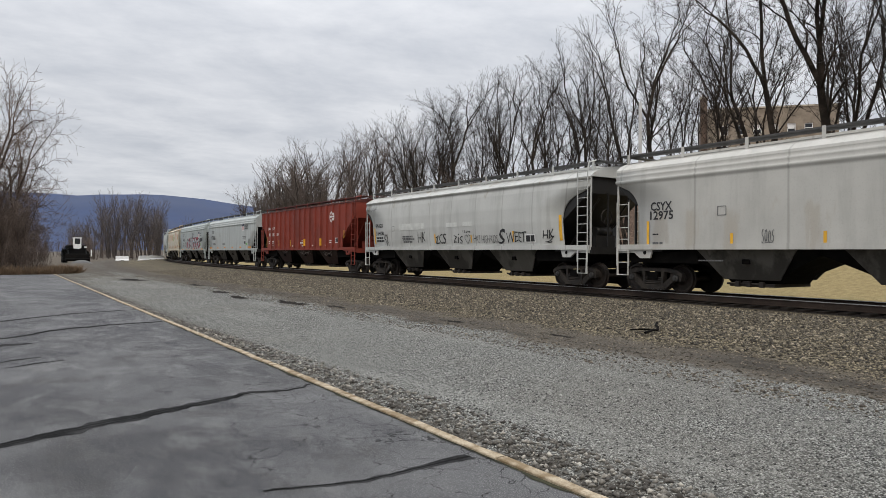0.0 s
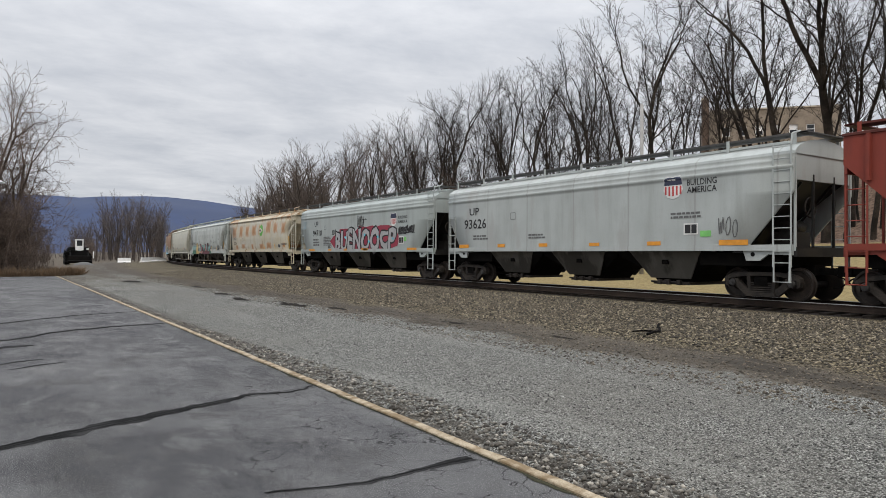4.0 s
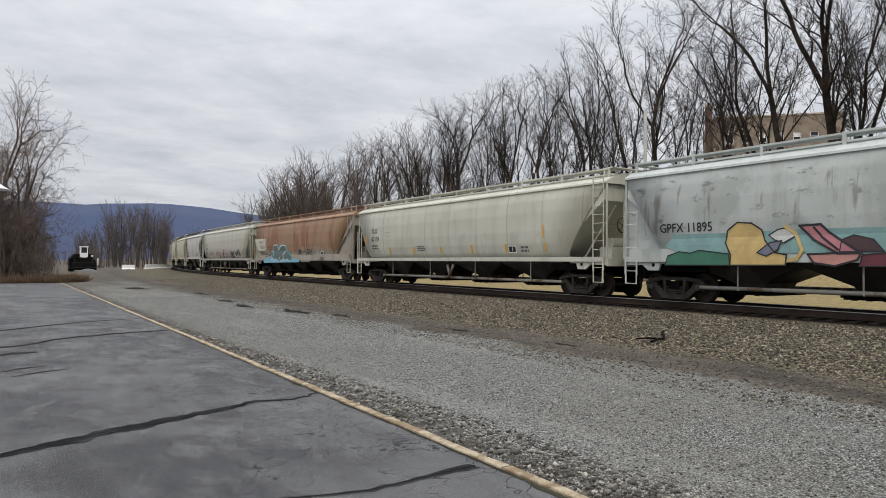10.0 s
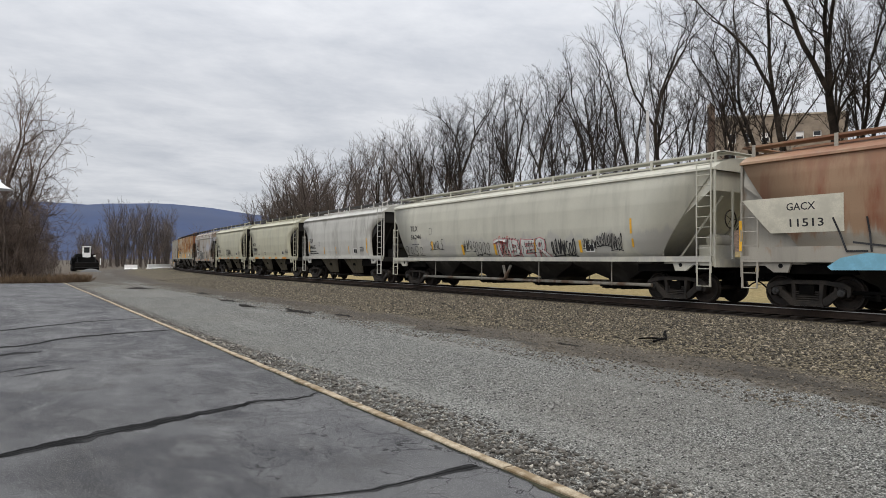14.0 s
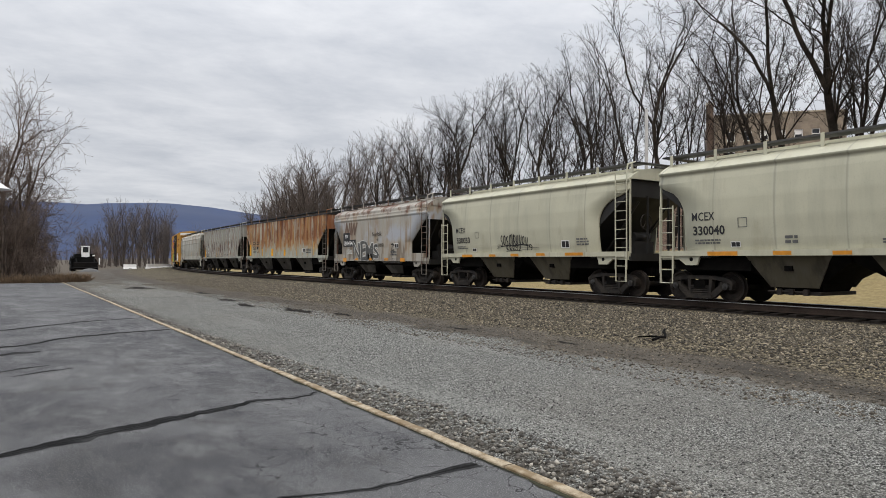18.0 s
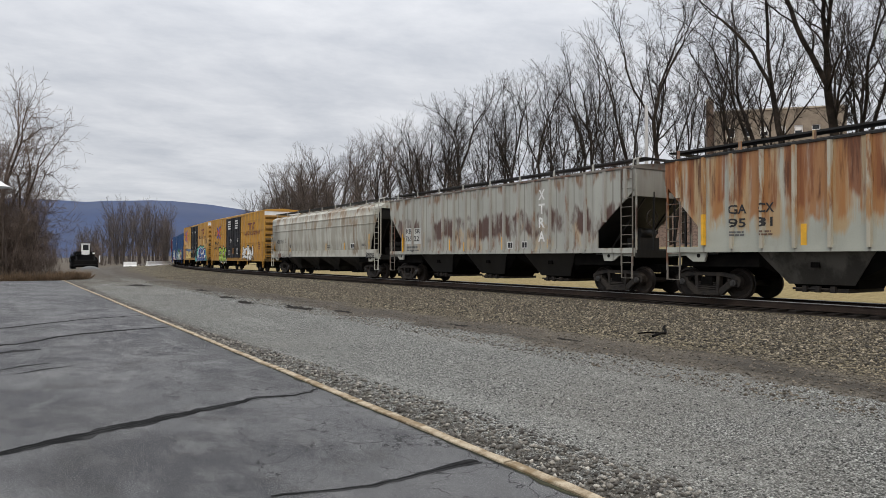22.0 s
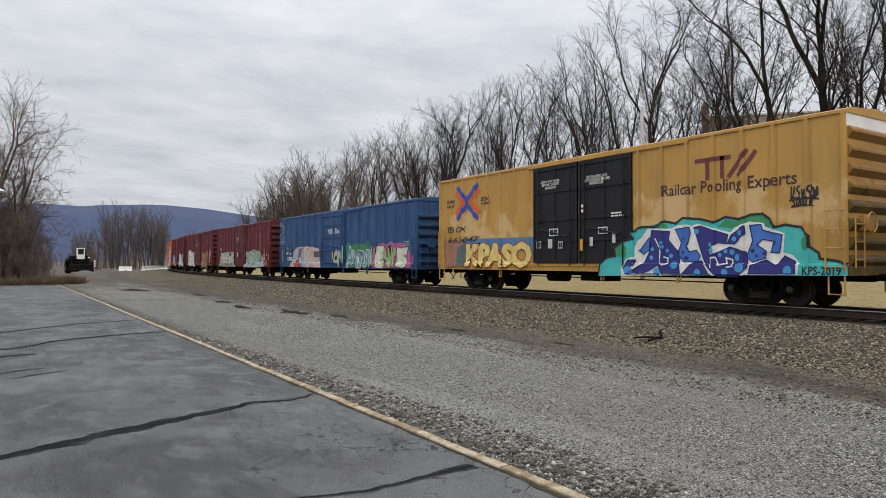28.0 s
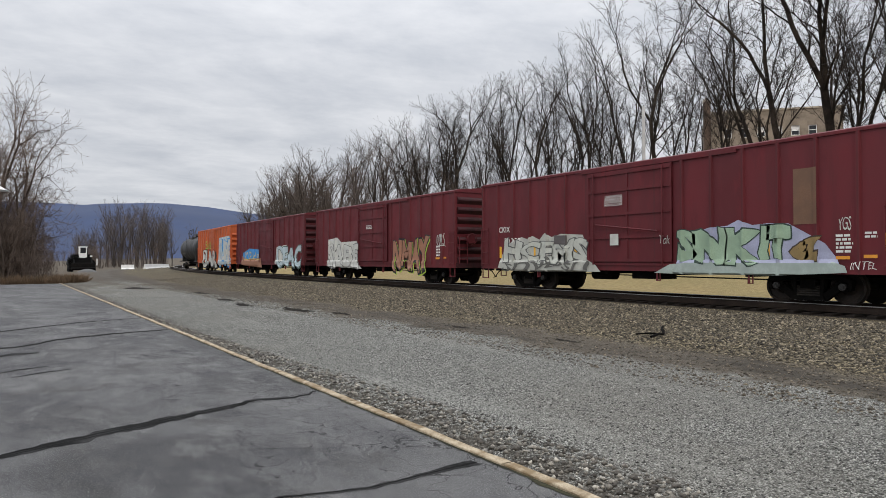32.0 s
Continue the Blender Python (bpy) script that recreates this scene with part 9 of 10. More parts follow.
CARS[14].bars(255.44, 1.95, 2, 0.45, 0.05, BROWNINK)
CARS[14].mark(257.35, 257.10, 1.61, 2.54)
CARS[14].mark(254.30, 254.06, 1.56, 2.14)
CARS[14].mark(251.65, 251.45, 1.54, 2.13)
CARS[14].mark(248.82, 248.66, 1.55, 2.03)
CARS[14].mark(246.23, 246.03, 1.57, 2.03)
CARS[14].mark(243.15, 242.99, 1.56, 2.52)
CARS[14].info_box(245.09, 244.67, 1.79, 2.09)
CARS[14].bars(244.42, 1.97, 3, 1.11, 0.069, GREYINK)

# ribbed hopper with rust patches
CARS[15].word('X', 264.74, 264.36, 3.53, 3.92, WHITE_INK, bold=0.03)
CARS[15].word('T', 264.73, 264.37, 2.98, 3.36, WHITE_INK, bold=0.03)
CARS[15].word('R', 264.72, 264.38, 2.43, 2.82, WHITE_INK, bold=0.03)
CARS[15].word('A', 264.75, 264.36, 1.88, 2.27, WHITE_INK, bold=0.03)
CARS[15].blank(275.31, 274.56, 1.93, 2.77)
CARS[15].blank(274.44, 273.67, 1.93, 2.74)
CARS[15].word('KB', 275.21, 274.69, 2.48, 2.72, BLACK, lift=0.024)
CARS[15].word('SR', 274.34, 273.79, 2.47, 2.70, BLACK, lift=0.024)
CARS[15].word('769', 275.28, 274.63, 2.08, 2.35, BLACK, lift=0.024)
CARS[15].word('22', 274.41, 273.91, 2.08, 2.34, BLACK, lift=0.024)
CARS[15].mark(275.61, 275.38, 1.50, 2.48)
CARS[15].mark(271.15, 271.03, 1.54, 2.08)
CARS[15].mark(269.84, 269.71, 1.52, 1.94)
CARS[15].mark(267.13, 266.99, 1.52, 2.11)
CARS[15].mark(264.22, 264.11, 1.50, 1.96)
CARS[15].bars(275.18, 1.71, 2, 1.42, 0.104, GREYINK)
CARS[15].info_box(266.70, 266.34, 1.61, 1.90)
CARS[15].info_box(265.77, 265.42, 1.61, 1.89)

# mottled grey hopper
CARS[16].word('AEX 11011', 295.24, 293.82, 2.30, 2.57, BLACK)
CARS[16].type_box(293.45, 293.20, 2.36, 2.62)
CARS[16].mark(295.78, 295.65, 1.67, 2.51)
CARS[16].mark(292.46, 292.28, 1.64, 1.93)
CARS[16].blob([(294.98, 1.52), (294.35, 1.54), (294.35, 1.24), (294.96, 1.22)], BROWNINK, "spray_paint", 0.010)
CARS[16].scribble(294.19, 293.10, 1.21, 1.50, 4, 0.030, GREYINK, 16)
CARS[16].scribble(292.65, 292.27, 1.22, 1.49, 4, 0.030, GREYINK, 17)
CARS[16].blob([(292.47, 2.14), (292.33, 2.19), (292.31, 1.94), (292.45, 1.92)], BLACK, "spray_paint", 0.010)
CARS[16].info_box(281.97, 281.46, 1.79, 2.09)
CARS[16].mark(279.55, 279.40, 1.71, 2.60)
CARS[16].mark(282.94, 282.78, 1.70, 2.15)
CARS[16].mark(285.80, 285.65, 1.69, 2.17)
CARS[16].scribble(279.90, 278.79, 1.23, 1.52, 6, 0.040, BLACK, 16)
CARS[16].bars(285.53, 1.96, 2, 0.56, 0.057, GREYINK)
CARS[16].bars(280.44, 1.99, 2, 0.60, 0.048, GREYINK)

# tall yellow boxcar
CARS[17].cross_emblem(314.61, 313.30, 3.12, 4.31)
CARS[17].word('next', 315.43, 314.94, 3.68, 3.86, BLACK, slant=0.25)
CARS[17].word('load', 315.43, 314.97, 3.49, 3.67, BLACK, slant=0.25)
CARS[17].word('any', 312.93, 312.55, 3.65, 3.81, BLACK, slant=0.25)
CARS[17].word('road', 312.95, 312.55, 3.49, 3.65, BLACK, slant=0.25)
CARS[17].word('TB OX', 315.46, 314.10, 2.51, 2.84, BLACK, slant=0.2)
CARS[17].word('675193', 316.00, 313.53, 1.97, 2.31, BLACK, slant=0.2)
CARS[17].letter_emblem(303.08, 301.17, 3.58, 4.29)
CARS[17].word('RAILCAR POOLING EXPERTS', 304.24, 299.63, 3.18, 3.46, MAROONINK)
CARS[17].letters('GCG', 313.79, 310.60, 0.87, 2.19, LIME, BLACK, fat=0.06, rim=0.09, shadow=WHITE_INK)
CARS[17].letters('BORIA', 304.94, 301.27, 1.15, 2.12, WHITE_INK, BLACK, fat=0.06, rim=0.08)
CARS[17].scribble(309.16, 308.01, 1.26, 1.65, 4, 0.050, GREYINK, 17)
CARS[17].bars(309.86, 4.54, 4, 1.46, 0.128, WHITE_INK)
CARS[17].bars(307.36, 4.53, 4, 1.28, 0.127, WHITE_INK)
CARS[17].bars(309.08, 2.90, 3, 0.70, 0.075, WHITE_INK)
CARS[17].bars(306.51, 2.89, 3, 0.61, 0.070, WHITE_INK)
CARS[17].bars(300.01, 2.42, 4, 0.51, 0.096, MAROONINK)
CARS[17].info_box(309.76, 309.08, 1.44, 1.88)
CARS[17].info_box(306.75, 306.07, 1.53, 2.04)
CARS[17].reflector(307.86, 307.64, 1.54, 2.12)

# tall yellow boxcar with the mural
CARS[18].cross_emblem(336.54, 334.82, 3.19, 4.70)
CARS[18].word('next', 337.35, 336.68, 3.98, 4.16, BLACK, slant=0.25)
CARS[18].word('load', 337.35, 336.73, 3.77, 3.95, BLACK, slant=0.25)
CARS[18].word('any', 334.65, 334.04, 3.93, 4.11, BLACK, slant=0.25)
CARS[18].word('road', 334.65, 334.00, 3.76, 3.91, BLACK, slant=0.25)
CARS[18].word('TB OX', 337.35, 335.77, 2.60, 2.87, BLACK, slant=0.2)
CARS[18].word('663047', 337.25, 334.78, 2.12, 2.38, BLACK, slant=0.2)
CARS[18].letter_emblem(323.64, 321.73, 3.72, 4.46)
CARS[18].word('Railcar Pooling Experts', 324.90, 320.54, 3.34, 3.69, (0.06, 0.025, 0.02), bold=0.01)
CARS[18].blob([(337.69, 2.21), (336.87, 2.30), (336.04, 2.27), (335.68, 1.85), (335.86, 1.08), (337.34, 0.97), (337.64, 1.62)], CLAYINK, "spray_paint", 0.010)
CARS[18].blob([(336.17, 2.28), (331.12, 2.23), (331.12, 1.51), (332.49, 1.80), (334.24, 1.68), (335.68, 1.85)], BLUEINK, "spray_paint", 0.010)
CARS[18].blob([(336.49, 1.92), (335.68, 2.06), (335.50, 1.39), (335.77, 1.03), (336.58, 1.13)], SLATEGREEN, "spray_paint", 0.012)
CARS[18].piece('KPASO', 335.80, 331.22, 0.98, 2.08, STRAWINK, (0.3, 0.03, 0.03), bold=0.06, rim=0.03, wild=0.12, seed=3)
CARS[18].blob([(327.58, 0.77), (327.52, 1.16), (327.15, 1.40), (326.79, 1.44), (326.84, 1.71), (326.49, 1.93), (326.10, 2.00), (326.15, 2.23), (325.72, 2.40), (325.17, 2.38), (324.82, 2.54), (324.39, 2.45), (324.14, 2.61), (323.49, 2.54), (323.03, 2.42), (322.66, 2.56), (322.19, 2.47), (321.88, 2.58), (321.51, 2.59), (321.25, 2.39), (321.16, 2.20), (320.87, 2.25), (320.44, 2.17), (320.24, 1.93), (320.24, 1.66), (319.98, 1.48), (319.95, 1.33), (319.56, 1.28), (319.26, 1.19), (319.24, 0.90), (327.58, 0.75)], TURQ, "spray_paint", 0.010)
CARS[18].blob([(326.89, 1.75), (326.49, 1.90), (326.30, 1.70), (326.35, 1.40), (326.79, 1.44)], GREENINK, "spray_paint", 0.013)
CARS[18].blob([(325.40, 2.42), (324.99, 2.51), (324.69, 2.39), (324.77, 2.18), (325.35, 2.20)], GREENINK, "spray_paint", 0.013)
CARS[18].blob([(322.92, 2.28), (322.66, 2.50), (322.37, 2.42), (322.09, 2.53), (321.51, 2.56), (321.25, 2.36), (321.32, 2.15), (322.37, 2.22)], GREENINK, "spray_paint", 0.013)
CARS[18].blob([(320.45, 1.84), (320.27, 1.96), (320.18, 1.75), (320.27, 1.54), (320.42, 1.60)], GREENINK, "spray_paint", 0.013)
CARS[18].stroke([(327.58, 0.77), (327.52, 1.16), (327.15, 1.40), (326.79, 1.44), (326.84, 1.71), (326.49, 1.93), (326.10, 2.00), (326.15, 2.23), (325.72, 2.40), (325.17, 2.38), (324.82, 2.54), (324.39, 2.45), (324.14, 2.61), (323.49, 2.54), (323.03, 2.42), (322.66, 2.56), (322.19, 2.47), (321.88, 2.58), (321.51, 2.59), (321.25, 2.39), (321.16, 2.20), (320.87, 2.25), (320.44, 2.17), (320.24, 1.93), (320.24, 1.66), (319.98, 1.48), (319.95, 1.33), (319.56, 1.28), (319.26, 1.19)], 0.070, BLACK, "spray_line", 0.016)
CARS[18].blob([(326.55, 1.01), (326.31, 1.35), (326.06, 1.41), (326.02, 1.76), (325.47, 2.33), (324.59, 2.30), (324.30, 2.39), (323.96, 2.40), (323.81, 2.34), (323.61, 2.41), (322.49, 2.10), (322.37, 2.24), (321.91, 2.39), (321.47, 2.33), (321.44, 2.23), (320.88, 2.02), (320.92, 1.50), (320.65, 1.43), (320.48, 1.21), (320.51, 0.90), (326.53, 0.77)], WHITE_INK, "graffiti_letter", 0.018)
CARS[18].blob([(325.32, 2.27), (324.60, 2.21), (324.66, 1.94), (324.27, 1.55), (324.20, 0.85), (324.87, 0.84), (325.03, 1.14), (325.40, 0.95), (325.71, 0.85), (326.33, 0.84), (325.63, 1.19), (325.42, 1.55), (325.36, 1.99)], (0.028, 0.03, 0.2), "graffiti_letter", 0.024)
CARS[18].stroke([(325.32, 2.27), (324.60, 2.21), (324.66, 1.94), (324.27, 1.55), (324.20, 0.85), (324.87, 0.84), (325.03, 1.14), (325.40, 0.95), (325.71, 0.85), (326.33, 0.84), (325.63, 1.19), (325.42, 1.55), (325.36, 1.99), (325.32, 2.27)], 0.030, NAVY, "graffiti_outline", 0.030)
CARS[18].blob([(325.80, 1.62), (325.41, 2.05), (325.39, 1.65), (325.63, 1.49)], (0.05, 0.16, 0.5), "graffiti_letter", 0.024)
CARS[18].stroke([(325.80, 1.62), (325.41, 2.05), (325.39, 1.65), (325.63, 1.49), (325.80, 1.62)], 0.030, NAVY, "graffiti_outline", 0.030)
CARS[18].blob([(326.46, 1.01), (326.25, 1.31), (325.96, 1.31), (326.03, 1.13)], (0.028, 0.03, 0.2), "graffiti_letter", 0.024)
CARS[18].stroke([(326.46, 1.01), (326.25, 1.31), (325.96, 1.31), (326.03, 1.13), (326.46, 1.01)], 0.030, NAVY, "graffiti_outline", 0.030)
CARS[18].blob([(324.40, 2.27), (323.89, 2.31), (323.84, 2.15), (323.96, 1.72), (323.90, 1.56), (323.63, 1.60), (323.49, 1.43), (323.57, 1.26), (324.10, 1.26), (324.31, 1.49), (324.17, 1.84)], (0.05, 0.16, 0.5), "graffiti_letter", 0.024)
CARS[18].stroke([(324.40, 2.27), (323.89, 2.31), (323.84, 2.15), (323.96, 1.72), (323.90, 1.56), (323.63, 1.60), (323.49, 1.43), (323.57, 1.26), (324.10, 1.26), (324.31, 1.49), (324.17, 1.84), (324.40, 2.27)], 0.030, NAVY, "graffiti_outline", 0.030)
CARS[18].blob([(324.14, 0.86), (323.77, 1.21), (323.45, 1.28), (323.19, 0.88)], (0.028, 0.03, 0.2), "graffiti_letter", 0.024)
CARS[18].stroke([(324.14, 0.86), (323.77, 1.21), (323.45, 1.28), (323.19, 0.88), (324.14, 0.86)], 0.030, NAVY, "graffiti_outline", 0.030)
CARS[18].blob([(323.72, 2.30), (323.49, 2.33), (322.57, 2.04), (322.63, 1.78), (322.92, 1.81), (323.24, 1.62), (323.17, 1.43), (322.50, 1.68), (321.98, 1.52), (321.93, 1.10), (322.27, 0.83), (322.92, 0.81), (323.12, 0.98), (323.36, 1.26), (323.52, 1.71)], (0.028, 0.03, 0.2), "graffiti_letter", 0.024)
CARS[18].stroke([(323.72, 2.30), (323.49, 2.33), (322.57, 2.04), (322.63, 1.78), (322.92, 1.81), (323.24, 1.62), (323.17, 1.43), (322.50, 1.68), (321.98, 1.52), (321.93, 1.10), (322.27, 0.83), (322.92, 0.81), (323.12, 0.98), (323.36, 1.26), (323.52, 1.71), (323.72, 2.30)], 0.030, NAVY, "graffiti_outline", 0.030)
CARS[18].blob([(322.47, 2.03), (322.06, 2.28), (322.03, 2.06), (322.36, 1.76), (322.59, 1.78)], (0.028, 0.03, 0.2), "graffiti_letter", 0.024)
CARS[18].stroke([(322.47, 2.03), (322.06, 2.28), (322.03, 2.06), (322.36, 1.76), (322.59, 1.78), (322.47, 2.03)], 0.030, NAVY, "graffiti_outline", 0.030)
CARS[18].blob([(321.89, 2.28), (321.55, 2.29), (321.51, 2.13), (320.94, 1.98), (321.02, 1.49), (321.22, 1.51), (321.14, 1.81), (321.51, 1.87), (321.67, 1.73), (321.39, 1.54), (321.42, 1.36), (321.80, 1.24), (321.99, 1.39), (321.80, 1.84)], (0.05, 0.16, 0.5), "graffiti_letter", 0.024)
CARS[18].stroke([(321.89, 2.28), (321.55, 2.29), (321.51, 2.13), (320.94, 1.98), (321.02, 1.49), (321.22, 1.51), (321.14, 1.81), (321.51, 1.87), (321.67, 1.73), (321.39, 1.54), (321.42, 1.36), (321.80, 1.24), (321.99, 1.39), (321.80, 1.84), (321.89, 2.28)], 0.030, NAVY, "graffiti_outline", 0.030)
CARS[18].blob([(321.91, 0.91), (321.85, 1.14), (321.41, 1.30), (321.09, 1.15), (320.87, 1.41), (320.58, 1.26), (320.57, 0.93)], (0.028, 0.03, 0.2), "graffiti_letter", 0.024)
CARS[18].stroke([(321.91, 0.91), (321.85, 1.14), (321.41, 1.30), (321.09, 1.15), (320.87, 1.41), (320.58, 1.26), (320.57, 0.93), (321.91, 0.91)], 0.030, NAVY, "graffiti_outline", 0.030)
CARS[18].blob([(325.36, 1.65), (325.34, 1.70), (325.29, 1.72), (325.23, 1.70), (325.21, 1.65), (325.23, 1.60), (325.29, 1.59), (325.34, 1.61)], (0.06, 0.3, 0.62), "spray_dot", 0.036)
CARS[18].blob([(325.40, 1.38), (325.38, 1.43), (325.33, 1.45), (325.27, 1.43), (325.25, 1.38), (325.27, 1.33), (325.33, 1.31), (325.38, 1.33)], (0.06, 0.3, 0.62), "spray_dot", 0.036)
CARS[18].blob([(324.97, 1.86), (324.96, 1.90), (324.91, 1.91), (324.87, 1.90), (324.86, 1.86), (324.87, 1.82), (324.91, 1.81), (324.96, 1.82)], (0.06, 0.3, 0.62), "spray_dot", 0.036)
CARS[18].blob([(324.94, 1.73), (324.92, 1.77), (324.88, 1.78), (324.83, 1.77), (324.81, 1.72), (324.83, 1.68), (324.88, 1.67), (324.93, 1.68)], (0.06, 0.3, 0.62), "spray_dot", 0.036)
CARS[18].blob([(324.77, 1.60), (324.75, 1.65), (324.70, 1.67), (324.65, 1.65), (324.63, 1.60), (324.65, 1.55), (324.70, 1.54), (324.75, 1.56)], (0.06, 0.3, 0.62), "spray_dot", 0.036)
CARS[18].blob([(324.64, 1.44), (324.62, 1.49), (324.56, 1.51), (324.50, 1.49), (324.47, 1.43), (324.50, 1.38), (324.56, 1.36), (324.62, 1.38)], (0.06, 0.3, 0.62), "spray_dot", 0.036)
CARS[18].blob([(324.55, 1.14), (324.51, 1.23), (324.42, 1.26), (324.32, 1.23), (324.28, 1.14), (324.32, 1.05), (324.42, 1.02), (324.51, 1.05)], (0.06, 0.3, 0.62), "spray_dot", 0.036)
CARS[18].blob([(323.72, 2.18), (323.69, 2.24), (323.63, 2.26), (323.56, 2.23), (323.53, 2.17), (323.56, 2.11), (323.63, 2.08), (323.69, 2.11)], (0.06, 0.3, 0.62), "spray_dot", 0.036)
CARS[18].blob([(323.23, 1.76), (323.20, 1.82), (323.14, 1.84), (323.09, 1.82), (323.06, 1.76), (323.09, 1.70), (323.14, 1.68), (323.20, 1.70)], (0.06, 0.3, 0.62), "spray_dot", 0.036)
CARS[18].blob([(323.20, 1.58), (323.18, 1.65), (323.11, 1.67), (323.05, 1.64), (323.03, 1.58), (323.05, 1.52), (323.11, 1.50), (323.18, 1.52)], (0.06, 0.3, 0.62), "spray_dot", 0.036)
CARS[18].blob([(322.90, 1.45), (322.88, 1.50), (322.83, 1.52), (322.79, 1.50), (322.77, 1.45), (322.79, 1.40), (322.83, 1.38), (322.88, 1.40)], (0.06, 0.3, 0.62), "spray_dot", 0.036)
CARS[18].blob([(322.72, 1.56), (322.69, 1.61), (322.65, 1.62), (322.60, 1.61), (322.58, 1.56), (322.60, 1.51), (322.65, 1.49), (322.70, 1.51)], (0.06, 0.3, 0.62), "spray_dot", 0.036)
CARS[18].blob([(322.52, 1.53), (322.50, 1.59), (322.44, 1.61), (322.38, 1.59), (322.35, 1.53), (322.38, 1.47), (322.44, 1.44), (322.50, 1.47)], (0.06, 0.3, 0.62), "spray_dot", 0.036)
CARS[18].blob([(322.36, 1.38), (322.33, 1.45), (322.26, 1.48), (322.19, 1.45), (322.16, 1.38), (322.19, 1.30), (322.26, 1.27), (322.33, 1.30)], (0.06, 0.3, 0.62), "spray_dot", 0.036)
CARS[18].blob([(322.34, 1.08), (322.29, 1.19), (322.19, 1.23), (322.09, 1.19), (322.05, 1.09), (322.09, 0.98), (322.19, 0.94), (322.30, 0.98)], (0.06, 0.3, 0.62), "spray_dot", 0.036)
CARS[18].blob([(322.27, 2.08), (322.25, 2.14), (322.18, 2.16), (322.12, 2.14), (322.10, 2.07), (322.12, 2.01), (322.19, 1.99), (322.25, 2.01)], (0.06, 0.3, 0.62), "spray_dot", 0.036)
CARS[18].blob([(322.45, 1.91), (322.42, 1.96), (322.37, 1.98), (322.32, 1.96), (322.30, 1.91), (322.33, 1.85), (322.38, 1.84), (322.43, 1.86)], (0.06, 0.3, 0.62), "spray_dot", 0.036)
CARS[18].blob([(326.43, 0.95), (326.38, 1.06), (326.25, 1.11), (326.13, 1.07), (326.07, 0.96), (326.13, 0.84), (326.25, 0.80), (326.38, 0.84)], (0.06, 0.3, 0.62), "spray_dot", 0.036)
CARS[18].blob([(325.22, 0.92), (325.17, 1.02), (325.07, 1.06), (324.96, 1.02), (324.92, 0.93), (324.96, 0.83), (325.07, 0.79), (325.17, 0.83)], (0.06, 0.3, 0.62), "spray_dot", 0.036)
CARS[18].blob([(323.69, 0.91), (323.65, 1.00), (323.57, 1.03), (323.49, 1.00), (323.45, 0.92), (323.49, 0.83), (323.57, 0.80), (323.65, 0.83)], (0.06, 0.3, 0.62), "spray_dot", 0.036)
CARS[18].blob([(322.76, 0.94), (322.73, 1.02), (322.65, 1.05), (322.58, 1.02), (322.54, 0.94), (322.58, 0.86), (322.65, 0.83), (322.73, 0.86)], (0.06, 0.3, 0.62), "spray_dot", 0.036)
CARS[18].blob([(320.90, 1.01), (320.86, 1.11), (320.78, 1.15), (320.69, 1.11), (320.66, 1.02), (320.69, 0.92), (320.78, 0.88), (320.87, 0.92)], (0.06, 0.3, 0.62), "spray_dot", 0.036)
CARS[18].blob([(324.12, 1.96), (324.10, 1.99), (324.06, 2.01), (324.03, 1.99), (324.01, 1.95), (324.03, 1.92), (324.07, 1.90), (324.10, 1.92)], NAVY, "spray_dot", 0.036)
CARS[18].blob([(324.16, 1.55), (324.14, 1.59), (324.10, 1.60), (324.06, 1.58), (324.05, 1.55), (324.06, 1.51), (324.10, 1.50), (324.14, 1.51)], NAVY, "spray_dot", 0.036)
CARS[18].blob([(324.03, 1.36), (324.01, 1.40), (323.97, 1.42), (323.92, 1.40), (323.91, 1.36), (323.92, 1.32), (323.97, 1.30), (324.01, 1.32)], NAVY, "spray_dot", 0.036)
CARS[18].blob([(321.86, 1.56), (321.84, 1.61), (321.80, 1.62), (321.76, 1.61), (321.74, 1.56), (321.76, 1.52), (321.80, 1.51), (321.84, 1.52)], NAVY, "spray_dot", 0.036)
CARS[18].blob([(321.73, 1.42), (321.72, 1.45), (321.69, 1.46), (321.66, 1.45), (321.64, 1.41), (321.66, 1.38), (321.69, 1.37), (321.72, 1.38)], NAVY, "spray_dot", 0.036)
CARS[18].blob([(321.51, 1.49), (321.50, 1.52), (321.46, 1.53), (321.43, 1.52), (321.42, 1.49), (321.43, 1.45), (321.47, 1.44), (321.50, 1.45)], NAVY, "spray_dot", 0.036)
CARS[18].stroke([(325.17, 1.99), (324.92, 1.56), (324.97, 1.26), (324.88, 1.15), (324.68, 1.19), (324.66, 1.36), (324.82, 1.40)], 0.045, WHITE_INK, "spray_line", 0.042)
CARS[18].stroke([(323.12, 1.09), (323.15, 1.36), (322.98, 1.38), (322.87, 1.15), (322.59, 1.20), (322.62, 1.36), (322.41, 1.31), (322.40, 1.12), (322.57, 1.09)], 0.045, WHITE_INK, "spray_line", 0.042)
CARS[18].word('KPS-2019', 320.39, 319.40, 0.91, 1.13, BLACK, bold=0.02, lift=0.02)
CARS[18].scribble(320.74, 319.97, 2.91, 3.24, 5, 0.040, BLACK, 18)
CARS[18].scribble(320.68, 320.11, 2.74, 2.98, 5, 0.040, BLACK, 19)
CARS[18].word('CLOSE THIS DOOR', 330.59, 329.54, 4.29, 4.38, WHITE_INK, lift=0.02)
CARS[18].word('BEFORE CLOSING', 330.52, 329.59, 4.17, 4.27, WHITE_INK, lift=0.02)
CARS[18].word('MAIN DOOR', 330.33, 329.73, 4.04, 4.14, WHITE_INK, lift=0.02)
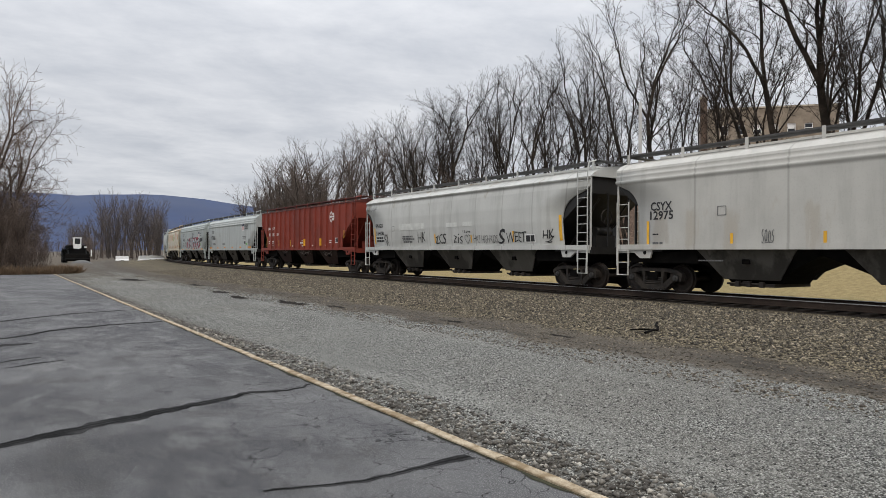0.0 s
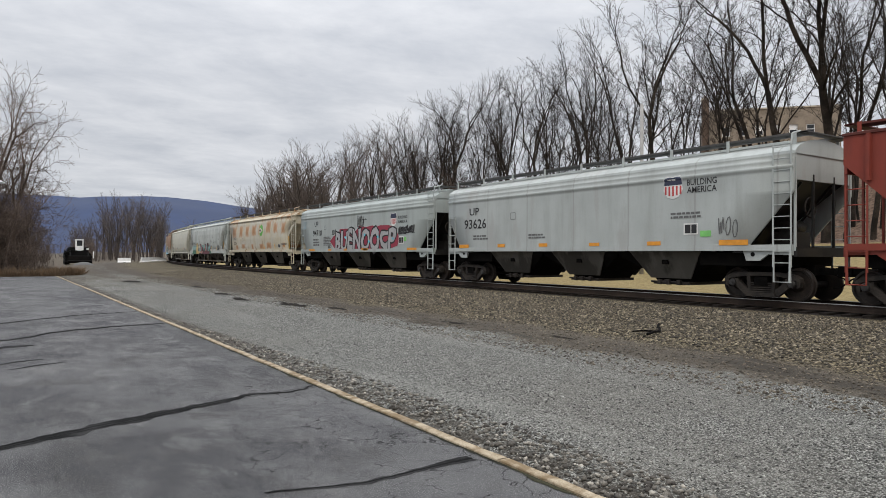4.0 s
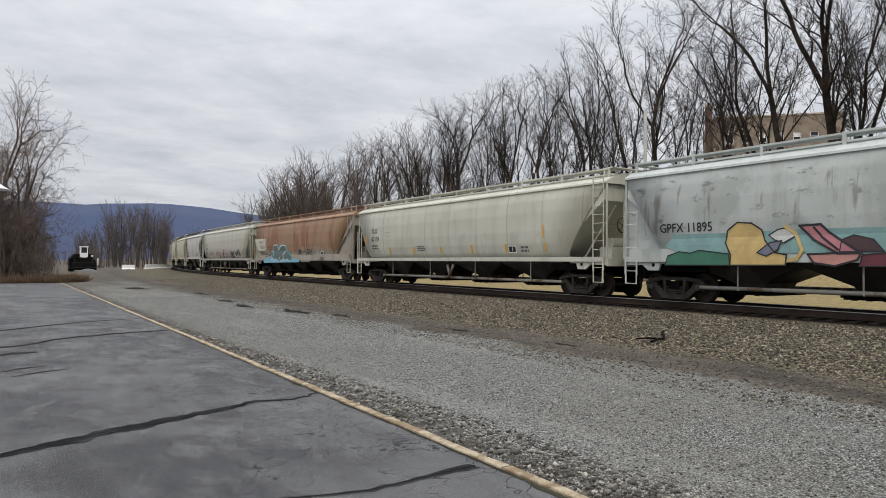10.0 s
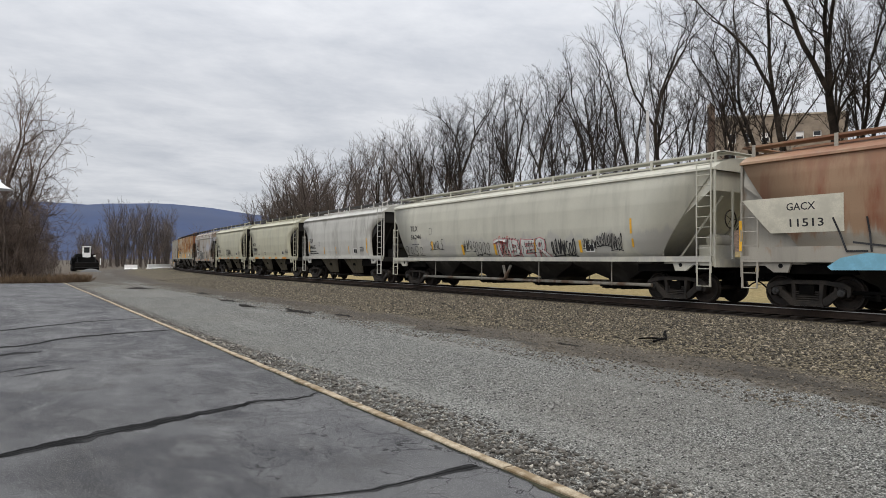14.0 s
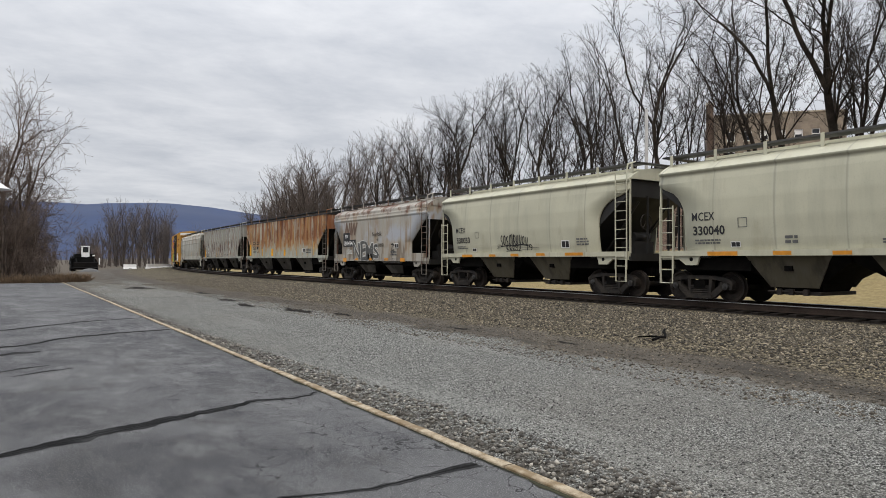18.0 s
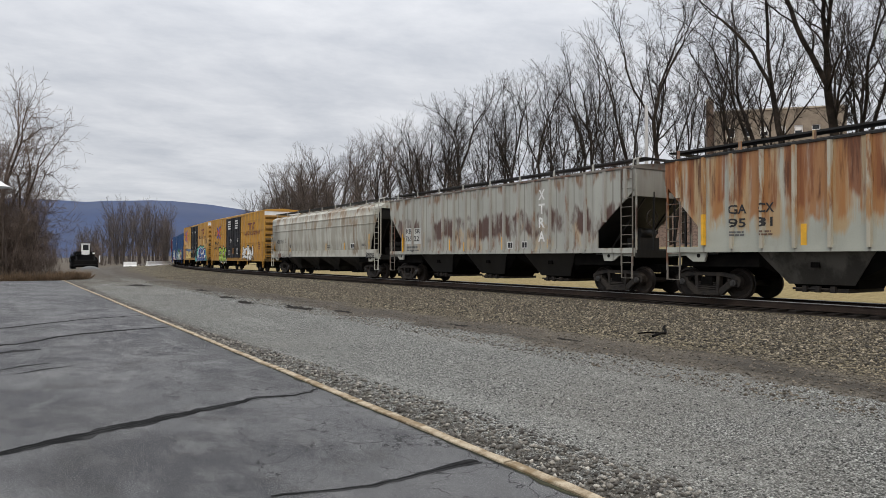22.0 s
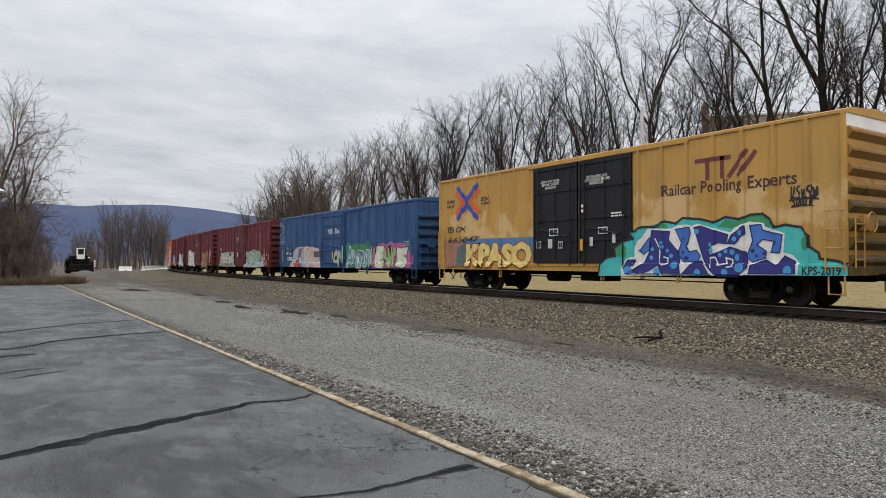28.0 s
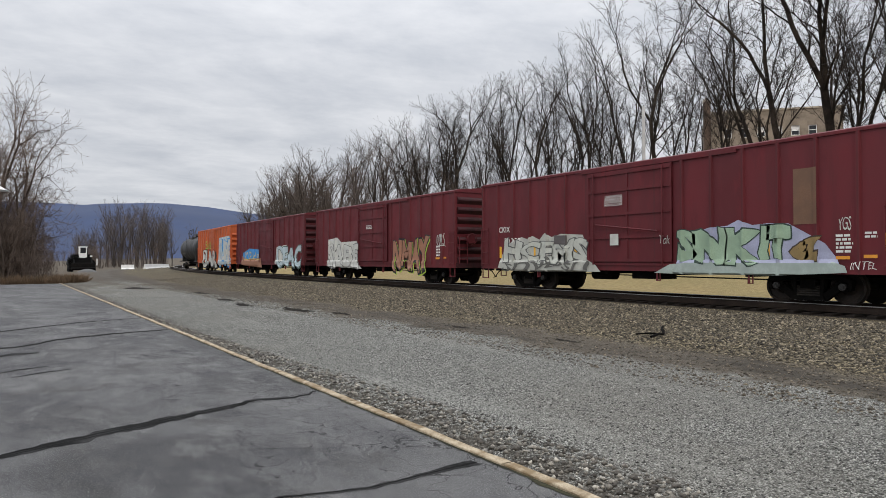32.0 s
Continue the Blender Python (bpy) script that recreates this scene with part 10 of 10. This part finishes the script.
CARS[18].word('CLOSE AND LOCK', 328.14, 327.14, 4.24, 4.34, WHITE_INK, lift=0.02)
CARS[18].word('BOTH DOORS BEFORE', 328.26, 327.04, 4.12, 4.22, WHITE_INK, lift=0.02)
CARS[18].word('MOVING CAR', 327.99, 327.32, 4.00, 4.11, WHITE_INK, lift=0.02)
CARS[18].bars(328.42, 3.22, 2, 0.20, 0.106, WHITE_INK)
CARS[18].bars(326.99, 2.90, 2, 0.65, 0.057, WHITE_INK)
CARS[18].info_box(330.13, 329.63, 2.23, 2.51)
CARS[18].info_box(327.60, 327.15, 2.23, 2.47)
CARS[18].info_box(330.85, 330.59, 1.77, 2.04)
CARS[18].info_box(329.63, 329.39, 1.75, 2.01)
CARS[18].blank(330.20, 329.95, 1.76, 2.11)
CARS[18].blank(328.00, 327.84, 1.81, 2.13)
CARS[18].blank(326.94, 326.79, 1.90, 2.25)
CARS[18].reflector(328.42, 328.28, 1.65, 2.06)

# blue boxcar
CARS[19].word('CK', 358.76, 358.39, 2.14, 2.36, WHITE_INK, bold=0.02, lift=0.024)
CARS[19].word('IX', 358.06, 357.81, 2.12, 2.34, WHITE_INK, bold=0.02, lift=0.024)
CARS[19].word('140', 358.85, 358.39, 1.75, 1.99, WHITE_INK, bold=0.02, lift=0.024)
CARS[19].word('36', 358.06, 357.75, 1.75, 1.98, WHITE_INK, bold=0.02, lift=0.024)
CARS[19].bars(358.62, 1.48, 2, 1.17, 0.085, WHITE_INK)
CARS[19].blob([(345.04, 1.56), (344.93, 2.02), (344.26, 2.22), (343.77, 2.29), (343.30, 2.18), (342.84, 2.37), (342.47, 2.20), (341.93, 2.27), (341.47, 2.22), (341.14, 1.98), (340.77, 1.67), (340.44, 1.50), (340.52, 0.94), (341.37, 0.92), (344.64, 0.87), (345.09, 1.04)], MAGENTA, "spray_paint", 0.008)
CARS[19].piece('E', 344.63, 343.50, 0.88, 2.15, (0.6, 0.62, 0.52), BLACK, bold=0.09, seed=2, wild=0.25)
CARS[19].piece('NV', 343.67, 342.20, 0.87, 2.10, (0.3, 0.4, 0.18), BLACK, bold=0.09, seed=5, lift=0.026)
CARS[19].piece('E', 342.23, 341.01, 0.93, 2.02, (0.6, 0.62, 0.52), BLACK, bold=0.1, seed=9, wild=0.2)
CARS[19].blob([(348.54, 1.61), (348.49, 2.28), (348.14, 2.45), (347.71, 2.22), (347.25, 2.31), (346.80, 2.36), (346.29, 2.30), (345.95, 2.22), (345.79, 2.48), (345.51, 2.44), (345.35, 2.16), (345.12, 1.63), (345.20, 0.94), (348.40, 0.87)], (0.05, 0.19, 0.09), "spray_paint", 0.009)
CARS[19].piece('ANTO', 348.34, 345.39, 0.85, 2.19, (0.34, 0.45, 0.52), (0.6, 0.6, 0.55), seed=4, bold=0.06)
CARS[19].tag('ANTO', 348.24, 345.47, 0.93, 2.04, (0.1, 0.24, 0.36), seed=4, bold=0.0, lift=0.032)
CARS[19].piece('ON', 350.18, 348.74, 0.93, 2.21, (0.36, 0.42, 0.34), (0.08, 0.2, 0.14), seed=6, bold=0.06, lift=0.024)
CARS[19].piece('xi', 345.39, 345.08, 0.94, 2.12, MINT, (0.05, 0.19, 0.09), seed=3)
CARS[19].tag('Vente', 341.41, 340.84, 2.06, 2.42, PALEINK, seed=2)
CARS[19].tag('COT', 340.94, 340.56, 1.71, 2.00, PALEINK, seed=5)
CARS[19].tag('sup', 345.01, 344.48, 1.43, 2.04, PALEPINK, seed=7)
CARS[19].blob([(358.00, 0.89), (357.66, 1.25), (357.46, 1.67), (357.33, 1.97), (356.95, 2.19), (356.41, 2.28), (356.06, 2.28), (355.73, 2.30), (355.45, 2.24), (355.03, 2.31), (354.63, 2.32), (354.29, 2.23), (353.96, 2.26), (352.75, 2.1), (352.6, 1.3), (352.3, 0.86)], (0.58, 0.42, 0.42), "spray_paint", 0.010)
CARS[19].piece('S', 357.34, 356.33, 0.90, 2.19, (0.3, 0.45, 0.54), (0.34, 0.06, 0.07), seed=2, bold=0.1, rim=0.02, wild=0.2)
CARS[19].piece('L', 355.71, 354.96, 0.91, 2.17, (0.26, 0.4, 0.54), (0.34, 0.06, 0.07), seed=5, bold=0.1, rim=0.02)
CARS[19].piece('K', 354.99, 354.01, 0.92, 2.13, (0.46, 0.48, 0.4), (0.34, 0.06, 0.07), seed=6, bold=0.1, rim=0.02)
CARS[19].piece('K', 354.06, 353.56, 0.93, 2.12, (0.48, 0.47, 0.4), (0.34, 0.06, 0.07), seed=8, bold=0.09, rim=0.02)
CARS[19].blob([(356.39, 1.82), (356.24, 2.02), (356.15, 2.18), (355.89, 2.21), (355.73, 2.16), (355.70, 1.97), (355.81, 1.78), (355.71, 1.47), (355.68, 1.14), (355.74, 0.89), (356.02, 0.87), (356.39, 0.88), (356.30, 1.14), (356.36, 1.42), (356.21, 1.65)], (0.2, 0.1, 0.065), "spray_paint", 0.034)
CARS[19].blob([(356.16, 1.56), (355.87, 1.56), (355.85, 1.22), (356.02, 1.11), (356.19, 1.25)], PALEPINK, "spray_paint", 0.038)
CARS[19].stroke([(360.20, 3.15), (359.57, 3.36), (359.34, 3.47), (359.57, 3.69), (359.26, 3.85), (359.64, 3.90), (359.80, 4.18), (360.00, 3.94), (360.28, 4.17)], 0.035, PALEINK, "spray_line", 0.018)
CARS[19].stroke([(360.21, 2.95), (359.65, 2.97), (359.34, 3.15), (359.19, 2.97), (359.53, 2.87), (359.42, 2.60), (359.69, 2.78), (359.81, 2.52), (359.97, 2.76), (360.21, 2.74)], 0.03, PALEINK, "spray_line", 0.018)
CARS[19].tag('sno', 359.42, 358.97, 2.68, 2.84, PALEINK, wild=0.5)
CARS[19].plain_panel(358.94, 358.34, 2.10, 2.40)
CARS[19].plain_panel(358.18, 357.75, 2.08, 2.36)
CARS[19].plain_panel(358.94, 358.32, 1.73, 2.03)
CARS[19].plain_panel(358.14, 357.58, 1.73, 2.02)
CARS[19].mark(359.68, 359.5, 1.19, 2.14)
CARS[19].mark(350.38, 350.22, 1.42, 1.87)
CARS[19].mark(347.65, 347.50, 1.53, 1.98)
CARS[19].blob([(353.39, 1.95), (352.70, 1.93), (352.70, 1.55), (353.39, 1.56)], (0.07, 0.08, 0.1), "patched_panel", 0.036)
CARS[19].word('CLOSE AND', 351.03, 350.31, 3.23, 3.35, WHITE_INK, lift=0.02)
CARS[19].word('BULKHEADS', 351.03, 350.31, 3.12, 3.23, WHITE_INK, lift=0.02)
CARS[19].word('BEFORE', 350.81, 350.31, 2.99, 3.11, WHITE_INK, lift=0.02)
CARS[19].word('LOCK', 350.00, 349.67, 3.24, 3.35, WHITE_INK, lift=0.02)
CARS[19].word('AND DOORS', 350.00, 349.29, 3.12, 3.24, WHITE_INK, lift=0.02)
CARS[19].word('MOVING CAR', 350.00, 349.26, 3.01, 3.12, WHITE_INK, lift=0.02)
CARS[19].mark(341.36, 341.23, 1.31, 2.17)

# maroon boxcars
CARS[20].word('CKIX', 377.87, 377.13, 2.35, 2.58, WHITE_INK)
CARS[20].word('50 029', 377.50, 376.46, 1.89, 2.10, WHITE_INK)
CARS[20].blob([(377.87, 0.86), (377.71, 1.34), (377.22, 1.87), (376.38, 2.12), (376.01, 2.02), (375.72, 2.15), (375.29, 1.99), (374.98, 2.25), (374.60, 2.07), (374.06, 2.18), (372.92, 2.11), (372.73, 1.63), (372.69, 1.23), (372.21, 1.00), (371.98, 0.77), (376.77, 0.73)], (0.43, 0.44, 0.4), "spray_paint", 0.010)
CARS[20].blob([(374.44, 2.13), (373.73, 2.11), (373.73, 1.77), (374.44, 1.79)], (0.1, 0.09, 0.09), "patched_panel", 0.030)
CARS[20].blob([(368.86, 0.80), (368.74, 1.50), (368.39, 1.99), (367.68, 2.15), (367.08, 2.18), (366.72, 2.34), (366.28, 2.17), (365.82, 2.20), (365.24, 2.17), (364.82, 1.93), (364.28, 1.61), (364.02, 1.27), (363.76, 0.86)], (0.36, 0.38, 0.52), "spray_paint", 0.010)
CARS[20].blob([(369.63, 0.77), (369.04, 1.05), (367.95, 1.13), (365.54, 1.11), (364.22, 1.19), (363.77, 1.03), (363.71, 0.86), (365.54, 0.76), (368.31, 0.74)], (0.36, 0.43, 0.4), "spray_paint", 0.012)
CARS[20].mark(377.87, 377.64, 1.27, 1.75)
CARS[20].mark(375.65, 375.49, 1.34, 1.79)
CARS[20].mark(373.39, 373.17, 1.24, 1.75)
CARS[20].mark(368.00, 367.83, 1.20, 1.67)
CARS[20].mark(365.90, 365.74, 1.25, 1.78)
CARS[20].mark(362.90, 362.68, 1.39, 1.84)
CARS[20].reflector(363.98, 363.64, 1.20, 1.28)
CARS[20].reflector(363.32, 363.01, 1.23, 1.31)
CARS[20].bars(364.01, 1.77, 5, 0.44, 0.059, WHITE_INK)
CARS[20].bars(363.32, 1.82, 2, 0.35, 0.054, WHITE_INK)
CARS[20].piece('SNK', 368.81, 366.03, 1.02, 2.16, (0.3, 0.42, 0.3), (0.025, 0.05, 0.04), seed=3, bold=0.07, rim=0.03)
CARS[20].piece('IT', 366.11, 365.17, 1.16, 2.15, (0.3, 0.42, 0.3), (0.025, 0.05, 0.04), seed=6, bold=0.07, rim=0.03)
CARS[20].piece('ez', 365.21, 364.37, 1.16, 1.79, (0.26, 0.18, 0.07), (0.05, 0.03, 0.02), seed=2, bold=0.06)
CARS[20].piece('HCEMS', 377.55, 372.57, 1.02, 2.12, (0.5, 0.52, 0.47), (0.1, 0.1, 0.1), seed=4, bold=0.05)
CARS[20].tag('snvbsn', 377.63, 372.49, 0.71, 1.31, (0.12, 0.12, 0.11), seed=7, bold=0.0, wild=0.6, lift=0.03)
CARS[20].tag('INTEL', 363.64, 363.03, 0.94, 1.15, WHITE_INK, seed=2)
CARS[20].tag('YGS', 363.93, 363.63, 1.92, 2.28, PALEINK, seed=2, bold=0.0)
CARS[20].tag('Tok', 369.43, 369.02, 1.69, 1.98, PALEINK, seed=3)
CARS[20].word('CLOSE AND LOCK', 371.74, 370.95, 3.34, 3.42, WHITE_INK, lift=0.02)
CARS[20].word('BULKHEAD AND', 371.74, 370.95, 3.24, 3.33, WHITE_INK, lift=0.02)
CARS[20].word('DOORS BEFORE', 371.75, 370.95, 3.15, 3.23, WHITE_INK, lift=0.02)
CARS[20].word('MOVING CAR', 371.75, 370.95, 3.05, 3.13, WHITE_INK, lift=0.02)
CARS[20].tan_panel(365.10, 364.46, 2.13, 3.61)
CARS[20].blank(371.52, 371.14, 1.69, 2.08)
CARS[21].letters('NMAY', 387.19, 383.54, 0.79, 2.18, CLAYINK, BLACK, fat=0.07, rim=0.06, shadow=LIME)
CARS[21].blob([(395.98, 0.78), (395.88, 2.50), (394.47, 2.62), (393.89, 2.30), (391.69, 2.33), (391.34, 0.95), (390.82, 0.67)], PALEINK, "spray_paint", 0.010)
CARS[21].letters('SABE', 395.88, 391.34, 0.87, 2.14, PALEINK, GREYINK, fat=0.05, rim=0.03)
CARS[21].bars(382.86, 1.80, 4, 0.42, 0.083, WHITE_INK)
CARS[21].scribble(382.80, 382.03, 1.88, 2.47, 4, 0.040, PALEINK, 21)
CARS[21].reflector(382.80, 382.44, 1.23, 1.32)
CARS[21].reflector(382.09, 381.86, 1.26, 1.34)
CARS[21].bars(390.23, 3.14, 3, 0.82, 0.048, WHITE_INK)
CARS[22].blob([(414.98, 0.75), (414.99, 1.54), (409.47, 1.37), (409.15, 0.59)], CLAYINK, "spray_paint", 0.010)
CARS[22].blob([(414.62, 1.80), (412.82, 2.19), (409.79, 2.05), (409.79, 1.37), (414.25, 1.28)], AZURE, "spray_paint", 0.012)
CARS[22].scribble(414.25, 409.79, 1.27, 1.88, 4, 0.060, STRAWINK, 22)
CARS[22].letters('CEAC', 405.84, 400.57, 0.82, 2.14, PALEBLUE, SLATEGREEN, fat=0.06, rim=0.05)
CARS[22].blob([(406.13, 0.89), (405.84, 2.19), (403.63, 2.33), (402.83, 0.82)], PALEINK, "spray_paint", 0.011)
CARS[23].letters('ELAR', 431.87, 424.65, 0.68, 2.17, PALEINK, BLACK, fat=0.06, rim=0.06)
CARS[23].blob([(424.17, 0.70), (423.73, 3.41), (419.33, 3.51), (418.49, 0.85)], PALEBLUE, "spray_paint", 0.010)
CARS[23].letters('TURE', 423.72, 418.91, 0.95, 3.11, PALEINK, AZURE, fat=0.05, rim=0.05)
CARS[23].scribble(430.24, 427.11, 2.42, 3.17, 4, 0.100, LIME, 23)


# ---- the passing train ----
# seconds, and metres by which the train lags behind its mean run
LAG = ((0, 0), (0.5, 0.08), (1, 0.02), (1.5, 0), (2, 0.08), (2.5, -0.05), (3, -0.03), (5.5, 0), (6, 0.12), (6.5, 0.12), (7, -0.16), (7.5, -0.22), (8, -0.2), (8.5, -0.14), (9, 0), (10.5, -0.05), (11, 0.08),
       (11.5, 0.15), (12, 0.15), (12.5, -0.03), (13, -0.14), (13.5, -0.17), (14, -0.18), (14.5, -0.12), (16.5, -0.12), (17, 0.02), (17.5, 0), (18, 0.12), (18.5, 0.1), (19, 0.01), (19.5, 0.06), (20, 0),
       (21.5, 0), (22, -0.3), (22.5, -0.2), (23, 0), (27.5, 0.15), (28, 0), (30.5, 0.02), (31, 0.15), (31.5, 0.08), (32, 0))


def car_pose(c, t):
    s = c.mid - SPEED * t + float(np.interp(t, [k for k, _d in LAG], [d for _k, d in LAG]))
    a, _ = track_at(s - 6.5)
    b, _ = track_at(s + 6.5)
    d = b - a
    return Matrix.Translation((a + b) / 2) @ Matrix.Rotation(-math.atan2(d.x, d.y), 4, "Z")


def motions():
    for c in CARS:
        walk(c.root, [(0.5 * k, car_pose(c, 0.5 * k)) for k in range(65)])
    # every wheelset rolls the same way, so those at one end of a truck share one action
    turn = math.degrees(SPEED / WHEEL_R)
    for k, y in enumerate(AXLES):
        first = WHEELSETS[k][0]
        walk(first, [(f / FPS, pose(0, y, WHEEL_R, turn * f / FPS)) for f in range(961)])
        for w in WHEELSETS[k][1:]:
            w.rotation_mode = "QUATERNION"
            keys = w.animation_data_create()
            keys.action = first.animation_data.action
            keys.action_slot = first.animation_data.action_slot


motions()
